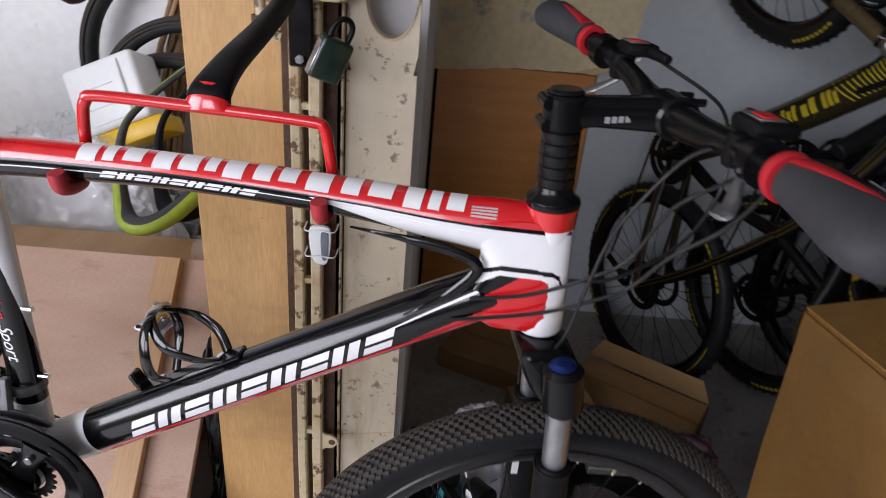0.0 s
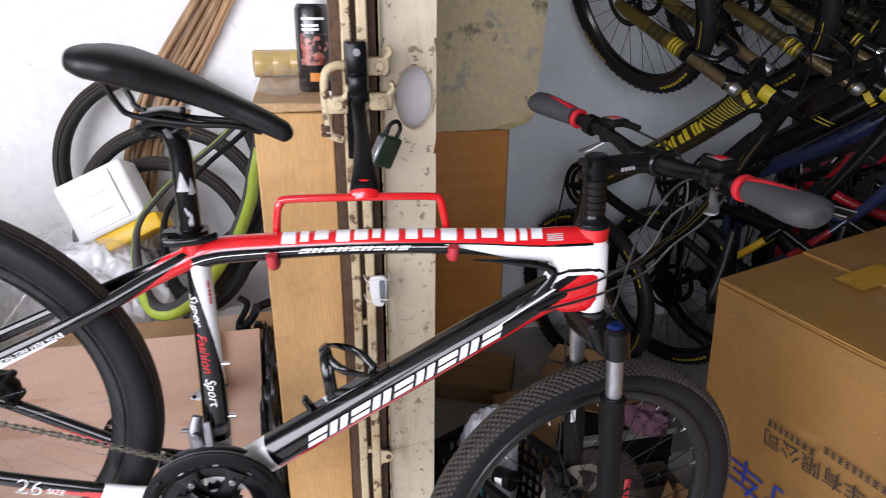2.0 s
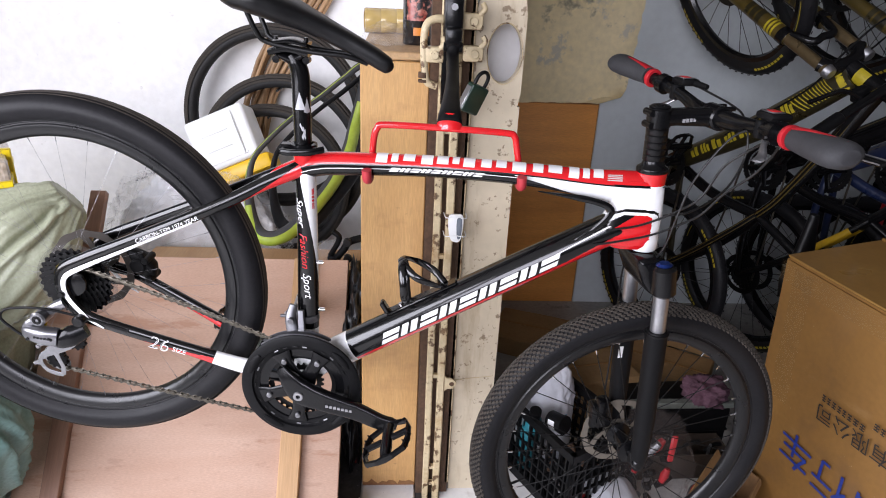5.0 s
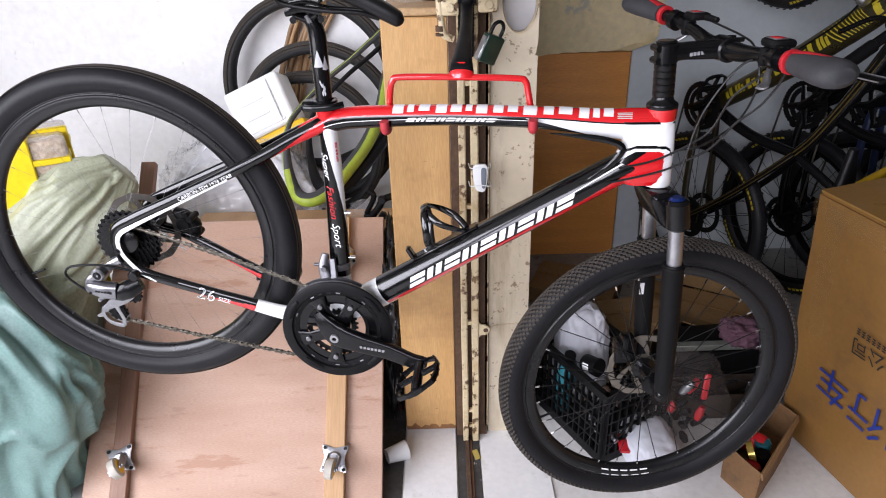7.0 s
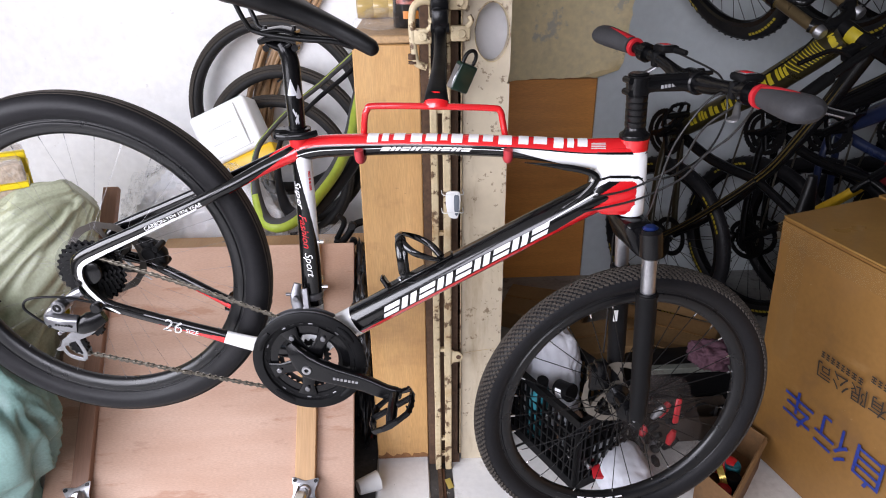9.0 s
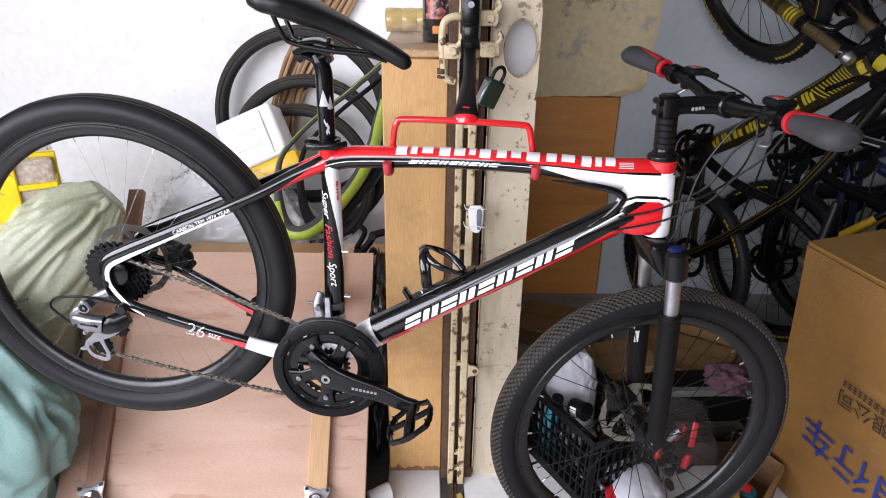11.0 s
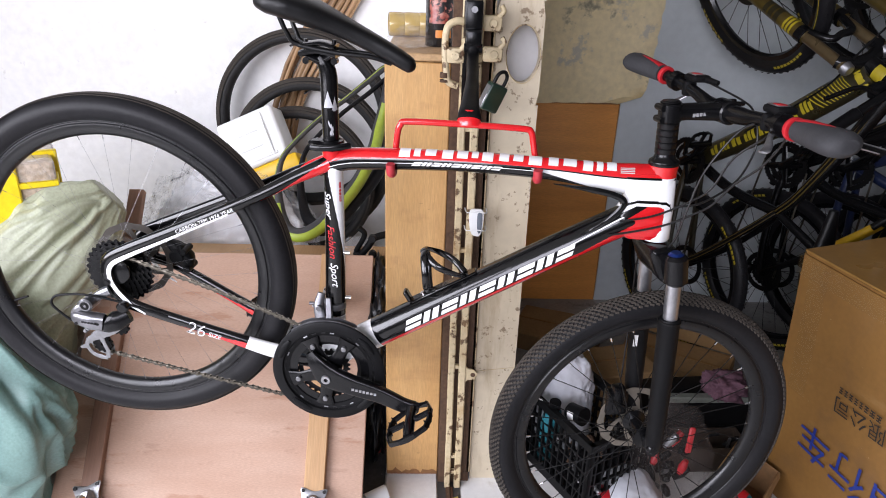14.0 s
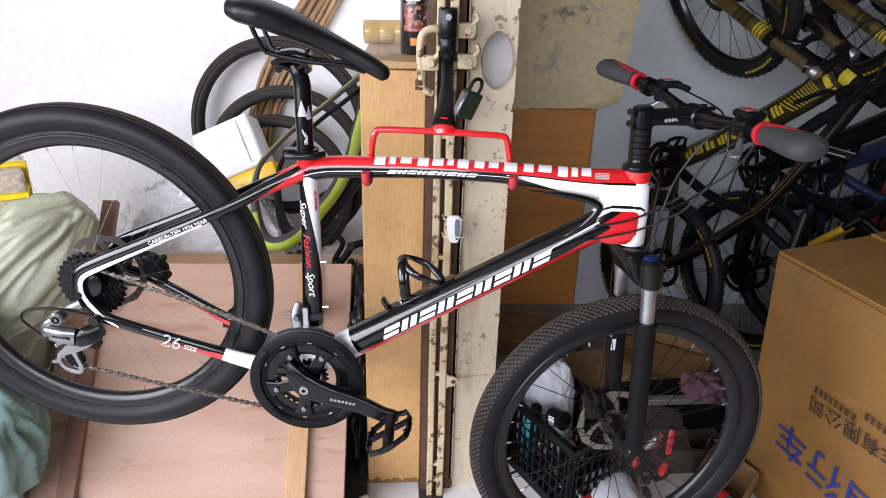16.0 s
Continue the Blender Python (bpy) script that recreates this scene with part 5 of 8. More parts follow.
for y in (-0.070, -0.052):
    # broad upper link and a three-cornered frame round the lower jockey wheel
    sweep(bm, curve([(-0.900, y, 0.800), (-0.918, y, 0.790), (-0.944, y, 0.778), (-0.970, y, 0.766)], 4), lerp([(0.0011, 0.007), (0.0011, 0.010), (0.0011, 0.010), (0.0011, 0.006)], 4), 10, side=Y)
    sweep(bm, curve([(-0.970, y, 0.768), (-0.976, y, 0.752), (-0.968, y, 0.734), (-0.952, y, 0.726), (-0.938, y, 0.723)], 4), lerp([(0.0011, 0.005), (0.0011, 0.0042), (0.0011, 0.0042), (0.0011, 0.005), (0.0011, 0.004)], 4), 10, side=Y)
    sweep(bm, [(-0.946, y, 0.778), (-0.940, y, 0.756), (-0.935, y, 0.740), (-0.938, y, 0.724)], [(0.0011, 0.006), (0.0011, 0.0040), (0.0011, 0.0045), (0.0011, 0.005)], 10, side=Y)
    plate(bm, [(-0.972, 0.760), (-0.992, 0.748), (-0.988, 0.744), (-0.972, 0.746)], y - 0.001, y + 0.001)
part("cage", bm, M_CAST, derailleur, "silver jockey cage")
for c in ((-0.950, 0, 0.750), (-0.908, 0, 0.793)):
    toothed(0.016, 11, -0.058, 0.004, M_MATTE, "jockey_wheel", derailleur, c, 0.006, 0.004)
bm = bmesh.new()
sweep(bm, curve([(-0.966, -0.093, 0.818), (-0.980, -0.094, 0.823), (-0.996, -0.094, 0.836), (-1.013, -0.094, 0.857), (-1.005, -0.091, 0.873), (-0.975, -0.090, 0.878), (-0.94, -0.088, 0.877), (-0.898, -0.080, 0.864), (-0.85, -0.074, 0.846), (-0.80, -0.068, 0.826)], 8), 0.0024, 8)
part("cable_loop", bm, M_MATTE, derailleur)
# front derailleur
bm = bmesh.new()
lathe(bm, [(0.019, 0), (0.023, 0.001), (0.023, 0.014), (0.019, 0.015)], 24, "Z")
turned(bm, bm.verts, Matrix.Translation((-0.479, 0, 0.83)))
sweep(bm, curve([(-0.500, -0.022, 0.872), (-0.505, -0.030, 0.850), (-0.500, -0.038, 0.826)], 4), lerp([(0.007, 0.008), (0.009, 0.010), (0.008, 0.012)], 4), 12, side=Y, power=3)
sweep(bm, [(-0.486, -0.024, 0.862), (-0.484, -0.036, 0.824)], [(0.006, 0.006), (0.006, 0.008)], 10, side=Y, power=3)
cyl(bm, (-0.502, -0.046, 0.848), (-0.502, -0.020, 0.848), 0.006, segs=14, bevel=0.001)
cyl(bm, (-0.524, -0.030, 0.852), (-0.505, -0.030, 0.852), 0.0035, segs=10)
for y in (-0.052, -0.038):
    plate(bm, smooth_outline([(-0.560, 0.800), (-0.52, 0.822), (-0.47, 0.826), (-0.43, 0.812), (-0.435, 0.804), (-0.48, 0.812), (-0.53, 0.802)], 4), y - 0.001, y + 0.001)
part("front_derailleur", bm, mat("grey_cast_metal", (0.17, 0.17, 0.18), 0.4, 0.8, scale=30, fine=140, fine_amt=0.15), bike, "grey metal front derailleur")
# rear brake caliper, behind the far stay
bm = bmesh.new()
sweep(bm, curve([(-0.830, 0.052, 0.936), (-0.812, 0.052, 0.925), (-0.795, 0.052, 0.905), (-0.790, 0.052, 0.886)], 4), lerp([(0.012, 0.012), (0.015, 0.018), (0.016, 0.020), (0.010, 0.011)], 4), 14, side=Y, power=3)
cyl(bm, (-0.806, 0.030, 0.914), (-0.806, 0.076, 0.914), 0.016, segs=20, bevel=0.003)
cyl(bm, (-0.790, 0.030, 0.926), (-0.790, 0.070, 0.926), 0.007, segs=12, bevel=0.002)
sweep(bm, [(-0.800, 0.040, 0.940), (-0.795, 0.040, 0.920), (-0.782, 0.040, 0.902)], [(0.005, 0.006), (0.006, 0.007), (0.005, 0.006)], 10, side=Y)
cyl(bm, (-0.789, 0.034, 0.885), (-0.789, 0.078, 0.885), 0.008, segs=12, bevel=0.002)
turned(bm, bm.verts, Matrix.Translation((-0.010, 0, -0.004)))
part("rear_brake_caliper", bm, M_MATTE, bike)

# bottle cage
ang = math.atan2(0.266, 0.46)
CM = Matrix.Translation((-0.255, 0, 0.888)) @ Matrix.Rotation(-ang, 4, "Y")
bm = bmesh.new()
box(bm, (-0.075, -0.013, 0.0), (0.075, 0.013, 0.006), 0.0025)
box(bm, (-0.080, -0.010, 0.004), (-0.070, 0.010, 0.030), 0.003)
sweep(bm, curve([(-0.030, 0.010, 0.006), (-0.022, 0.034, 0.03), (-0.010, 0.040, 0.055), (0.0, 0.026, 0.082), (0.004, 0.0, 0.090), (0.0, -0.026, 0.082), (-0.010, -0.040, 0.055), (-0.022, -0.034, 0.03), (-0.030, -0.010, 0.006)], 5), [(0.007, 0.0025)] * 41, 8, side=(1, 0, 0))
sweep(bm, curve([(0.050, 0.010, 0.006), (0.038, 0.032, 0.03), (0.018, 0.036, 0.06), (0.004, 0.010, 0.088), (0.004, -0.010, 0.088), (0.018, -0.036, 0.06), (0.038, -0.032, 0.03), (0.050, -0.010, 0.006)], 5), [(0.007, 0.0025)] * 36, 8, side=(1, 0, 0))
turned(bm, bm.verts, CM)
part("bottle_cage", bm, M_GBLACK, bike, "glossy black bottle cage")
for x in (-0.045, 0.045):
    bm = bmesh.new()
    cyl(bm, (x, 0, 0.006), (x, 0, 0.010), 0.005, segs=12)
    turned(bm, bm.verts, CM)
    part("cage_bolt", bm, M_CHROME, bike)

# cables from the bar to the frame and the fork
CABLES = [
    [(0.262, -0.130, 1.270), (0.300, -0.100, 1.240), (0.285, -0.075, 1.185), (0.251, -0.060, 1.145), (0.223, -0.050, 1.102), (0.195, -0.045, 1.081), (0.148, -0.035, 1.053), (0.085, -0.032, 1.035), (0.05, -0.030, 1.027)],
    [(0.250, -0.150, 1.262), (0.270, -0.100, 1.240), (0.240, -0.060, 1.192), (0.217, -0.050, 1.134), (0.188, -0.042, 1.105), (0.131, -0.034, 1.072), (0.069, -0.031, 1.056)],
    [(0.232, 0.130, 1.296), (0.261, 0.110, 1.283), (0.290, 0.080, 1.269), (0.302, 0.050, 1.256), (0.310, 0.030, 1.221), (0.307, 0.020, 1.180), (0.276, 0.0, 1.131), (0.215, -0.022, 1.096), (0.168, -0.020, 1.085)],
    [(0.268, -0.150, 1.255), (0.262, -0.100, 1.262), (0.238, -0.065, 1.240), (0.198, -0.055, 1.167), (0.182, -0.052, 1.100), (0.172, -0.048, 1.040), (0.165, -0.035, 1.008)],
    [(0.160, 0.030, 1.000), (0.146, 0.080, 0.94), (0.152, 0.088, 0.80), (0.150, 0.074, 0.645)],
]
for pts in CABLES:
    bm = bmesh.new()
    sweep(bm, curve(pts, 8), 0.0020, 8)
    part("cable", bm, M_CABLE, bike)


# ---- gate post, cabinet and hanger ----
def wooden_cabinet():
    t = thing("plywood_cabinet", Matrix.Identity(4), "tall narrow honey-coloured plywood cabinet against the wall", "cabinet")
    bm = bmesh.new()
    box(bm, (-0.398, 1.062, 0.02), (-0.238, 1.585, 1.275), 0.003)
    part("body", bm, M_PLY, t)
    bm = bmesh.new()
    box(bm, (-0.399, 1.060, 1.277), (-0.237, 1.59, 1.296), 0.003)
    part("top", bm, mat("worn_plywood_edge", (0.50, 0.32, 0.16), 0.6, scale=8, fine=120, fine_amt=0.2), t, "worn brown top board")
    bm = bmesh.new()
    box(bm, (-0.396, 1.075, 0.0), (-0.24, 1.58, 0.02))
    part("plinth", bm, M_SLAT, t)
    bm = bmesh.new()
    top = [(-0.397 + 0.158 * i / 24, 0.034 + 0.016 * noise.noise(Vector((i * 0.35, 2.0, 0))) + 0.008 * noise.noise(Vector((i * 1.1, 5.0, 0)))) for i in range(25)]
    plate(bm, [(-0.397, 0.021)] + top + [(-0.239, 0.021)], 1.0612, 1.0622)
    part("water_stain", bm, mat("water_stained_wood", (0.20, 0.085, 0.03), 0.6, alt=(0.30, 0.15, 0.055), scale=18, fine_amt=0.25), t, "brown water stain along the foot")


wooden_cabinet()


def gate_post():
    t = thing("folded_gate_post", Matrix.Identity(4), "cream-painted rusty steel folding gate post standing on the floor", "gate post")
    bm = bmesh.new()
    for x0, x1 in ((-0.218, -0.200), (-0.188, -0.168)):
        b2 = bmesh.new()
        box(b2, (x0, 1.012, 0.005), (x1, 1.036, 1.95), 0.003)
        bmesh.ops.subdivide_edges(b2, edges=[e for e in b2.edges if abs(e.verts[0].co.z - e.verts[1].co.z) > 1], cuts=24)
        wobble(b2.verts, 0.0015, 7)
        merge(bm, b2)
    part("channel", bm, M_CREAM, t)
    bm = bmesh.new()
    box(bm, (-0.2372, 1.046, 0.0), (-0.142, 1.10, 1.95))
    part("backing", bm, M_RUST, t, "rusty inner channel")
    bm = bmesh.new()
    box(bm, (-0.150, 1.046, 0.04), (-0.138, 1.058, 1.95), 0.002)
    part("edge_strip", bm, M_CREAM, t)
    for z in (0.06, 0.12, 0.44, 0.80, 1.12):
        bm = bmesh.new()
        box(bm, (-0.202, 1.016, z), (-0.186, 1.030, z + 0.012), 0.002)
        part("rung", bm, M_CREAM, t)
    bm = bmesh.new()
    plate(bm, smooth_outline([(-0.172, 0.445), (-0.160, 0.440), (-0.148, 0.438), (-0.135, 0.424), (-0.146, 0.407), (-0.162, 0.404), (-0.172, 0.396)], 4), 1.016, 1.022, 0.0008)
    tab = part("lock_tab", bm, M_CREAM, t)
    bm = bmesh.new()
    cyl(bm, (-0.148, 1.0155, 0.422), (-0.148, 1.0165, 0.422), 0.007, segs=18)
    part("tab_hole", bm, M_RUST, tab)
    # latch knuckles and bent bolt
    bm = bmesh.new()
    sweep(bm, curve([(-0.205, 1.005, 1.372), (-0.232, 0.998, 1.374), (-0.252, 0.996, 1.360), (-0.256, 0.996, 1.32), (-0.252, 0.996, 1.262), (-0.245, 0.998, 1.240), (-0.225, 1.0, 1.232)], 6), 0.0085, 14)
    part("latch_bolt", bm, M_CREAM, t, "bent cream-painted latch bolt")
    for x, z, s in ((-0.232, 1.300, 1), (-0.150, 1.372, 1), (-0.145, 1.305, -1)):
        bm = bmesh.new()
        box(bm, (x - 0.024, 0.988, z - 0.017), (x + 0.020, 1.012, z + 0.017), 0.005, segs=2)
        cyl(bm, (x, 0.982, z), (x, 0.990, z), 0.010, segs=14, bevel=0.002)
        sweep(bm, curve([(x + 0.012, 0.992, z + 0.014), (x + 0.022, 0.99, z + 0.026), (x + 0.016, 0.99, z + 0.038)], 4), 0.006, 10)
        part("latch_knuckle", bm, M_CREAM, t)
    bm = bmesh.new()
    cyl(bm, (-0.256, 0.996, 1.262), (-0.256, 0.996, 1.25), 0.0105, segs=14)
    cyl(bm, (-0.256, 0.996, 1.246), (-0.256, 0.996, 1.24), 0.0105, segs=14)
    part("bolt_collar", bm, M_RUST, t)


gate_post()


def padlock():
    t = thing("padlock", Matrix.Translation((-0.145, 0.960, 1.216)) @ Matrix.Rotation(radians(24), 4, "Y") @ Matrix.Rotation(radians(28), 4, "Z"), "dark green enamelled padlock hanging from the gate latch", "padlock")
    bm = bmesh.new()
    box(bm, (-0.024, -0.012, -0.034), (0.024, 0.012, 0.030), 0.005, segs=3)
    body = part("body", bm, M_PADLOCK, t)
    bm = bmesh.new()
    box(bm, (-0.0255, -0.0085, -0.032), (-0.0235, 0.0085, 0.022), 0.001)
    part("side_plate", bm, M_ALU, body, "bare metal side plate")
    bm = bmesh.new()
    sweep(bm, curve([(-0.014, 0, 0.026), (-0.014, 0, 0.046), (-0.009, 0, 0.056), (0, 0, 0.060), (0.009, 0, 0.056), (0.014, 0, 0.046), (0.014, 0, 0.026)], 6), 0.0042, 12)
    part("shackle", bm, M_DARKSTEEL, t)


padlock()


def tag():
    t = thing("plastic_tag", Matrix.Translation((-0.165, 0.985, 0.90)), "small white plastic tag tied to the gate post", "tag")
    bm = bmesh.new()
    plate(bm, smooth_outline([(-0.017, 0.030), (0.0, 0.034), (0.016, 0.030), (0.018, 0.0), (0.012, -0.034), (0.0, -0.038), (-0.012, -0.030), (-0.018, 0.0)], 3), -0.004, 0.004, 0.0015)
    part("face", bm, M_HDPE, t)
    bm = bmesh.new()
    plate(bm, smooth_outline([(0.002, 0.022), (0.014, 0.022), (0.013, -0.022), (0.004, -0.026)], 3), -0.006, -0.004, 0.0005)
    part("window", bm, mat("grey_glass", (0.16, 0.18, 0.21), 0.2), t)
    for z in (0.026, -0.022):
        bm = bmesh.new()
        sweep(bm, curve([(-0.028, 0.03, z), (-0.024, -0.005, z), (0.0, -0.008, z + 0.003), (0.024, -0.005, z), (0.026, 0.03, z)], 5), 0.0013, 6)
        part("tie", bm, M_HDPE, t)


tag()


def pierced_board():
    """The painted board beside the post, with an oval hand hole cut through it."""
    bm = bmesh.new()
    x0, x1, z0, z1, cx, cz, a, b = -0.136, -0.022, 0.0, 1.95, -0.067, 1.300, 0.040, 0.066
    n = 40
    rings = {}
    for y in (1.060, 1.088):
        oval = [bm.verts.new((cx + a * math.cos(2 * math.pi * k / n), y, cz + b * math.sin(2 * math.pi * k / n))) for k in range(n)]
        rim = []
        for k in range(n):
            c, s = math.cos(2 * math.pi * k / n), math.sin(2 * math.pi * k / n)
            f = min((x1 - cx if c > 0 else cx - x0) / max(abs(c), 1e-6), 0.12 / max(abs(s), 1e-6))
            rim.append(bm.verts.new((cx + f * c, y, cz + f * s)))
        for k in range(n):
            bm.faces.new((oval[k], oval[(k + 1) % n], rim[(k + 1) % n], rim[k]))
        rings[y] = oval
    for k in range(n):
        bm.faces.new((rings[1.060][k], rings[1.060][(k + 1) % n], rings[1.088][(k + 1) % n], rings[1.088][k]))
    box(bm, (x0, 1.060, z0), (x1, 1.088, cz - 0.12))
    box(bm, (x0, 1.060, cz + 0.12), (x1, 1.088, z1))
    bmesh.ops.recalc_face_normals(bm, faces=bm.faces[:])
    ob = part("pierced_board", bm, M_WHITEBOARD, None, "", 30)
    tagged(ob, "upright off-white painted board with an oval hand hole", "board")
    bm = bmesh.new()
    lathe(bm, [(1.0, -0.001), (1.035, -0.0025), (1.05, 0.0)], 48)
    turned(bm, bm.verts, Matrix.Translation((cx, 1.060, cz)) @ Matrix.Diagonal((a, 1, b, 1)))
    part("hole_rim", bm, M_CREAM, ob)
    bm = bmesh.new()
    sweep(bm, [(x0, 1.0595, 0.405), (-0.09, 1.0595, 0.412), (x1, 1.0595, 0.42)], 0.0008, 6)
    part("joint_line", bm, M_CREAM, ob)


pierced_board()


def hanger():
    """Folding wall hanger: black bracket and arm, red cradle under the top tube."""
    t = thing("bike_hanger", Matrix.Identity(4), "black folding bike hanger with a red cradle, on the gate post", "bike hanger")
    bm = bmesh.new()
    box(bm, (-0.215, 1.000, 1.190), (-0.178, 1.008, 1.42), 0.003)
    box(bm, (-0.216, 0.950, 1.340), (-0.176, 1.002, 1.422), 0.006, segs=2)
    box(bm, (-0.214, 0.935, 1.320), (-0.178, 0.965, 1.362), 0.006, segs=2)
    part("bracket", bm, M_SATIN, t)
    for x, y, z, r in ((-0.196, 0.951, 1.402, 0.0075), (-0.197, 0.999, 1.203, 0.007)):
        bm = bmesh.new()
        cyl(bm, (x, y, z), (x, y - 0.006, z), r, segs=6)
        cyl(bm, (x, y - 0.0058, z), (x, y - 0.009, z), r * 0.55, segs=12)
        part("bolt", bm, M_ALU, t)
    bm = bmesh.new()
    for x in (-0.212, -0.180):
        cyl(bm, (x - 0.004, 0.948, 1.322), (x + 0.004, 0.948, 1.322), 0.010, segs=16)
    sweep(bm, curve([(-0.196, 0.950, 1.335), (-0.197, 0.930, 1.300), (-0.203, 0.83, 1.272), (-0.212, 0.73, 1.250), (-0.217, 0.675, 1.232), (-0.218, 0.662, 1.222)], 5), lerp([(0.014, 0.012), (0.013, 0.012), (0.013, 0.013), (0.016, 0.013), (0.021, 0.012), (0.023, 0.010)], 5), 20, side=(1, 0, 0), power=2.6)
    part("arm", bm, M_MATTE, t)
    bm = bmesh.new()
    sweep(bm, [(-0.217, 0.672, 1.233), (-0.218, 0.662, 1.222), (-0.218, 0.660, 1.212)], [(0.019, 0.011), (0.022, 0.010), (0.027, 0.008)], 18, side=(1, 0, 0))
    sweep(bm, curve([(-0.354, 0.664, 1.154), (-0.350, 0.662, 1.194), (-0.344, 0.660, 1.211), (-0.329, 0.660, 1.217), (-0.22, 0.660, 1.214), (-0.117, 0.664, 1.208), (-0.100, 0.664, 1.202), (-0.095, 0.662, 1.184), (-0.088, 0.656, 1.146)], 6), 0.0062, 14)
    cradle = part("cradle", bm, M_RED, t, "red coated steel cradle")
    for x, dy in ((-0.358, 0.646), (-0.090, 0.628)):
        bm = bmesh.new()
        y0 = dy
        sweep(bm, curve([(x, y0 + 0.028, 1.156), (x, y0 + 0.028, 1.138), (x, y0 + 0.014, 1.127), (x, y0 - 0.008, 1.125), (x - 0.002, y0 - 0.028, 1.131), (x - 0.003, y0 - 0.032, 1.148)], 5), [0.0065] * 12 + [0.0085] * 14, 14)
        part("hook", bm, mat("red_rubber_sleeve", (0.40, 0.025, 0.035), 0.5, scale=30), cradle, "red rubber-sleeved hook")


hanger()


# ---- back of the recess ----
def panel(name, lo, hi, material, label, category, bevel=0.002):
    bm = bmesh.new()
    box(bm, lo, hi, bevel)
    return tagged(part(name, bm, material), label, category)


t = thing("veneer_panel", Matrix.Translation((0.28, 2.314, 0.0)), "orange-brown veneered panel standing against the back wall", "panel")
bm = bmesh.new()
box(bm, (-0.28, -0.013, 0.0), (0.2765, 0.012, 0.968), 0.001)
part("board", bm, M_BROWN, t)
for lo, hi in (((0.2767, -0.0135, 0.0), (0.2800, 0.012, 0.972)), ((-0.28, -0.0135, 0.9682), (0.2765, 0.012, 0.972))):
    bm = bmesh.new()
    box(bm, lo, hi, 0.0006)
    part("edge_strip", bm, mat("brown_edge_band", (0.58, 0.25, 0.07), 0.5, scale=20), t)
panel("grey_board", (0.562, 2.30, 0.0), (1.95, 2.325, 1.9), mat("pale_grey_foam_board", (0.65, 0.70, 0.72), 0.7, alt=(0.50, 0.535, 0.54), scale=2.5, fine=30, fine_amt=0.05, bump=0.001), "large pale grey foam board leaning on the back wall", "board")
bm = bmesh.new()
nx, nz = 28, 28


def sheet_point(i, j):
    u, v = i / nx, j / nz
    right = 0.660 + 0.055 * v - 0.130 * max(0.0, 1 - v / 0.045) + 0.004 * math.sin(j * 2.3)
    z = 0.950 + 0.035 * u + 0.77 * v - 0.004 * math.sin(u * 9) * (1 - v) + (0.0015 * math.sin(i * 1.7) if j == 0 else 0)
    curl = max(0.0, u - 0.86) / 0.14 * max(0.0, 1 - v / 0.13)
    return (-0.05 + (right + 0.05) * u, 2.291 - 0.006 * math.sin(i * 0.65) * math.sin(j * 0.45) - 0.055 * curl ** 2, z)


g = [[bm.verts.new(sheet_point(i, j)) for j in range(nz + 1)] for i in range(nx + 1)]
for i in range(nx):
    for j in range(nz):
        bm.faces.new((g[i][j], g[i + 1][j], g[i + 1][j + 1], g[i][j + 1]))
r = bmesh.ops.extrude_face_region(bm, geom=bm.faces[:])
bmesh.ops.translate(bm, verts=[v for v in r["geom"] if isinstance(v, bmesh.types.BMVert)], vec=(0, 0.0015, 0))
tagged(part("wall_sheet", bm, M_POSTER), "old stained paper sheet with a curled corner on the back wall", "paper sheet")


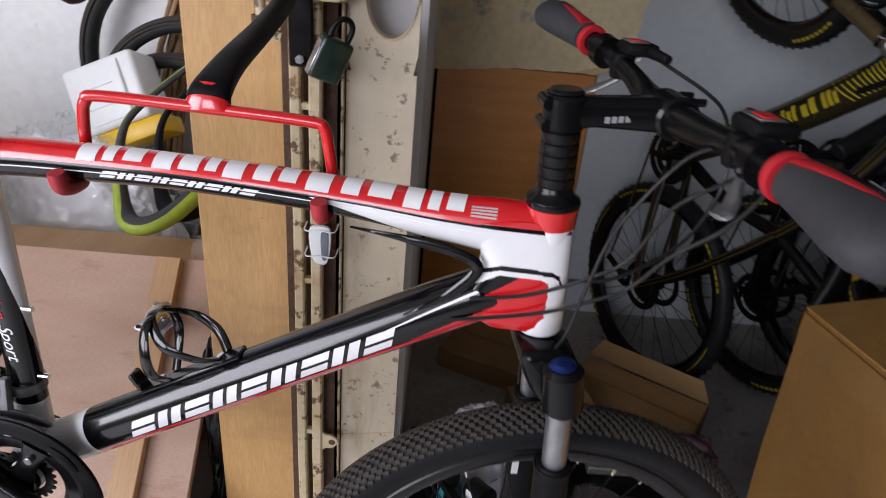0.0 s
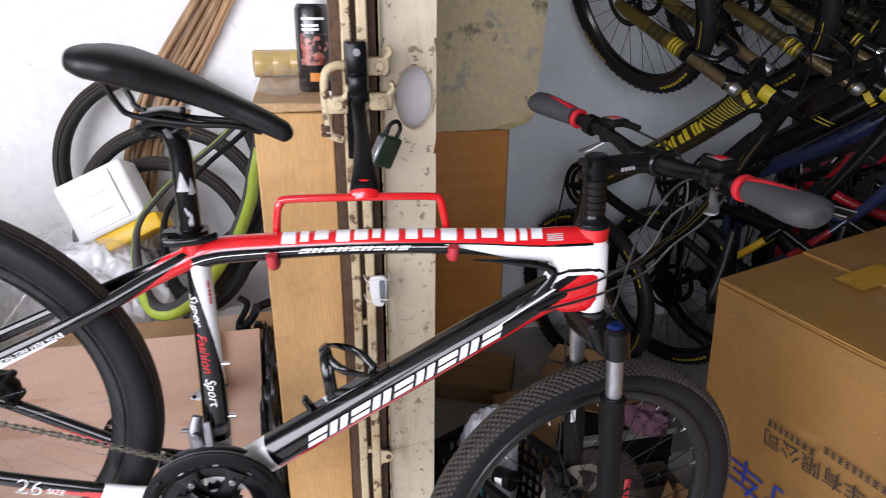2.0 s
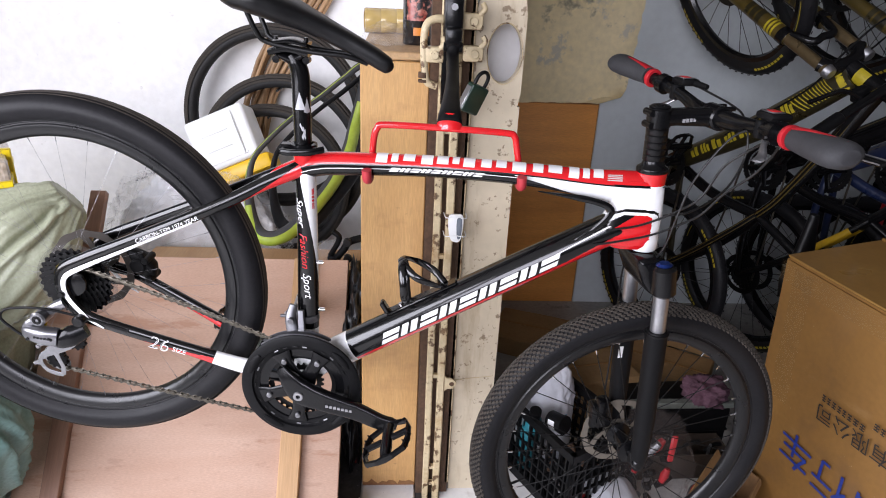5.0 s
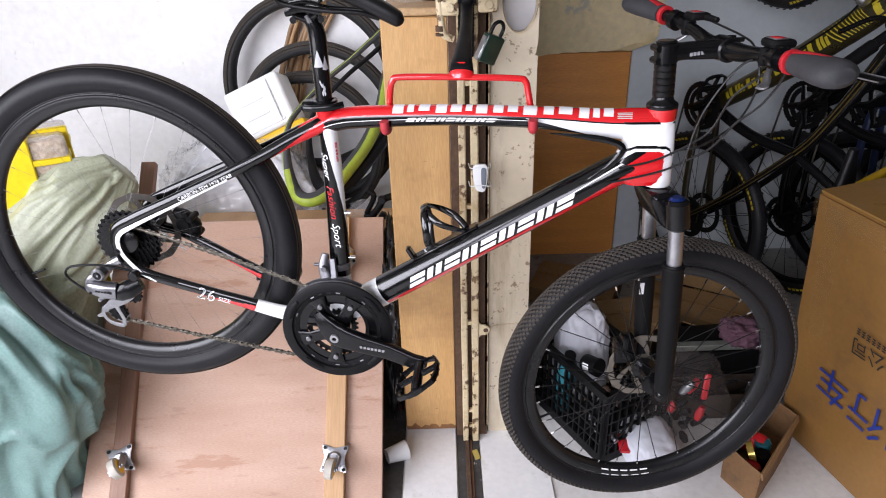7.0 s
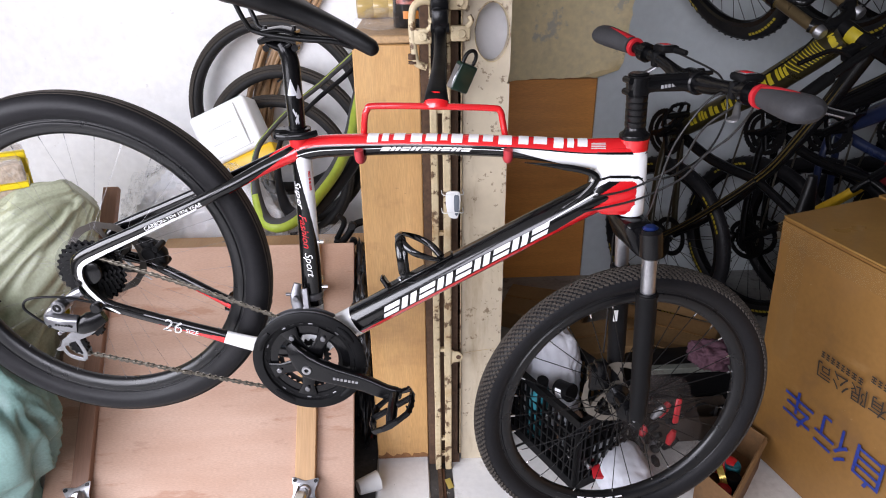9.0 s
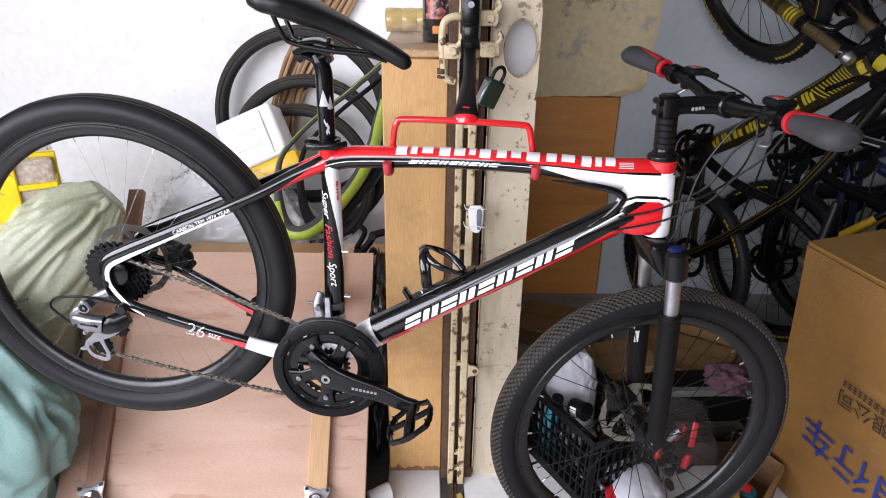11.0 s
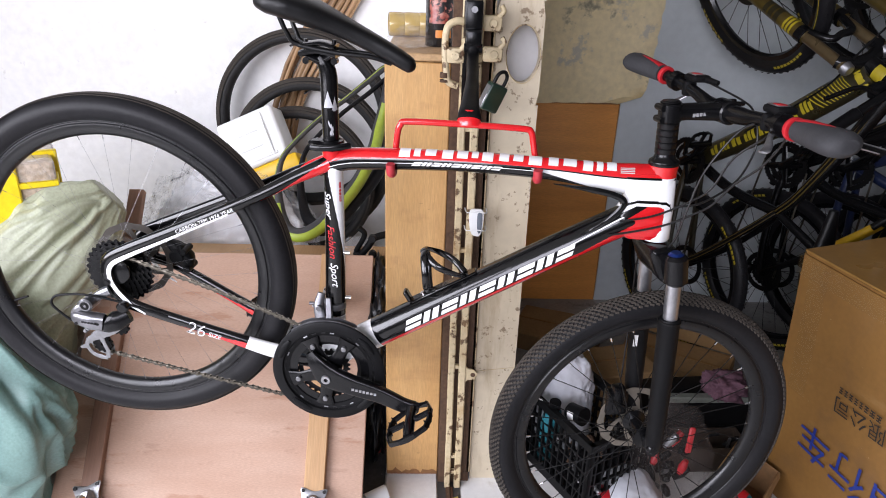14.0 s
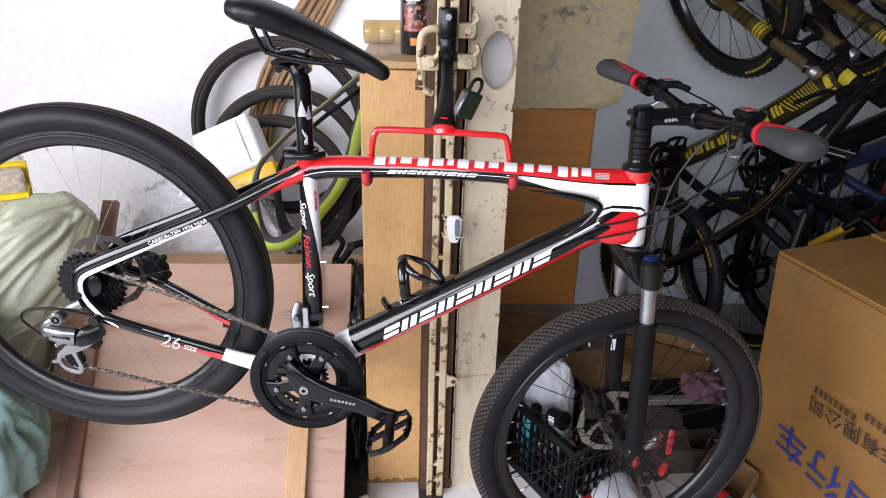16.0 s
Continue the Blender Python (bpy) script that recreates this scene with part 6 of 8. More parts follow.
# ---- large carton beside the front wheel ----
def big_carton():
    t = thing("large_carton", Matrix.Identity(4), "large brown cardboard carton with blue and black print, upside down", "cardboard box")
    A, Ab = Vector((0.750, 1.075, 0.800)), Vector((0.800, 1.062, 0.0))
    along = Vector((0.215, -0.977, -0.02)).normalized() * 1.25
    across = Vector((0.90, 0.22, 0.05))
    bm = bmesh.new()
    c = [Ab, Ab + along, Ab + along + across, Ab + across, A, A + along, A + along + across, A + across]
    vs = [bm.verts.new((p.x, p.y, max(0, p.z) if k < 4 else p.z)) for k, p in enumerate(c)]
    for f in ((0, 1, 5, 4), (1, 2, 6, 5), (2, 3, 7, 6), (3, 0, 4, 7), (0, 3, 2, 1), (4, 5, 6, 7)):
        bm.faces.new([vs[k] for k in f])
    bmesh.ops.recalc_face_normals(bm, faces=bm.faces[:])
    bmesh.ops.subdivide_edges(bm, edges=bm.edges[:], cuts=12, use_grid_fill=True)
    for v in bm.verts:
        n = noise.noise(v.co * 4.0)
        v.co += Vector((0.006 * n, 0.003 * n, 0.0 if v.co.z < 0.02 else 0.004 * n))
    bmesh.ops.bevel(bm, geom=[e for e in bm.edges if len(e.link_faces) == 2 and e.calc_face_angle() > 1.0], offset=0.006, segments=2, affect="EDGES")
    body = part("carton", bm, M_CARD, t, "", 50)
    up = (A - Ab).normalized()
    al = along.normalized()
    nrm = al.cross(up).normalized()
    if nrm.x > 0:
        nrm = -nrm

    def on_face(b2, s, h, angle, lift=0.009):
        """Places flat x, y marks on the printed side: s metres along from the far edge, h metres up."""
        o = Ab + al * s + up * h + nrm * lift
        ca, sa = math.cos(radians(angle)), math.sin(radians(angle))
        for v in b2.verts:
            x, y = v.co.x * ca - v.co.y * sa, v.co.x * sa + v.co.y * ca
            v.co = o + al * x + up * y
    # upside-down print
    b2 = lettering("自行车", 0.118)
    on_face(b2, 0.470, 0.322, 178)
    part("blue_print", b2, M_INKBLUE, body, "large blue printed characters")
    b2 = lettering("自行车有限公司", 0.055)
    on_face(b2, 0.5875, 0.496, 183)
    part("black_print", b2, M_INK, body)
    rng = random.Random(4)
    for row, (s0, s1, h) in enumerate(((0.215, 0.345, 0.494), (0.365, 0.62, 0.520))):
        q = s0
        while q < s1:
            w = rng.uniform(0.009, 0.014)
            bm = bmesh.new()
            for u0, v0, u1, v1 in ((0, 0, 1, 0.2), (0, 0.4, 1, 0.58), (0, 0.8, 1, 1), (0.4, 0.2, 0.62, 0.8)):
                hh = 0.018
                b3 = bmesh.new()
                box(b3, (q + w * u0, hh * v0, 0), (q + w * u1, hh * v1, 0.0004))
                for v in b3.verts:
                    v.co = Ab + al * v.co.x + up * (h + v.co.y) + nrm * (0.009 + v.co.z)
                merge(bm, b3)
            part("print_bar", bm, M_INK, body)
            q += w + 0.006
    # clear tape down the printed side and over the top edge
    gloss = clear("crinkled_clear_tape", (0.40, 0.27, 0.12), 0.04, 0.08)

    def tape(s0, s1, h0, h1, n, m):
        bm = bmesh.new()
        g = [[bm.verts.new(Ab + al * (s0 + (s1 - s0) * i / n) + up * (h0 + (h1 - h0) * j / m) + nrm * (0.0115 + 0.0024 * noise.noise(Vector(((s0 + (s1 - s0) * i / n) * 55, (h0 + (h1 - h0) * j / m) * 40, 3.1))))) for j in range(m + 1)] for i in range(n + 1)]
        for i in range(n):
            for j in range(m):
                bm.faces.new((g[i][j], g[i + 1][j], g[i + 1][j + 1], g[i][j + 1]))
        bmesh.ops.recalc_face_normals(bm, faces=bm.faces[:])
        part("clear_tape", bm, gloss, body, "crinkled clear packing tape", 180)
    tape(0.050, 0.112, 0.40, 0.790, 10, 60)
    tape(0.004, 0.70, 0.742, 0.798, 110, 10)
    # top flaps and tape
    top_n = al.cross(across).normalized()
    if top_n.z < 0:
        top_n = -top_n
    ac = across.normalized()
    o = A + top_n * 0.002
    for a0, a1, s0, s1, lift in ((0.004, 0.325, 0.004, 1.245, 0.001), (0.330, 0.90, 0.004, 1.245, 0.006)):
        q = [o + ac * a0 + al * s0, o + ac * a1 + al * s0, o + ac * a1 + al * s1, o + ac * a0 + al * s1]
        bm = bmesh.new()
        lo = [bm.verts.new(p) for p in q]
        hi = [bm.verts.new(p + top_n * lift + top_n * 0.004) for p in q]
        bm.faces.new(hi)
        for k in range(4):
            bm.faces.new((lo[k], lo[(k + 1) % 4], hi[(k + 1) % 4], hi[k]))
        bmesh.ops.recalc_face_normals(bm, faces=bm.faces[:])
        part("flap", bm, M_CARDTOP, body, "taped shiny top flap")
    strip = mat("orange_tape", (0.55, 0.30, 0.03), 0.3, scale=20, coat=0.5)
    for s0, s1, a0, a1 in ((0.16, 0.24, 0.24, 0.42), (0.62, 0.70, 0.25, 0.45)):
        q = [o + ac * a0 + al * s0, o + ac * a1 + al * s0, o + ac * a1 + al * s1, o + ac * a0 + al * s1]
        bm = bmesh.new()
        bm.faces.new([bm.verts.new(p + top_n * 0.016) for p in q])
        part("tape", bm, strip, body, "short strip of orange tape")


big_carton()


# ---- dolly leaning against the left wall ----
def dolly():
    """A plywood dolly on its edge: slats and castors show on its face."""
    ry = math.degrees(math.atan2(0.64, 0.614))
    m = Matrix.Translation((-0.458, 0.745, 0.0)) @ Matrix.Rotation(radians(ry), 4, "X")
    t = thing("castor_dolly", m, "pinkish plywood dolly with wooden slats and castors, leaning on the wall", "dolly")
    bm = bmesh.new()
    box(bm, (-0.849, 0.012, -0.018), (0.004, 0.885, 0.0), 0.002)
    part("deck", bm, M_PINK, t)
    for x0, x1, y1, mt in ((-0.758, -0.711, 1.09, M_SLAT), (-0.157, -0.101, 0.88, M_SLAT2)):
        bm = bmesh.new()
        box(bm, (x0, 0.02, 0.001), (x1, y1, 0.024), 0.002)
        lean_ = 0.030 if mt is M_SLAT else 0.0
        for v in bm.verts:
            v.co.x -= lean_ * v.co.y
        part("slat", bm, mt, t, "dark hardwood slat" if mt is M_SLAT else "pale pine slat")
    for x, y, turn in ((-0.738, 0.160, 14), (-0.129, 0.150, -4), (-0.124, 0.72, 60)):
        c = Matrix.Translation((x, y, 0.0275)) @ Matrix.Rotation(radians(turn), 4, "Z") @ Matrix.Scale(1.0, 4)
        k = Matrix.Translation((x, y, 0.0275)) @ Matrix.Rotation(radians(turn * 2.2), 4, "Z") @ Matrix.Scale(1.0, 4)
        bm = bmesh.new()
        b2 = bmesh.new()
        plate(b2, smooth_outline([(-0.037, -0.031), (-0.031, -0.037), (0.0, -0.029), (0.031, -0.037), (0.037, -0.031), (0.029, 0), (0.037, 0.031), (0.031, 0.037), (0, 0.029), (-0.031, 0.037), (-0.037, 0.031), (-0.029, 0)], 3), -0.003, 0.0, 0.0006)
        turned(b2, b2.verts, Matrix.Rotation(radians(90), 4, "X"))
        merge(bm, b2)
        cyl(bm, (0, 0, 0.0), (0, 0, 0.012), 0.020, 0.017, 24, 0.002)
        cyl(bm, (0, 0, 0.012), (0, 0, 0.017), 0.010, segs=18)
        turned(bm, bm.verts, c)
        yoke = bmesh.new()
        for s in (-1, 1):
            b2 = bmesh.new()
            plate(b2, smooth_outline([(-0.016, 0.010), (0.014, 0.010), (0.004, 0.028), (-0.022, 0.056), (-0.034, 0.052)], 3), s * 0.016 - 0.0012, s * 0.016 + 0.0012)
            turned(b2, b2.verts, Matrix.Rotation(radians(90), 4, "Z"))
            merge(yoke, b2)
        cyl(yoke, (-0.022, -0.026, 0.046), (0.022, -0.026, 0.046), 0.005, segs=12)
        turned(yoke, yoke.verts, k)
        merge(bm, yoke)
        fork = part("castor", bm, M_ALU, t, "zinc-plated castor")
        bm = bmesh.new()
        lathe(bm, [(0.006, -0.0125), (0.021, -0.0125), (0.0285, -0.009), (0.0285, 0.009), (0.021, 0.0125), (0.006, 0.0125)], 28, "X", mi=lambda i: 1 if i in (0, 4) else 0)
        turned(bm, bm.verts, k @ Matrix.Translation((0, -0.026, 0.046)))
        part("castor_wheel", bm, [mat("pale_castor_tread", (0.45, 0.42, 0.36), 0.6, scale=20), M_YELLOW], fork, "yellow and grey castor wheel")
        for dx, dy in ((-0.029, -0.029), (0.029, 0.029), (-0.029, 0.029), (0.029, -0.029)):
            bm = bmesh.new()
            cyl(bm, (dx, dy, 0), (dx, dy, 0.0045), 0.005, segs=8)
            turned(bm, bm.verts, c)
            part("screw", bm, M_DARKSTEEL, fork)


dolly()


# ---- threshold under the gate: painted strips, steel track, grime and painted shade ----
def slab_piece(name, lo, hi, material, label, category):
    bm = bmesh.new()
    box(bm, lo, hi, 0.002)
    ob = part(name, bm, material, None)
    tagged(ob, label, category, kind="structure")


slab_piece("floor_strip_white", (-0.398, -0.2, 0.001), (-0.240, 1.30, 0.006), M_PAINTW, "worn white painted strip of floor before the cabinet", "floor")
slab_piece("floor_strip_gate", (-0.166, -0.2, 0.001), (0.036, 1.30, 0.006), M_PAINTW, "worn white painted strip of floor under the gate board", "floor")
# the recess floor is a separate darker sheet that stands for shade
slab_piece("floor_recess", (-0.010, 1.33, 0.001), (3.05, 2.345, 0.005), M_RECESSFLOOR, "concrete floor of the bike recess, its colour darkened to carry shade", "floor")
# thin sheet whose black holds grime and the shade next to the dolly
slab_piece("floor_strip_dark", (-0.500, 0.2, 0.001), (-0.402, 1.58, 0.004), M_GRIMESHADE, "dark strip of floor beside the dolly, grime and shade in its colour", "floor")
slab_piece("floor_groove", (-0.238, -0.2, 0.0005), (-0.168, 1.10, 0.002), M_GRIMESHADE, "grimy groove of the gate track in the floor", "floor")
t = thing("floor_track", Matrix.Translation((-0.203, 0.45, 0.002)), "rusty brown steel gate track set in the floor", "track")
bm = bmesh.new()
box(bm, (-0.010, -0.6, 0.0), (0.004, 0.57, 0.010), 0.002)
part("rail", bm, M_RUST, t)
bm = bmesh.new()
box(bm, (0.004, -0.6, 0.0), (0.012, 0.57, 0.004), 0.001)
part("flange", bm, mat("red_brown_primer", (0.16, 0.075, 0.045), 0.6, alt=(0.10, 0.05, 0.03), scale=20, fine_amt=0.2), t)
t = thing("yellow_scrap", pose(-0.180, 0.955, 0.003, 0, 0, 15), "scrap of yellow plastic in the gate track", "scrap")
bm = bmesh.new()
box(bm, (-0.008, -0.018, 0), (0.010, 0.020, 0.003), 0.001, segs=1)
wobble(bm.verts, 0.004, 60)
for v in bm.verts:
    v.co.z = max(0.0, v.co.z)
part("scrap", bm, mat("dirty_yellow_plastic", (0.36, 0.27, 0.06), 0.5, scale=40), t)


# ---- clutter along the left wall ----
def blob(c, r, folds=0.05, scale=3.0, seed=0.0, sub=5, floor=None, fine=0.012):
    """A soft filled bag: a ball pressed flat below, with folds."""
    bm = bmesh.new()
    bmesh.ops.create_icosphere(bm, subdivisions=sub, radius=1.0)
    off = Vector((seed, seed * 1.3, -seed * 0.7))
    for v in bm.verts:
        p = v.co.copy()
        q = Vector((math.copysign(abs(p.x) ** 0.8, p.x), math.copysign(abs(p.y) ** 0.8, p.y), math.copysign(abs(p.z) ** 0.85, p.z)))
        n1 = noise.noise(p * scale * 0.6 + off)
        w = p * scale + off
        w += noise.noise_vector(w * 0.7) * 0.8
        n2 = 1 - abs(noise.noise(w * 1.4)) * 2
        n3 = 1 - abs(noise.noise(w * 3.1)) * 2
        w2 = Vector((w.x * 2.2 + w.z, w.y * 2.0, w.z * 0.9))
        n4 = (1 - abs(noise.noise(w2 + noise.noise_vector(w2 * 0.5) * 0.9)) * 2) ** 3
        k = 1 + folds * 1.6 * n1 + folds * 0.5 * n2 + fine * n3 + folds * 0.45 * n4
        v.co = Vector((c[0] + q.x * r[0] * k, c[1] + q.y * r[1] * k, c[2] + q.z * r[2] * k))
        if floor is not None and v.co.z < floor:
            v.co.z = floor + 0.002 * n3
    return bm


def woven_sack(stations, material, label, seed, gather, folds=0.10):
    """A stuffed limp sack as one skin along a line; its folds run towards the gathered end."""
    base = Vector((stations[1][0], stations[1][1], 0))
    t = thing("woven_sack", Matrix.Translation(base), label, "sack", "stuffed sacks by the wall")
    P = curve([Vector(s[:3]) - base for s in stations], 12)
    R = lerp([(s[3], s[3] * s[4]) for s in stations], 12)[:len(P)]
    F = frames(P, Vector((0, 1, 0)))
    off = Vector((seed, -seed * 0.7, seed * 1.9))
    n, m = 144, len(P)
    bm = bmesh.new()
    rings = []
    for i, p in enumerate(P):
        u = i / (m - 1)
        near = min(1.0, max(0.0, 1 - abs(u - gather) / 0.55))
        s, up = F[i]
        ring = []
        for k in range(n):
            a = 2 * math.pi * k / n
            d = s * math.cos(a) * R[i][1] + up * math.sin(a) * R[i][0]
            q = Vector((math.cos(a), math.sin(a), 0))
            warp = noise.noise(Vector((q.x * 1.2, q.y * 1.2, u * 5)) + off) * 0.9
            long = Vector((q.x * 1.9, q.y * 1.9, u * 1.7 + warp)) + off
            f = 0.9 * near * (1 - 2.2 * abs(noise.noise(long * 1.3))) + 0.55 * near * (1 - 2.2 * abs(noise.noise(long * 2.9)))
            cross = Vector((q.x * 1.3, q.y * 1.3, u * 5.5 + warp * 2.5)) - off
            f += 0.05 * (1 - 2.2 * abs(noise.noise(Vector((q.x * 5, q.y * 5, u * 16 + warp * 5)) + off)))
            f += 0.85 * (1 - near * 0.6) * (1 - 2.2 * abs(noise.noise(cross)))
            f += 0.9 * noise.noise(Vector((q.x, q.y, u * 3.2)) * 1.1 + off * 2)
            v = p + d * (1 + folds * f)
            v.z = max(v.z, 0.003)
            ring.append(bm.verts.new(v))
        rings.append(ring)
    cut = int(m * gather * 0.78)
    for name, some in (("body", rings[:cut + 1]), ("gathered_neck", rings[cut:])):
        b2 = bmesh.new()
        own = [[b2.verts.new(v.co) for v in ring] for ring in some]
        for a, b in zip(own, own[1:]):
            for k in range(n):
                b2.faces.new((a[k], a[(k + 1) % n], b[(k + 1) % n], b[k]))
        b2.faces.new(own[0][::-1] if name == "body" else own[-1])
        bmesh.ops.recalc_face_normals(b2, faces=b2.faces[:])
        part(name, b2, material, t, "", 180)
    bm.free()


woven_sack([(-1.80, 1.10, 0.05, 0.05, 1.0), (-1.74, 1.10, 0.10, 0.20, 0.9), (-1.65, 1.11, 0.25, 0.240, 0.85), (-1.570, 1.12, 0.42, 0.185, 0.9), (-1.475, 1.16, 0.58, 0.15, 0.9), (-1.365, 1.21, 0.715, 0.125, 0.9), (-1.275, 1.26, 0.795, 0.092, 0.9), (-1.215, 1.29, 0.845, 0.045, 1.0)], M_SACK, "stuffed grey-green woven plastic sack slumped by the wall", 1.7, 1.0, 0.26)
woven_sack([(-1.47, 0.83, 0.01, 0.05, 0.7), (-1.47, 0.83, 0.05, 0.125, 0.66), (-1.46, 0.83, 0.16, 0.155, 0.66), (-1.435, 0.82, 0.30, 0.185, 0.64), (-1.410, 0.82, 0.43, 0.195, 0.62), (-1.425, 0.82, 0.54, 0.155, 0.64), (-1.48, 0.83, 0.625, 0.105, 0.7), (-1.56, 0.85, 0.68, 0.07, 1.0), (-1.63, 0.86, 0.72, 0.055, 1.0), (-1.69, 0.87, 0.74, 0.075, 1.0)], M_SACK2, "stuffed teal woven plastic sack on the floor", 5.2, 0.85, 0.26)


def taped_parcel():
    t = thing("taped_parcel", pose(-1.578, 1.271, 0, 0, 0, 28), "film-wrapped parcel bound with yellow tape behind the sacks", "parcel")
    bm = bmesh.new()
    box(bm, (-0.20, -0.13, 0.0), (0.20, 0.13, 0.955), 0.012, segs=2)
    bmesh.ops.subdivide_edges(bm, edges=bm.edges[:], cuts=5, use_grid_fill=True)
    wobble(bm.verts, 0.006, 9)
    for v in bm.verts:
        v.co.z = max(0, v.co.z)
    part("wrapped_body", bm, stain(mat("film_wrapped_card", (0.42, 0.33, 0.24), 0.25, alt=(0.60, 0.54, 0.48), scale=26, fine=90, fine_amt=0.25, bump=0.005, bump_scale=70, coat=0.5), (0.62, 0.60, 0.57), 22, 0.58, 0.68, amount=0.35), t)
    for x0, x1 in ((-0.190, 0.112),):
        bm = bmesh.new()
        box(bm, (x0, -0.141, 0.02), (x1, 0.141, 0.966), 0.004)
        part("tape_band", bm, M_TAPEY, t, "bright yellow tape")
    for z0, z1 in ((0.885, 0.903),):
        bm = bmesh.new()
        box(bm, (-0.207, -0.1375, z0), (0.207, 0.1375, z1), 0.002)
        part("tape_band", bm, M_TAPEY, t, "bright yellow tape")
    bm = bmesh.new()
    box(bm, (-0.2, -0.045, 0.40), (0.2125, -0.025, 0.968), 0.003)
    part("tape_band", bm, M_TAPEY, t, "bright yellow tape")


taped_parcel()

# a low plain crate behind the dolly carries the bags and folded tyres
t = thing("wooden_crate", pose(-0.80, 1.50, 0), "low plain wooden crate against the wall behind the dolly", "crate")
bm = bmesh.new()
box(bm, (-0.32, -0.085, 0.0), (0.375, 0.085, 0.575), 0.004)
part("body", bm, M_SLAT2, t)


def ring_tyre(pts, r, material, label, wall=None, y=1.52, flat=0.75, group="spare tyres on the wall", knob=True, depth=None):
    """A spare tyre as a bent closed loop in x, z."""
    P = curve([(x, y if depth is None else y + depth[i], z) for i, (x, z) in enumerate(pts)], 10, closed=True)
    c = sum(P, Vector()) / len(P)
    t = thing("spare_tyre", Matrix.Translation(c), label, "tyre", group)
    P = [p - c for p in P]
    G = frames(P, Y, True)
    wide = lambda i: 0.08 < i / len(P) < 0.58
    lo = lambda i: 84 if wide(i) else 118
    bm = bmesh.new()
    rr = lerp(list(r) + [r[0]], 10)[:-1] if isinstance(r, list) else [r] * len(P)
    sweep(bm, P, [(q, q * flat) for q in rr], 20, closed=True, side=Y, mi=(lambda i, th: 1 if (lo(i) < (th if G[i][1].dot(P[i]) > 0 else 360 - th) < (212 if wide(i) else 142)) else 0) if wall else None)
    part("casing", bm, [material, wall] if wall else material, t)
    if knob:
        F = frames(P, Y, True)
        bm = bmesh.new()
        n = len(P)
        for i in range(n):
            for sub in range(2):
                p = P[i].lerp(P[(i + 1) % n], sub * 0.5)
                s, u = F[i]
                if u.dot(p) < 0:
                    u = -u
                for k, w in enumerate((-0.94, -0.62, 0.0, 0.62)):
                    q = p + s * (r * w) + u * (r * flat * math.sqrt(1 - w * w) * 0.98)
                    tg = s.cross(u)
                    a = 0.0062
                    low = [bm.verts.new(q + tg * (a * x) + s * (a * yv)) for x, yv in ((-1, -1), (1, -1), (1, 1), (-1, 1))]
                    hi = [bm.verts.new(q + tg * (a * 0.7 * x) + s * (a * 0.7 * yv) + u * 0.0075) for x, yv in ((-1, -1), (1, -1), (1, 1), (-1, 1))]
                    bm.faces.new(hi)
                    for j in range(4):
                        bm.faces.new((low[j], low[(j + 1) % 4], hi[(j + 1) % 4], hi[j]))
        tagged(part("tread", bm, M_RUBBERD, t, "", 20), kind="stuff")
    return t


def circle(cx, cz, rx, rz, n=14, tilt=0.0):
    out = []
    for k in range(n):
        a = 2 * math.pi * k / n
        x, z = rx * math.cos(a), rz * math.sin(a)
        out.append((cx + x * math.cos(tilt) - z * math.sin(tilt), cz + x * math.sin(tilt) + z * math.cos(tilt)))
    return out


ring_tyre(circle(-0.788, 0.902, 0.328, 0.333), 0.0305, M_RUBBERW, "large black knobbly spare tyre hanging on the wall", y=2.115)
ring_tyre(circle(-0.757, 0.754, 0.298, 0.305), 0.0290, M_RUBBERW, "black spare tyre hanging on the wall", y=2.055)
ring_tyre(circle(-0.795, 0.671, 0.273, 0.286), 0.0267, M_RUBBERW, "small black spare tyre hanging on the wall", y=2.000)
for x, z in ((-0.800, 1.200), (-0.757, 1.026), (-0.795, 0.926)):
    t = thing("wall_nail", Matrix.Translation((x, 2.22, z)), "steel nail in the wall carrying a spare tyre", "nail", "wall nails")
    bm = bmesh.new()
    cyl(bm, (0, 0.01, 0), (0, -0.25, 0.012), 0.004, segs=8)
    part("shank", bm, M_DARKSTEEL, t)
# folded tyres lean back from the crate towards the wall
LEAN_LOOP = [(-0.436, 1.88, 1.153), (-0.440, 1.90, 1.060), (-0.467, 1.88, 0.943), (-0.485, 1.80, 0.868), (-0.529, 1.70, 0.784), (-0.592, 1.58, 0.722), (-0.649, 1.49, 0.678), (-0.710, 1.46, 0.662), (-0.762, 1.50, 0.680), (-0.790, 1.56, 0.770), (-0.781, 1.60, 0.872), (-0.733, 1.65, 0.936), (-0.649, 1.71, 1.009), (-0.570, 1.78, 1.062), (-0.501, 1.84, 1.113)]
LEAN_RADII = [0.016, 0.024, 0.029, 0.030, 0.031, 0.031, 0.030, 0.029, 0.026, 0.018, 0.012, 0.011, 0.011, 0.012, 0.013]
ring_tyre([(x, z) for x, y, z in LEAN_LOOP], LEAN_RADII, M_RUBBERG, "grey and lime-green folded tyre standing on the crate", M_LIME, y=0, depth=[y for x, y, z in LEAN_LOOP], knob=False, flat=0.8)
ring_tyre([(x + 0.058, z - 0.006) for x, y, z in LEAN_LOOP], [r * 0.95 for r in LEAN_RADII], M_RUBBER, "black folded tyre standing on the crate", None, y=0.10, depth=[y for x, y, z in LEAN_LOOP], knob=False)


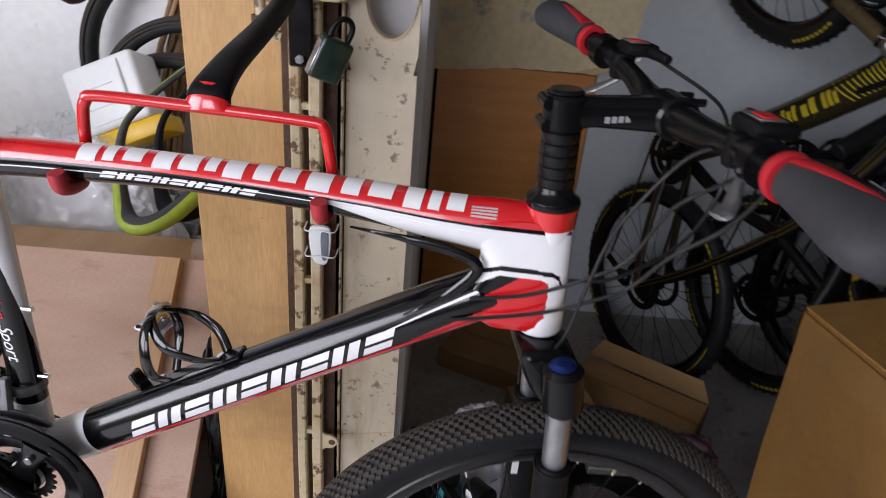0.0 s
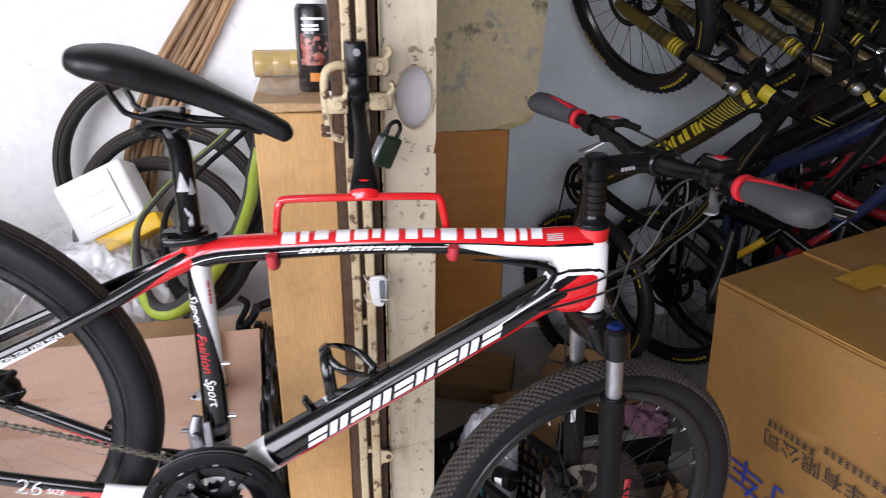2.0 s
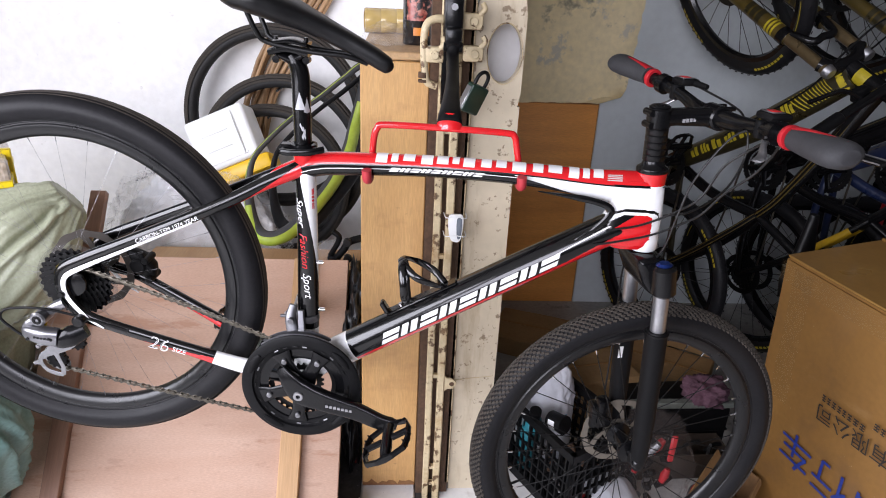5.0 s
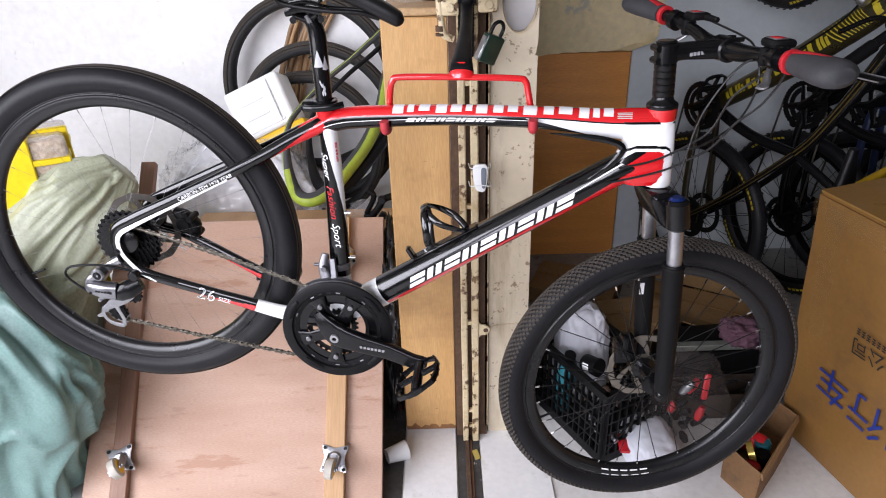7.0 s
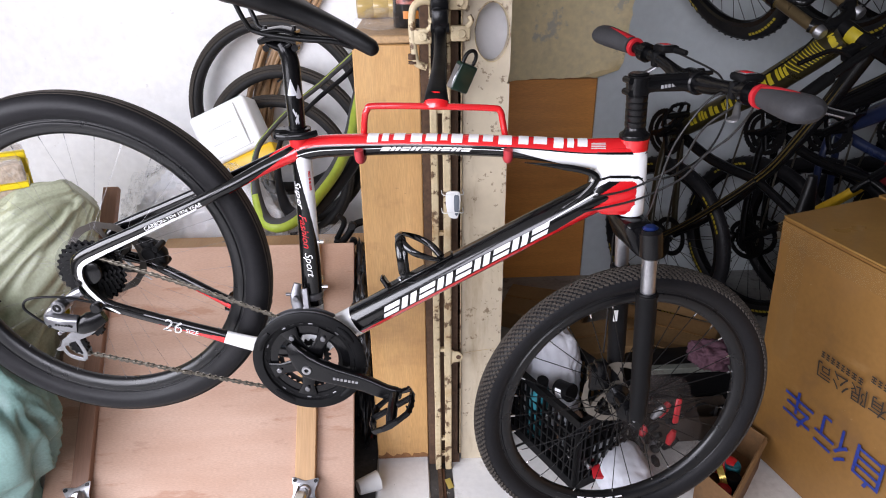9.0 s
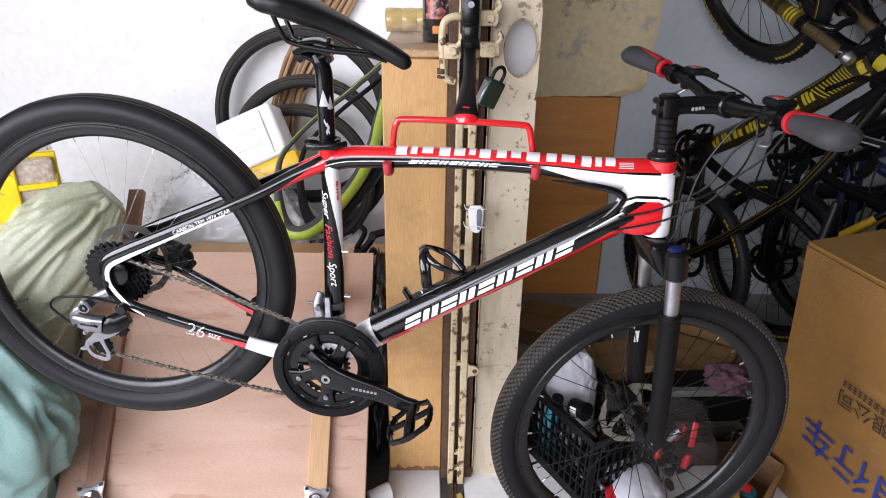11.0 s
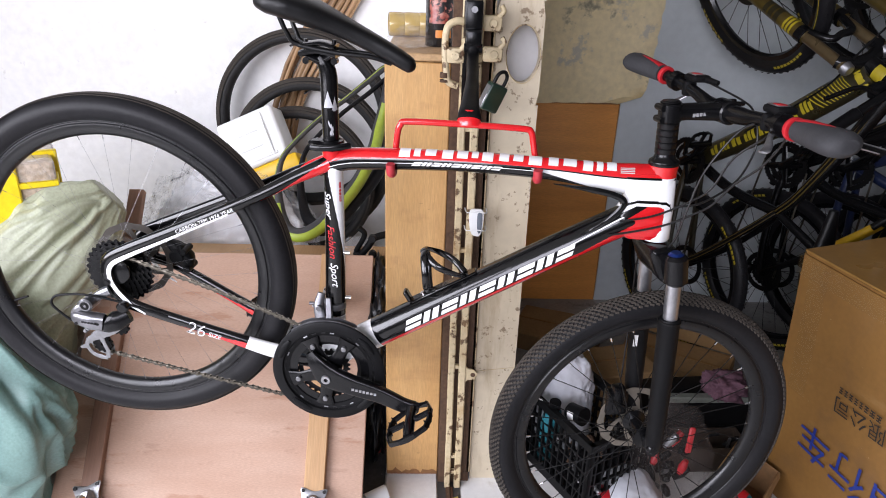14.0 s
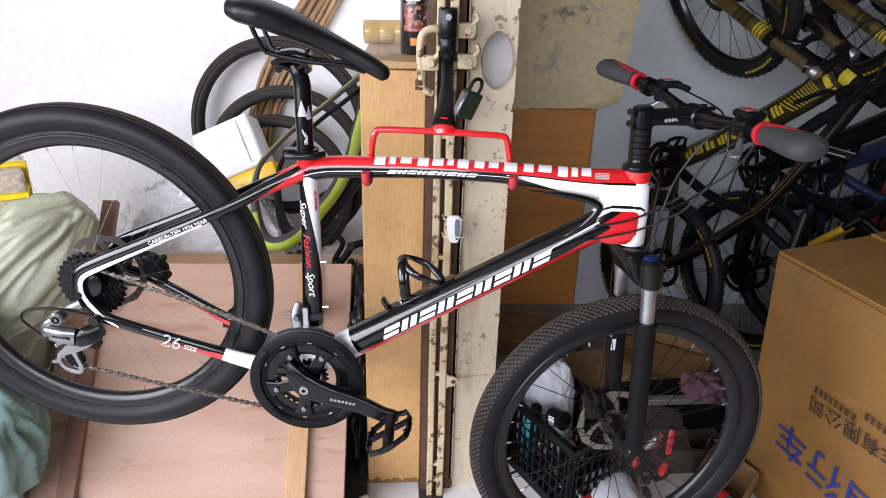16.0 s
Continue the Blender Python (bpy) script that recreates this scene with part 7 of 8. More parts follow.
def jerrycan():
    m = Matrix.Translation((-0.926, 1.88, 0.868)) @ Matrix.Rotation(radians(-24), 4, "Y") @ Matrix.Rotation(radians(-22), 4, "X") @ Matrix.Scale(1.16, 4)
    t = thing("white_jerrycan", m, "white plastic jerrycan with a yellow base lying tilted on bags", "jerrycan")
    bm = bmesh.new()
    box(bm, (-0.098, -0.055, -0.085), (0.098, 0.055, 0.085), 0.012, segs=3)
    body = part("body", bm, M_HDPE, t, "", 35)
    for x0, x1, z, h in ((-0.055, 0.03, 0.02, 0.004), (-0.055, 0.03, -0.03, 0.004), (-0.06, 0.07, -0.070, 0.008)):
        bm = bmesh.new()
        box(bm, (x0, -0.0578, z), (x1, -0.053, z + h), 0.0015)
        part("moulded_rib", bm, M_HDPE, body)
    bm = bmesh.new()
    sweep(bm, curve([(0.058, -0.058, 0.07), (0.058, -0.062, 0.0), (0.058, -0.058, -0.07)], 4), 0.003, 8)
    part("level_rib", bm, M_HDPE, body)
    bm = bmesh.new()
    box(bm, (-0.094, -0.046, -0.132), (0.120, 0.052, -0.084), 0.010, segs=2)
    part("base", bm, M_YELLOW, t, "yellow plastic base")


jerrycan()

t = thing("clear_plastic_bag", Matrix.Translation((-1.03, 1.78, 0.0)), "crumpled clear plastic bag stuffed between dolly and wall", "plastic bag")
bm = blob((0, 0, 0.385), (0.300, 0.18, 0.395), 0.11, 5.0, 2.0, 6, 0.003, 0.028)
part("film", bm, M_FILM, t, "", 180)
bm = blob((0, 0.02, 0.365), (0.270, 0.145, 0.365), 0.09, 5.0, 9.0, 6, 0.004, 0.018)
part("filling", bm, mat("bright_white_film", (0.88, 0.89, 0.91), 0.35, alt=(0.82, 0.83, 0.86), scale=8, bump=0.002, bump_scale=22, fine_amt=0.03, coat=0.5), t, "pale crumpled film inside", 180)
t = thing("clear_plastic_bag", Matrix.Translation((-0.520, 1.46, 0.576)), "small clear plastic bag behind the dolly", "plastic bag")
bm = blob((0, 0, 0.03), (0.055, 0.04, 0.045), 0.16, 5.0, 4.0, 4, 0.0, 0.04)
part("film", bm, M_FILM, t, "", 180)

rng = random.Random(3)
t = thing("bamboo_bundle", Matrix.Translation((-1.02, 2.185, 0.0)), "bundle of dry brown bamboo canes leaning on the wall", "canes")
for k in range(16):
    w = rng.uniform(-1, 1)
    d = rng.uniform(-0.014, 0.016)
    bm = bmesh.new()
    P = curve([(0.05 * w, d, 0.0), (0.09 + 0.06 * w, d, 0.75 - 0.03 * w), (0.20 + 0.07 * w, d, 1.10 - 0.04 * w), (0.43 + 0.065 * w, d, 1.46 - 0.045 * w), (0.70 + 0.06 * w, d, 1.85 - 0.05 * w + rng.uniform(0, 0.1))], 4)
    P = [p + Vector((0.007 * math.sin(i * 1.1 + k), 0, 0)) for i, p in enumerate(P)]
    r = rng.uniform(0.0060, 0.0105)
    sweep(bm, P, [r * (1.12 if i % 3 == 0 else 1) for i in range(len(P))], 8)
    part("cane", bm, M_BAMBOO, t)


# ---- on and beside the cabinet ----
def spray_can():
    t = thing("spray_can", Matrix.Translation((-0.262, 1.245, 1.296)) @ Matrix.Diagonal((1.2, 1.2, 1.05, 1)), "black spray can with red and orange artwork on the cabinet", "spray can")
    bm = bmesh.new()
    lathe(bm, [(0, 0), (0.031, 0), (0.033, 0.003), (0.033, 0.165), (0.030, 0.172), (0.024, 0.180), (0, 0.180)], 40, "Z")
    body = part("can", bm, mat("gloss_black_tin", (0.012, 0.011, 0.012), 0.25, scale=30, coat=0.6), t)
    bm = bmesh.new()
    lathe(bm, [(0.0255, 0.170), (0.027, 0.172), (0.027, 0.205), (0.025, 0.21), (0, 0.21)], 32, "Z")
    part("cap", bm, M_DECAL, t, "white cap")
    art = stain(mat("can_art", (0.30, 0.045, 0.03), 0.35, alt=(0.55, 0.36, 0.28), scale=55, fine_amt=0.3), (0.012, 0.011, 0.012), 50, 0.46, 0.52, amount=1.0)
    bm = bmesh.new()
    lathe(bm, [(0.0334, 0.055), (0.0334, 0.118)], 14, "Z", arc=95, start=222)
    part("artwork", bm, art, body)
    bm = bmesh.new()
    for z in (0.145, 0.132, 0.124):
        lathe(bm, [(0.0334, z), (0.0334, z + 0.005)], 10, "Z", arc=75 if z > 0.14 else 55, start=230)
    part("text_bar", bm, M_DECAL, body)
    bm = bmesh.new()
    lathe(bm, [(0.0334, 0.022), (0.0334, 0.040)], 10, "Z", arc=60, start=250)
    part("orange_bar", bm, mat("orange_print", (0.65, 0.22, 0.02), 0.4), body)


spray_can()
t = thing("tape_roll", pose(-0.345, 1.50, 1.331, 0, 90, 8), "roll of yellowed clear packing tape lying on the cabinet", "tape roll")
bm = bmesh.new()
lathe(bm, [(0.024, -0.066), (0.032, -0.066), (0.034, -0.060), (0.034, -0.024), (0.0325, -0.021), (0.034, -0.018), (0.034, 0.020), (0.0325, 0.023), (0.034, 0.026), (0.034, 0.066), (0.024, 0.066)], 36, "Z", closed=True)
part("roll", bm, mat("amber_tape", (0.50, 0.36, 0.13), 0.25, scale=30, coat=0.6), t)
t = thing("clear_film_scrap", Matrix.Translation((-0.335, 1.30, 1.297)), "crumpled clear film on the cabinet top", "plastic film")
bm = blob((0, 0, 0.012), (0.055, 0.13, 0.028), 0.25, 4.0, 6.0, 4, 0.0, 0.06)
part("film", bm, M_FILM, t, "", 180)

t = thing("old_derailleur", Matrix.Translation((-0.505, 1.42, 0.577)), "used black derailleur and bolts behind the dolly", "bike part")
bm = bmesh.new()
box(bm, (-0.02, -0.015, 0.0), (0.02, 0.02, 0.05), 0.006)
sweep(bm, curve([(0.0, 0, 0.03), (0.03, -0.01, 0.07), (0.05, -0.01, 0.10), (0.09, 0.0, 0.11)], 5), 0.012, 10)
sweep(bm, curve([(-0.01, 0, 0.05), (0.02, -0.02, 0.115), (0.0, -0.02, 0.14)], 5), 0.009, 10)
part("knuckle", bm, M_MATTE, t)
for z in (0.05, 0.105):
    bm = bmesh.new()
    cyl(bm, (0.045, -0.035, z), (0.045, -0.018, z), 0.013, segs=14, bevel=0.002)
    part("bolt", bm, M_DARKSTEEL, t)
t = thing("white_cup", pose(-0.425, 0.945, 0.030, 0, 90, 25), "small white plastic cup lying on the floor", "cup")
bm = bmesh.new()
lathe(bm, [(0, -0.03), (0.022, -0.03), (0.030, 0.035), (0.028, 0.035), (0.021, -0.027), (0, -0.027)], 24, "Z")
part("shell", bm, M_HDPE, t)
t = thing("printed_tin", Matrix.Translation((-0.430, 1.20, 0)), "tall green and red printed tin beside the cabinet", "tin")
bm = bmesh.new()
lathe(bm, [(0, 0), (0.024, 0), (0.025, 0.004), (0.025, 0.50), (0.022, 0.505), (0, 0.505)], 28, "Z")
part("body", bm, stain(mat("green_print", (0.02, 0.10, 0.05), 0.35, scale=20), (0.30, 0.03, 0.03), 22, 0.52, 0.58), t)
# black mass added so that the gap between dolly and cabinet reads dark
t = thing("black_gap_filler", Matrix.Translation((-0.425, 1.33, 0.0)), "crumpled black filler added to darken the gap beside the cabinet", "plastic bag")
bm = blob((0, 0, 0.27), (0.040, 0.20, 0.30), 0.2, 3.0, 2.9, 5, 0.002, 0.05)
for v in bm.verts:
    v.co.x = min(0.024, v.co.x)
part("film", bm, mat("gap_filler_black", (0.006, 0.006, 0.007), 0.3, scale=20, bump=0.003, bump_scale=30), t, "", 180)


# ---- bikes stored in the recess ----
def stored_wheel(name, parent, c, R=0.325, mark=None, spokes=28):
    bm = bmesh.new()
    rr = R - 0.046
    lathe(bm, [(rr + 0.004, -0.012), (rr - 0.014, -0.011), (rr - 0.020, 0), (rr - 0.014, 0.011), (rr + 0.004, 0.012)], 56, closed=True)
    rim = part(name, bm, M_SATIN, parent)
    rim.location = c
    bm = bmesh.new()
    prof = [(rr, -0.012)] + [(R - 0.024 + 0.024 * math.cos(radians(a)), 0.024 * math.sin(radians(a))) for a in range(-110, 111, 22)] + [(rr, 0.012)]
    lathe(bm, prof, 64, closed=True)
    tyre = part("tyre", bm, M_RUBBER, rim)
    bm = bmesh.new()
    knobs(bm, R + 0.0005, 64, [(-0.015, 0.0), (0.0, 0.5), (0.015, 0.0)], 0.0025)
    tagged(part("tread", bm, M_RUBBER, rim, "", 20), kind="stuff")
    bm = bmesh.new()
    lathe(bm, [(0.008, -0.055), (0.025, -0.032), (0.014, -0.02), (0.014, 0.02), (0.025, 0.032), (0.008, 0.055)], 18)
    part("hub", bm, M_SATIN, rim)
    bm = bmesh.new()
    lathe(bm, [(0.060, 0.038), (0.080, 0.038), (0.080, 0.040), (0.060, 0.040)], 36, closed=True)
    lathe(bm, [(0.060, -0.038), (0.080, -0.038), (0.080, -0.040), (0.060, -0.040)], 36, closed=True)
    part("brake_disc", bm, M_DARKSTEEL, rim)
    made = None
    for i in range(spokes):
        th = 2 * math.pi * i / spokes
        if made is None:
            bm = bmesh.new()
            sweep(bm, [(0.02, 0.022, 0), (rr - 0.016, 0, 0)], 0.0011, 5)
            made = part("spoke", bm, M_DARKSTEEL, rim)
        else:
            share("spoke", made, rim, Matrix.Rotation(th, 4, "Y") @ Matrix.Diagonal((1, -1 if i % 2 else 1, 1, 1)))
    if mark:
        for a0, w, n in ((20, 30, 9), (62, 34, 1), (120, 28, 8), (200, 30, 9), (242, 34, 1), (300, 28, 8)):
            for y in (-0.0245, 0.0245):
                arc_marks(rim, R - 0.029, R - (0.021 if n > 1 else 0.026), (y * 0.985, y * 1.0), a0, a0 + w, n, mark, "tyre_mark", solid=0.72)
    return rim


def stored_bike(m, paint, accent, mark, legs, label, steer=0.0, lower=None, fat=1.0, badge=None, bold=False, band=None):
    """A mountain bike facing -x, its rear hub at the origin."""
    t = thing("stored_mountain_bike", m, label, "bicycle", "bikes stored in the recess")
    bbp, seat, ht, hb = (-0.43, 0, -0.05), (-0.385, 0, 0.335), (-0.850, 0, 0.565), (-0.890, 0, 0.455)
    R0, R1 = 0.030 * fat, 0.037 * fat
    down = curve([bbp, (-0.53, 0, 0.080), (-0.66, 0, 0.245), (-0.79, 0, 0.385), (-0.872, 0, 0.470)], 6)
    tubes = [("down_tube", down, lerp([(R0 * 0.85, R0), (R0 * 0.85, R0 * 1.1), (R0 * 0.85, R1), (R1 * 0.8, R1), (R1 * 0.75, R1 * 0.9)], 6), lower or paint),
             ("top_tube", curve([seat, (-0.47, 0, 0.390), (-0.66, 0, 0.475), (-0.855, 0, 0.548)], 6), lerp([(0.015, 0.017), (0.015, 0.018), (0.018, 0.022), (0.021, 0.026)], 6), paint),
             ("seat_tube", curve([bbp, (-0.385, 0, 0.14), seat], 5), lerp([(0.018, 0.021), (0.016, 0.018), (0.016, 0.017)], 5), paint),
             ("head_tube", [Vector(hb), Vector(hb).lerp(Vector(ht), 0.5), Vector(ht)], [(0.025, 0.025), (0.022, 0.022), (0.025, 0.025)], paint)]
    made = {}
    for name, P, rad, mt in tubes:
        bm = bmesh.new()
        sweep(bm, P, rad, 20, side=Y)
        made[name] = part(name, bm, mt, t)
    F = frames(down, Y)
    n = len(down)

    def on_down(u, v, side, lift=0.0012):
        """A point on the down tube's flank: u along it, v across it."""
        k = min(n - 2, int(u * (n - 1)))
        f = u * (n - 1) - k
        p = down[k].lerp(down[k + 1], f)
        rad = lerp([R0, R0 * 1.1, R1, R1, R1 * 0.9], 6)[k]
        return p + F[k][1] * (rad * 0.9 * v) + Y * side * (0.80 * rad * math.sqrt(max(0.02, 1 - (0.9 * v) ** 2)) + lift)

    def quad(bm, u0, u1, v0, v1, side, skew=0.0):
        ring = [[bm.verts.new(on_down(u0 + (u1 - u0) * i / 2 + skew * j / 3, v0 + (v1 - v0) * j / 3, side)) for j in range(4)] for i in range(3)]
        for i in range(2):
            for j in range(3):
                bm.faces.new((ring[i][j], ring[i + 1][j], ring[i + 1][j + 1], ring[i][j + 1]))
    for side in (-1, 1):
        for k in range(8 if bold else 0):
            bm = bmesh.new()
            u = 0.16 + 0.066 * k
            for j in range(2 + k % 2):
                w = 0.054 / (2 + k % 2)
                quad(bm, u + w * j, u + w * (j + 0.72), -0.48, 0.48 if (k + j) % 3 else 0.25, side)
            part("name_mark", bm, accent, made["down_tube"])
        bm = bmesh.new()
        for k in range(11 if bold else 2):
            quad(bm, 0.705 + 0.019 * k, 0.711 + 0.019 * k, -0.75, 0.80, side, -0.05)
        tagged(part("hatching", bm, accent, made["down_tube"], "fine printed hatching"), kind="stuff")
        bm = bmesh.new()
        quad(bm, 0.12, 0.70, 0.72, 0.79, side)
        part("stripe", bm, M_BIKEGOLD, made["down_tube"])
        for w in (0.006, -0.004) if bold else ():
            bm = bmesh.new()
            sweep(bm, [p + Vector((w * 0.5, side * 0.0165, w)) for p in curve([seat, (-0.47, 0, 0.390), (-0.66, 0, 0.475), (-0.80, 0, 0.528)], 5)], 0.0022, 6)
            part("stripe", bm, M_BIKEGOLD, made["top_tube"])
    if badge:
        bm = bmesh.new()
        lathe(bm, [(0.0258, 0.030), (0.0262, 0.034), (0.0262, 0.062), (0.0258, 0.066)], 18, "Z", arc=110, start=125)
        turned(bm, bm.verts, Matrix.Translation(hb) @ (Vector(ht) - Vector(hb)).to_track_quat("Z", "Y").to_matrix().to_4x4())
        part("head_badge", bm, badge, made["head_tube"])
        bm = bmesh.new()
        quad(bm, 0.93, 0.975, -0.9, 0.5, -1)
        part("head_flash", bm, badge, made["down_tube"])
    for s in (-1, 1):
        for name, pts, r in (("seat_stay", [(-0.390, s * 0.014, 0.338), (-0.30, s * 0.040, 0.275), (-0.15, s * 0.056, 0.150), (0.0, s * 0.062, 0.0)], 0.0100), ("chain_stay", [(-0.43, s * 0.03, -0.05), (-0.30, s * 0.05, -0.045), (-0.12, s * 0.060, -0.025), (0, s * 0.062, 0)], 0.0125)):
            bm = bmesh.new()
            P = curve(pts, 5)
            sweep(bm, P, [(r * 0.8, r * 1.15)] * len(P), 12, side=Y)
            ob = part(name, bm, (lower or paint) if name == "chain_stay" else paint, t)
            if name == "seat_stay" and band:
                bm = bmesh.new()
                sweep(bm, P[3:9], [(r * 0.86, r * 1.22)] * 6, 12, side=Y)
                part("stay_band", bm, band, ob)
            if name == "seat_stay":
                for w in (0.004, -0.004) if bold else ():
                    bm = bmesh.new()
                    sweep(bm, [p + Vector((w, s * 0.0085, w)) for p in P], 0.0014, 6)
                    part("stripe", bm, M_BIKEGOLD, ob)
    hub = Vector((-1.07, 0, -0.005))
    piv = Vector(hb)
    S = Matrix.Translation(piv) @ Matrix.Rotation(radians(steer), 4, (Vector(ht) - piv).normalized()) @ Matrix.Translation(-piv)
    bm = bmesh.new()
    sweep(bm, curve([(-0.915, -0.062, 0.405), (-0.903, -0.045, 0.428), (-0.895, 0, 0.440), (-0.903, 0.045, 0.428), (-0.915, 0.062, 0.405)], 4), lerp([(0.020, 0.024), (0.020, 0.020), (0.024, 0.022), (0.020, 0.020), (0.020, 0.024)], 4), 16, side=(1, 0, 0))
    crown_ = part("fork_crown", bm, M_SATIN, t)
    crown_.matrix_local = S
    ax = (hub - Vector((-0.908, 0, 0.42))).normalized()
    for s in (-1, 1):
        o = Vector((-0.908, s * 0.062, 0.42))
        bm = bmesh.new()
        cyl(bm, o - ax * 0.015, o + ax * 0.150, 0.016, segs=18)
        part("stanchion", bm, M_BRONZE if legs is M_BIKEGOLD else M_CHROME, crown_)
        bm = bmesh.new()
        cyl(bm, o - ax * 0.034, o - ax * 0.012, 0.017, 0.020, 18, 0.003)
        part("fork_knob", bm, M_CAST, crown_)
        bm = bmesh.new()
        sweep(bm, [o + ax * 0.140, o + ax * 0.146, o + ax * 0.165, o + ax * 0.22, o + ax * 0.40, o + ax * 0.455, o + ax * 0.468], [0.020, 0.0235, 0.0235, 0.022, 0.0195, 0.016, 0.008], 18)
        leg = part("fork_leg", bm, [legs], crown_)
        bm = bmesh.new()
        cyl(bm, o + ax * 0.141, o + ax * 0.170, 0.0245, segs=18, bevel=0.002)
        part("leg_seal", bm, M_SATIN, leg)
        for k in range(3):
            bm = bmesh.new()
            cyl(bm, o + ax * (0.185 + k * 0.013), o + ax * (0.192 + k * 0.013), 0.0232, segs=18)
            part("leg_band", bm, accent, leg)
        bm = bmesh.new()
        for k in range(5):
            cyl(bm, o + ax * (0.245 + k * 0.024), o + ax * (0.262 + k * 0.024), 0.0222 - 0.0006 * k, segs=18)
        part("leg_print", bm, M_OLIVE, leg)
    bm = bmesh.new()
    sweep(bm, curve([Vector((-0.908, s, 0.42)) + ax * 0.16 + Vector((-0.01, 0, 0)) if abs(s) > 0.05 else Vector((-0.955, s, 0.275)) + Vector((0.0, 0, 0.075)) for s in (-0.060, -0.035, 0.0, 0.035, 0.060)], 4), 0.011, 10)
    part("fork_arch", bm, M_SATIN, crown_)
    stored_wheel("front_wheel", crown_, hub, mark=mark)
    stored_wheel("rear_wheel", t, (0, 0, 0), mark=mark)
    bm = bmesh.new()
    cyl(bm, ht, Vector(ht) + Vector((0.014, 0, 0.050)), 0.018, segs=16)
    cyl(bm, Vector(ht) + Vector((0.010, 0, 0.035)), Vector(ht) + Vector((-0.065, 0, 0.060)), 0.016, segs=14)
    stm = part("stem", bm, M_SATIN, t)
    stm.matrix_local = S
    hc = Vector(ht) + Vector((-0.065, 0, 0.060))
    bm = bmesh.new()
    sweep(bm, curve([hc + Vector(p) for p in ((0.03, -0.33, 0.02), (0.005, -0.15, 0.010), (0, 0, 0), (0.005, 0.15, 0.010), (0.03, 0.33, 0.02))], 6), 0.0125, 12)
    hbar = part("handlebar", bm, M_SATIN, stm)
    for s in (-1, 1):
        bm = bmesh.new()
        cyl(bm, hc + Vector((0.013, s * 0.21, 0.014)), hc + Vector((0.031, s * 0.335, 0.020)), 0.0165, segs=14, bevel=0.003)
        part("grip", bm, M_MATTE, hbar)
        bm = bmesh.new()
        sweep(bm, curve([hc + Vector((0, s * 0.14, 0.005)), hc + Vector((-0.035, s * 0.18, -0.015)), hc + Vector((-0.04, s * 0.27, -0.025))], 4), 0.006, 8)
        part("brake_lever", bm, M_SATIN, hbar)
        bm = bmesh.new()
        box(bm, (hc.x - 0.02, s * 0.125 - 0.02, hc.z - 0.030), (hc.x + 0.016, s * 0.125 + 0.02, hc.z - 0.004), 0.006, segs=2)
        part("shifter", bm, M_MATTE, hbar)
    bm = bmesh.new()
    cyl(bm, seat, (-0.33, 0, 0.50), 0.014, segs=14)
    post = part("seat_post", bm, M_SATIN, t)
    bm = bmesh.new()
    sweep(bm, curve([(-0.20, 0, 0.525), (-0.26, 0, 0.525), (-0.36, 0, 0.52), (-0.47, 0, 0.51)], 5), lerp([(0.05, 0.012), (0.068, 0.022), (0.035, 0.02), (0.014, 0.012)], 5), 22, side=Y, power=2.5)
    part("saddle", bm, M_SADDLE, post)
    for r, y in ((0.084, -0.047), (0.064, -0.040)):
        toothed(r, 40, y, r - 0.016, M_DARKSTEEL, "chainring", t, Vector((-0.43, 0, -0.05)), 0.004, 0.003)
    bm = bmesh.new()
    cyl(bm, (-0.43, -0.075, -0.05), (-0.43, 0.075, -0.05), 0.016, segs=14)
    sweep(bm, [(-0.43, -0.075, -0.05), (-0.540, -0.085, 0.067)], [(0.007, 0.014), (0.006, 0.011)], 10, side=Y)
    sweep(bm, [(-0.43, 0.075, -0.05), (-0.320, 0.085, -0.167)], [(0.007, 0.014), (0.006, 0.011)], 10, side=Y)
    for k in range(4):
        a = radians(20 + 90 * k)
        sweep(bm, [(-0.43, -0.052, -0.05), (-0.43 + 0.07 * math.cos(a), -0.050, -0.05 + 0.07 * math.sin(a))], [(0.004, 0.014), (0.003, 0.009)], 8, side=Y)
    part("crank", bm, M_SATIN, t)
    for base, s in (((-0.540, -0.09, 0.067), -1), ((-0.320, 0.09, -0.167), 1)):
        pedal(t, Vector(base), s, 20)
    for k in range(5):
        toothed(0.060 - 0.008 * k, 24 - 3 * k, -0.022 - 0.005 * k, 0.010, M_DARKSTEEL, "cog", t, Vector((0, 0, 0)), 0.003, 0.004)
    bm = bmesh.new()
    box(bm, (-0.02, -0.085, -0.075), (0.025, -0.055, -0.03), 0.008)
    sweep(bm, [(0.0, -0.07, -0.06), (-0.02, -0.07, -0.15)], [(0.008, 0.014), (0.006, 0.012)], 10, side=Y)
    part("rear_derailleur", bm, M_SATIN, t)
    bm = bmesh.new()
    sweep(bm, curve([(0.0, -0.045, 0.052), (-0.20, -0.045, 0.045), (-0.43, -0.045, 0.036)], 4), [(0.003, 0.004)] * 9, 6, side=Y)
    sweep(bm, curve([(-0.02, -0.05, -0.165), (-0.20, -0.047, -0.150), (-0.43, -0.045, -0.136)], 4), [(0.003, 0.004)] * 9, 6, side=Y)
    part("chain", bm, M_CHAIN, t)
    for s in (-1, 1):
        bm = bmesh.new()
        sweep(bm, curve([hc + Vector((0, s * 0.13, 0.015)), hc + Vector((-0.08, s * 0.10, 0.0)), hc + Vector((-0.12, s * 0.06, -0.09)), Vector((-0.93, s * 0.05, 0.45)), Vector((-0.80, s * 0.034, 0.365)), Vector((-0.60, s * 0.030, 0.145))], 6), 0.0028, 6)
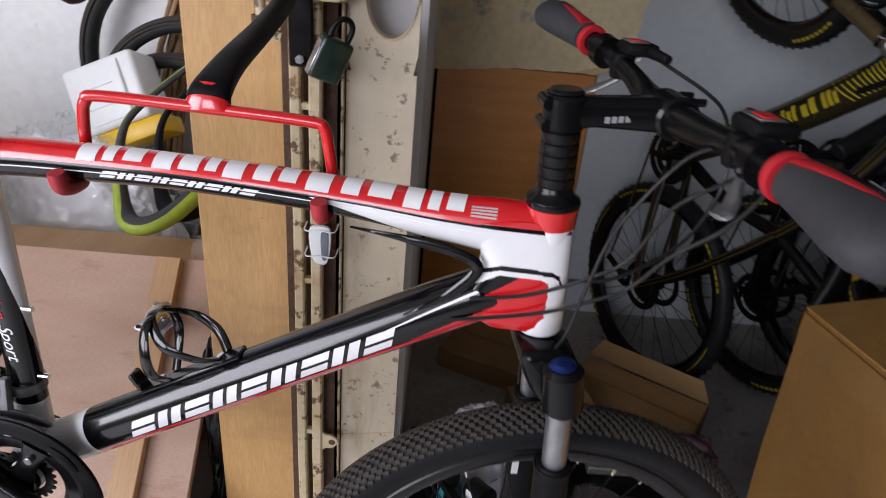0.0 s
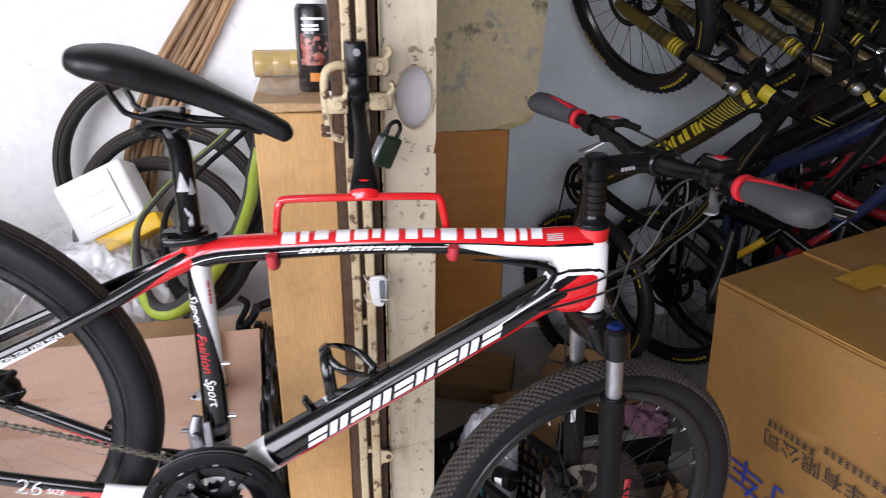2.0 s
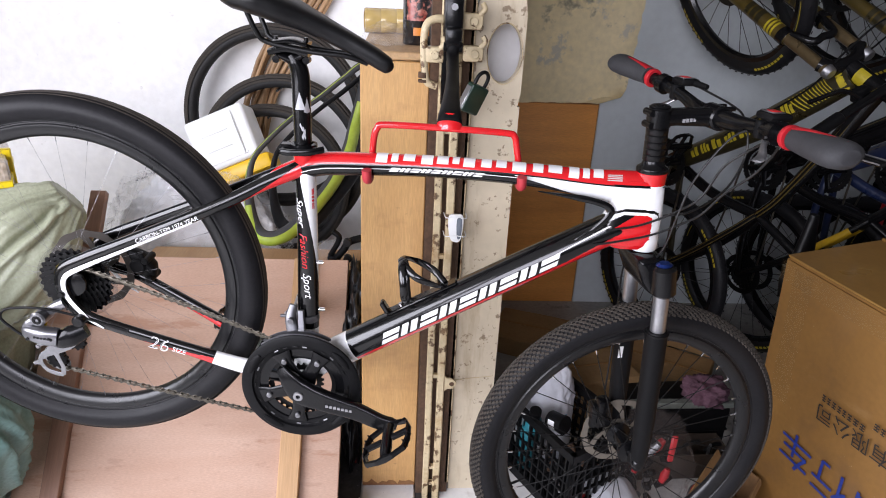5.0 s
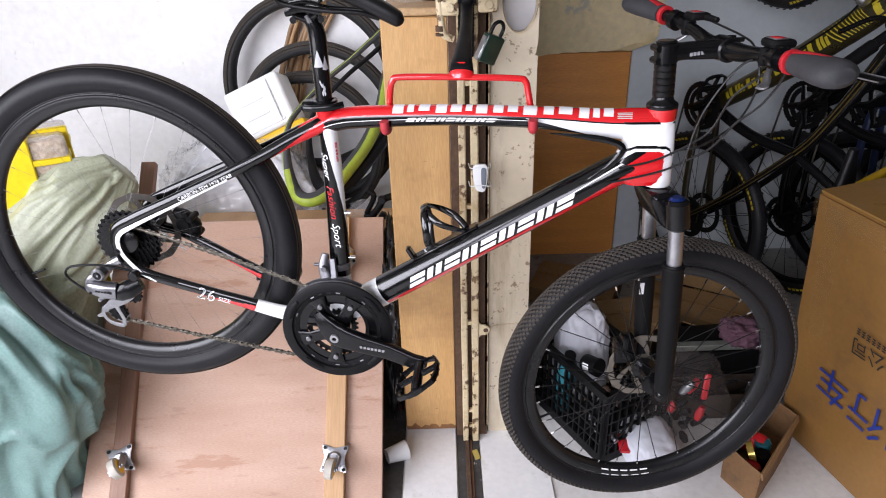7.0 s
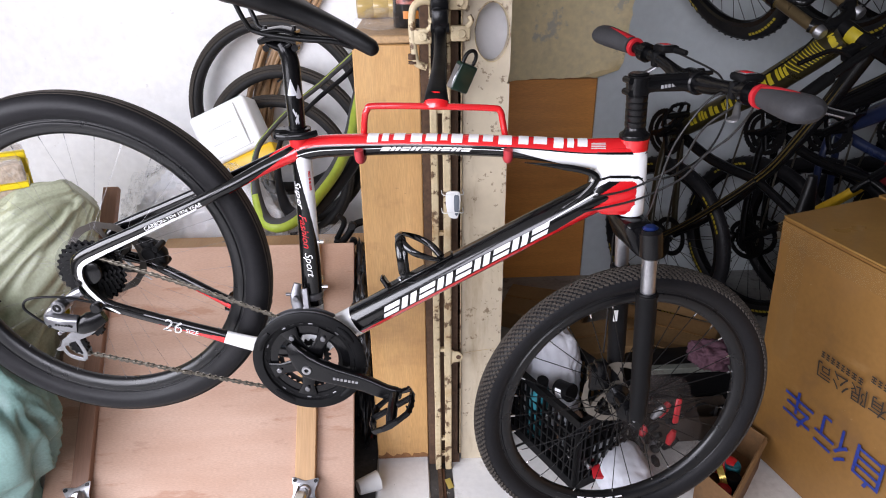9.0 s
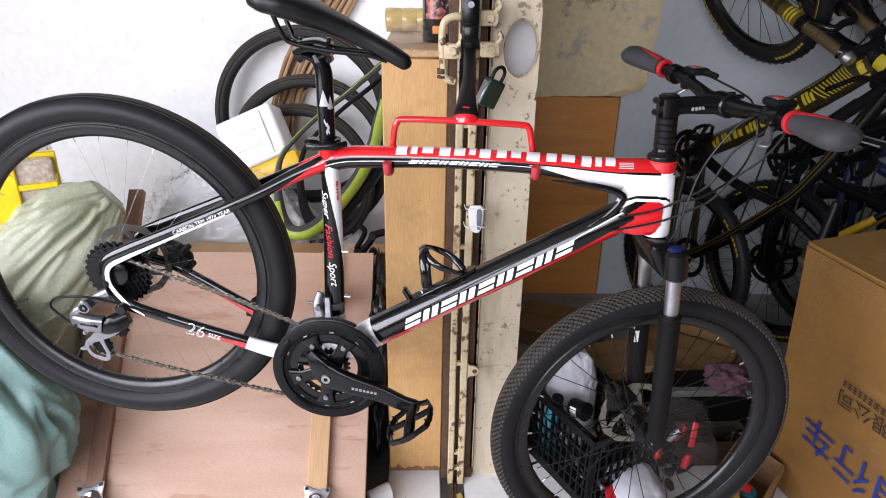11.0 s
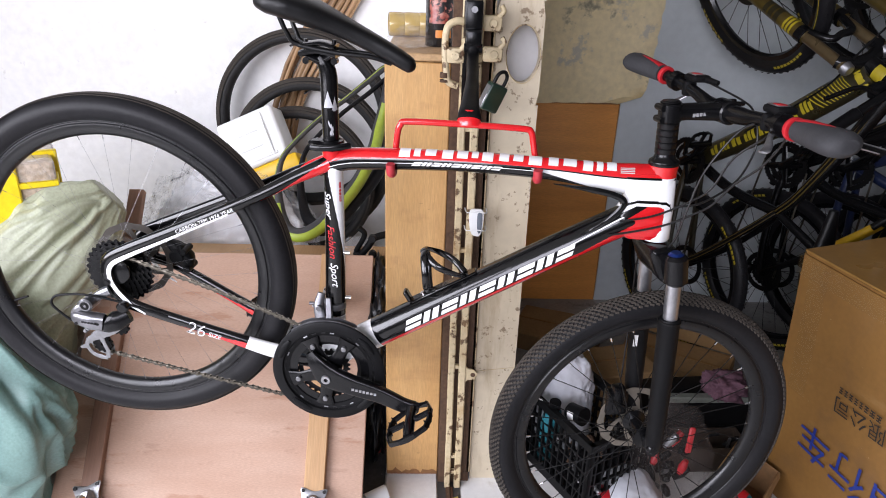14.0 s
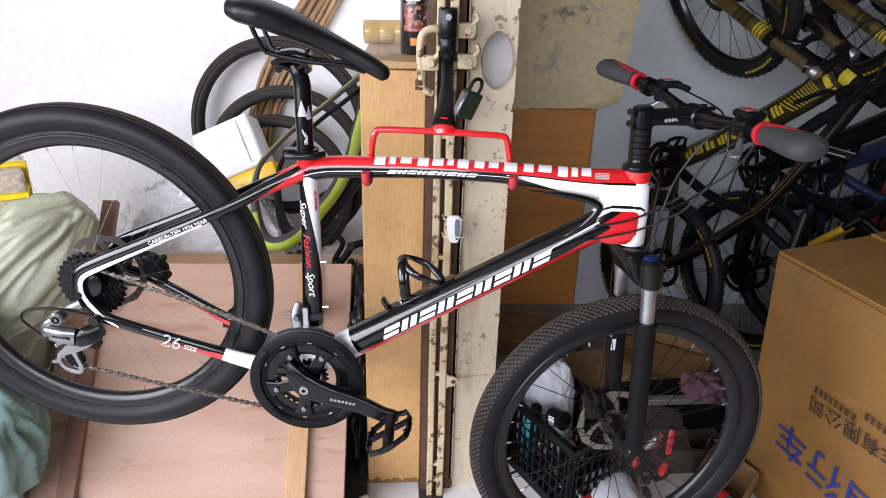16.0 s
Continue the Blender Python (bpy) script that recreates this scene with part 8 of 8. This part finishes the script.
        part("cable", bm, M_MATTE, t)
    return t


def stood(x, y, z, turn, yaw, lean=0.0, size=1.07):
    return Matrix.Translation((x, y, z)) @ Matrix.Rotation(radians(yaw), 4, "Z") @ Matrix.Rotation(radians(lean), 4, "X") @ Matrix.Rotation(radians(turn), 4, "Y") @ Matrix.Scale(size, 4)


stored_bike(stood(0.798, 1.946, 0.356, 95.4, -66.8, 0.2, 1.075), M_SATIN, M_BIKEYEL, M_BIKEYEL, M_BIKEGOLD, "black and gold mountain bike stood up on its rear wheel", 25.4, M_OLIVE, 1.12, M_BIKEYEL, True)
stored_bike(stood(1.185, 1.925, 0.356, 96, -64, 1.0, 1.075), M_SATIN, M_BIKEYEL, M_BIKEYEL, M_BIKEGOLD, "black and gold mountain bike stood behind another bike", 22, M_SATIN, 1.0, M_BIKEYEL, band=M_BIKEAMBER)
stored_bike(stood(1.455, 1.910, 0.356, 94, -61, 2.0, 1.075), M_BIKEBLUE, M_BIKEYEL, None, M_SATIN, "dark blue mountain bike stood up on its rear wheel", 18, band=M_BIKERED)
stored_bike(stood(1.710, 1.890, 0.356, 97, -63, 0.5, 1.075), M_BIKERED, M_DECAL, None, M_SATIN, "dark red mountain bike stood up on its rear wheel", 20)
stored_bike(stood(1.975, 1.900, 0.356, 95, -60, 1.0, 1.075), M_SATIN, M_BIKERED, M_BIKEYEL, M_SATIN, "black and red mountain bike stood up on its rear wheel", 16)


# ---- clutter on the floor under the front wheel ----
def plastic_crate():
    t = thing("plastic_crate", Matrix.Translation((0.190, 0.905, 0.0)) @ Matrix.Rotation(radians(27), 4, "Z"), "black open-lattice plastic crate full of bike parts on the floor", "crate")
    A, B, H, th = 0.25, 0.385, 0.262, 0.010
    bm = bmesh.new()
    box(bm, (0, 0, 0.0), (A, B, 0.010))
    part("bottom", bm, M_MATTE, t)
    for ax in range(4):
        Ln = A if ax < 2 else B
        n = int(Ln / 0.026)
        us = [0.0, 0.016] + [Ln * k / n + e for k in range(1, n) for e in (-0.003, 0.003)] + [Ln - 0.016, Ln]
        zs = [0.010, 0.032] + [0.03 + (H - 0.06) * k / 5 + e for k in range(1, 5) for e in (-0.003, 0.003)] + [H - 0.030, H]
        bm = bmesh.new()
        made = {}

        def corner(i, j, f):
            if (i, j, f) not in made:
                lip = 0.004 if j == len(zs) - 1 else 0.0
                d = -lip if f == 0 else th + lip
                off = (0, B - th, 0, A - th)[ax]
                made[i, j, f] = bm.verts.new((us[i], off + d, zs[j]) if ax < 2 else (off + d, us[i], zs[j]))
            return made[i, j, f]

        def solid(i, j):
            return 0 <= i < len(us) - 1 and 0 <= j < len(zs) - 1 and (i % 2 == 0 or j % 2 == 0)
        for i in range(len(us) - 1):
            for j in range(len(zs) - 1):
                if solid(i, j):
                    for f in (0, 1):
                        bm.faces.new([corner(i + a, j + b, f) for a, b in ((0, 0), (1, 0), (1, 1), (0, 1))])
                    for (da, db), e in (((-1, 0), ((0, 0), (0, 1))), ((1, 0), ((1, 0), (1, 1))), ((0, -1), ((0, 0), (1, 0))), ((0, 1), ((0, 1), (1, 1)))):
                        if not solid(i + da, j + db):
                            (a0, b0), (a1, b1) = e
                            bm.faces.new((corner(i + a0, j + b0, 0), corner(i + a1, j + b1, 0), corner(i + a1, j + b1, 1), corner(i + a0, j + b0, 1)))
        bmesh.ops.recalc_face_normals(bm, faces=bm.faces[:])
        part("side", bm, M_MATTE, t)
    return t


plastic_crate()
t = thing("crumpled_film", Matrix.Translation((0.185, 1.225, 0.012)), "crumpled white plastic film heaped in the crate", "plastic film")
bm = blob((0, 0, 0.15), (0.085, 0.060, 0.195), 0.13, 2.0, 3.3, 5, 0.0, 0.006)
part("film", bm, M_WFILM, t, "", 180)
bm = bmesh.new()
sweep(bm, [(0.030, -0.088, 0.20), (0.046, -0.078, 0.203)], [(0.002, 0.006)] * 2, 8)
part("blue_print", bm, mat("sky_blue_print", (0.03, 0.30, 0.50), 0.4), t)
t = thing("teal_bottle", Matrix.Translation((0.118, 1.165, 0.012)) @ Matrix.Rotation(radians(16), 4, "X"), "teal plastic bottle in the crate", "bottle")
bm = bmesh.new()
lathe(bm, [(0, 0), (0.028, 0), (0.030, 0.004), (0.030, 0.20), (0.024, 0.235), (0.014, 0.25), (0, 0.25)], 28, "Z")
part("body", bm, M_TEAL, t)
bm = bmesh.new()
lathe(bm, [(0.015, 0.245), (0.018, 0.247), (0.018, 0.275), (0, 0.277)], 20, "Z")
part("cap", bm, M_MATTE, t)
t = thing("black_tub", pose(0.165, 1.085, 0.25, 80, 0, 35), "small black tub with a white label in the crate", "tub")
bm = bmesh.new()
lathe(bm, [(0, 0), (0.026, 0), (0.027, 0.003), (0.027, 0.045), (0.029, 0.046), (0.029, 0.056), (0, 0.058)], 28, "Z")
part("body", bm, M_MATTE, t)
bm = bmesh.new()
lathe(bm, [(0.0275, 0.012), (0.0275, 0.036)], 10, "Z", arc=70, start=150)
part("label", bm, M_DECAL, t)
t = thing("parts_heap", Matrix.Translation((0.225, 1.06, 0.012)), "tangle of dark metal bike parts in the crate", "bike parts")
rng = random.Random(8)
for k in range(14):
    bm = bmesh.new()
    a = Vector((rng.uniform(-0.07, 0.07), rng.uniform(-0.09, 0.06), rng.uniform(0.02, 0.16)))
    b = a + Vector((rng.uniform(-0.06, 0.06), rng.uniform(-0.06, 0.06), rng.uniform(-0.01, 0.05)))
    sweep(bm, curve([a, (a + b) / 2 + Vector((0, 0, 0.02)), b], 4), rng.uniform(0.004, 0.010), 8)
    part("scrap", bm, rng.choice([M_DARKSTEEL, M_MATTE, M_ALU, M_RUST]), t)


def clear_bag():
    t = thing("parts_bag", Matrix.Translation((0.452, 0.995, 0.0)), "clear plastic bag of red and grey bike parts on the floor", "plastic bag")
    bm = blob((0, 0, 0.150), (0.112, 0.090, 0.165), 0.12, 3.6, 5.0, 5, 0.002, 0.05)
    part("film", bm, M_THIN, t, "", 180)
    rng = random.Random(5)
    for k in range(16):
        bm = bmesh.new()
        a = Vector((rng.uniform(-0.05, 0.05), rng.uniform(-0.05, 0.04), rng.uniform(0.03, 0.22)))
        b = a + Vector((rng.uniform(-0.035, 0.035), rng.uniform(-0.02, 0.02), rng.uniform(-0.05, 0.05)))
        sweep(bm, [a, (a + b) / 2, b], [0.008, 0.013, 0.009], 10)
        part("spare_part", bm, rng.choice([M_GRIPRED, M_MATTE, M_MATTE, M_DARKSTEEL, M_CAST]), t)
    bm = bmesh.new()
    box(bm, (0.016, -0.070, 0.222), (0.034, -0.060, 0.312), 0.004)
    part("red_card", bm, M_GRIPRED, t, "red header card")


clear_bag()
t = thing("white_cloth_bag", Matrix.Translation((0.345, 0.955, 0.0)), "flat white plastic bag with a red stripe on the floor", "plastic bag")
bm = blob((0.005, -0.01, 0.02), (0.082, 0.120, 0.080), 0.07, 2.2, 7.7, 5, 0.002, 0.006)
part("film", bm, M_WFILM, t, "", 180)
bm = bmesh.new()
sweep(bm, curve([(-0.082, 0.04, 0.02), (-0.075, 0.010, 0.060), (-0.078, -0.05, 0.050)], 5), [(0.022, 0.006)] * 11, 10, side=(1, 0, 0))
part("red_stripe", bm, M_GRIPRED, t)


BX = Matrix.Translation((0.577, 0.738, 0.0)) @ Matrix.Rotation(radians(47), 4, "Z")


def small_carton():
    t = thing("small_open_carton", BX, "small open cardboard box with tins and tape on the floor", "cardboard box")
    A, B, H, w = 0.312, 0.112, 0.122, 0.004
    for name, lo, hi in (("bottom", (0, 0, 0), (A, B, 0.004)), ("side", (0, 0, 0.004), (A, w, H)), ("side", (0, B - w, 0.004), (A, B, H)), ("side", (0, w, 0.004), (w, B - w, H)), ("side", (A - w, w, 0.004), (A, B - w, H))):
        bm = bmesh.new()
        box(bm, lo, hi, 0.001)
        bmesh.ops.subdivide_edges(bm, edges=[e for e in bm.edges if e.calc_length() > 0.05], cuts=5, use_grid_fill=True)
        wobble(bm.verts, 0.0025, 14, A)
        for v in bm.verts:
            v.co.x += 0.45 * v.co.y
            v.co.z = max(0, v.co.z)
        part(name, bm, M_CARDOLD, t)
    # folded-out flaps with worn edges
    for lo, hi, axis, tilt in (((0.0, -0.020, -0.002), (A, 0, 0.002), "X", 75), ((0.02, 0, -0.002), (A - 0.05, 0.040, 0.002), "X", 58)):
        bm = bmesh.new()
        box(bm, lo, hi, 0.0008)
        turned(bm, bm.verts, Matrix.Translation((0.45 * B if hi[1] > 0 else 0, B if hi[1] > 0 else 0, H)) @ Matrix.Rotation(radians(tilt), 4, axis))
        part("flap", bm, M_CARD2, t)
    return t


small_carton()
t = thing("tape_ring", BX @ pose(0.120, 0.062, 0.075, 70, 0, 30), "brass-coloured tape ring in the small carton", "tape roll")
bm = bmesh.new()
lathe(bm, [(0.026, -0.009), (0.033, -0.009), (0.033, 0.009), (0.026, 0.009)], 32, "Z", closed=True)
part("ring", bm, mat("brassy_tape", (0.50, 0.36, 0.08), 0.25, 0.6, scale=30), t)
for x, y, mt, lab in ((0.070, 0.040, M_GRIPRED, "red tin in the small carton"), (0.185, 0.050, M_TEAL, "blue tin in the small carton"), (0.135, 0.034, M_MATTE, "black tin in the small carton")):
    t = thing("small_tin", BX @ pose(x, y, 0.004), lab + " on the floor", "tin", "tins in the carton")
    bm = bmesh.new()
    lathe(bm, [(0, 0), (0.022, 0), (0.023, 0.002), (0.023, 0.070), (0.021, 0.074), (0.021, 0.070), (0, 0.070)], 24, "Z")
    part("body", bm, mt, t)


def lying_carton(m, size, label, name="flat_carton", flaps=False):
    t = thing(name, m, label, "cardboard box", "cartons on the floor")
    bm = bmesh.new()
    box(bm, (-size[0] / 2, -size[1] / 2, 0), (size[0] / 2, size[1] / 2, size[2]), 0.004)
    bmesh.ops.subdivide_edges(bm, edges=bm.edges[:], cuts=4, use_grid_fill=True)
    wobble(bm.verts, 0.005, 8, size[0])
    for v in bm.verts:
        v.co.z = max(0, v.co.z)
    part("body", bm, M_CARD2, t)
    bm = bmesh.new()
    box(bm, (-size[0] / 2 + 0.004, -0.004, size[2] + 0.004), (size[0] / 2 - 0.004, 0.004, size[2] + 0.006))
    part("seam", bm, M_CARD, t)
    for y0, y1, rise in ((-size[1] / 2, -size[1] / 2 - 0.10, 0.035), (size[1] / 2, size[1] / 2 - 0.06, 0.11)) if flaps else ():
        bm = bmesh.new()
        z = size[2] + 0.006
        low = [bm.verts.new(p) for p in ((-size[0] / 2, y0, z), (size[0] / 2, y0, z), (size[0] / 2 - 0.03, y1, z + rise), (-size[0] / 2 + 0.05, y1, z + rise))]
        high = [bm.verts.new(v.co + Vector((0, 0, 0.004))) for v in low]
        bm.faces.new(low[::-1])
        bm.faces.new(high)
        for k in range(4):
            bm.faces.new((low[k], low[(k + 1) % 4], high[(k + 1) % 4], high[k]))
        bmesh.ops.recalc_face_normals(bm, faces=bm.faces[:])
        part("flap", bm, M_CARD2, t, "folded-back carton flap")


lying_carton(pose(0.30, 1.90, 0, 0, 0, -24), (0.36, 0.26, 0.085), "flat pale cardboard carton lying on the floor")
lying_carton(pose(0.70, 1.60, 0, 0, 0, -34), (0.40, 0.24, 0.13), "pale cardboard carton lying among the bikes", flaps=True)
lying_carton(pose(0.42, 1.45, 0, 0, 0, 12), (0.24, 0.20, 0.20), "small dusty cardboard carton on the floor")
t = thing("tool_case", pose(0.64, 1.30, 0, 0, 0, 4), "black plastic tool case on the floor", "case")
bm = bmesh.new()
box(bm, (-0.17, -0.085, 0.0), (0.17, 0.085, 0.18), 0.01, segs=2)
part("shell", bm, M_MATTE, t)
bm = bmesh.new()
box(bm, (-0.172, -0.087, 0.09), (0.172, 0.087, 0.098), 0.002)
part("seam", bm, M_DARKSTEEL, t)
t = thing("metal_bar", pose(0.645, 1.235, 0.1815, 0, 0, 1), "grey aluminium bar lying on the tool case", "bar")
bm = bmesh.new()
box(bm, (-0.175, -0.014, 0.0), (0.175, 0.014, 0.022), 0.002)
part("profile", bm, mat("dull_grey_green_metal", (0.22, 0.24, 0.21), 0.5, 0.4, scale=20, fine_amt=0.15), t)
t = thing("mauve_cloth", pose(0.735, 1.27, 0.1815, 0, 0, 0), "crumpled mauve cloth on the tool case", "cloth")
bm = blob((0, 0, 0.035), (0.060, 0.055, 0.042), 0.25, 4.0, 8.8, 5, 0.0, 0.07)
part("cloth", bm, M_CLOTH, t, "", 180)
t = thing("red_drink_can", pose(0.605, 1.00, 0.036, 82, 0, 40), "red drink can lying on the floor", "can")
bm = bmesh.new()
lathe(bm, [(0, 0), (0.026, 0), (0.033, 0.008), (0.033, 0.105), (0.027, 0.118), (0.026, 0.115), (0, 0.113)], 32, "Z", mi=lambda i: 1 if i in (0, 1, 4, 5) else 0)
part("body", bm, [M_DECALR, M_ALU], t)


def parts_tray():
    t = thing("parts_tray", pose(0.475, 1.093, 0.0, 0, 0, 2), "low dark stained cardboard tray of bike scraps on the floor", "cardboard box")
    A, B, H, w = 0.30, 0.105, 0.095, 0.004
    card = mat("oil_stained_card", (0.045, 0.030, 0.020), 0.7, alt=(0.022, 0.016, 0.012), scale=14, fine=80, fine_amt=0.2, bump=0.001)
    for name, lo, hi in (("bottom", (0, 0, 0), (A, B, 0.004)), ("side", (0, 0, 0.004), (A, w, H)), ("side", (0, B - w, 0.004), (A, B, H)), ("side", (0, w, 0.004), (w, B - w, H)), ("side", (A - w, w, 0.004), (A, B - w, H))):
        bm = bmesh.new()
        box(bm, lo, hi, 0.001)
        part(name, bm, card, t)


parts_tray()
t = thing("parts_heap", Matrix.Translation((0.62, 1.145, 0.006)), "tangle of dark metal scraps in the low tray", "bike parts")
rng = random.Random(21)
for k in range(12):
    bm = bmesh.new()
    a = Vector((rng.uniform(-0.11, 0.11), rng.uniform(-0.03, 0.03), rng.uniform(0.03, 0.085)))
    b = a + Vector((rng.uniform(-0.06, 0.06), rng.uniform(-0.015, 0.015), rng.uniform(0.0, 0.06)))
    sweep(bm, curve([a, (a + b) / 2 + Vector((0, 0, 0.012)), b], 4), rng.uniform(0.004, 0.009), 8)
    part("scrap", bm, rng.choice([M_DARKSTEEL, M_MATTE, M_MATTE, M_ALU, M_RUST]), t)
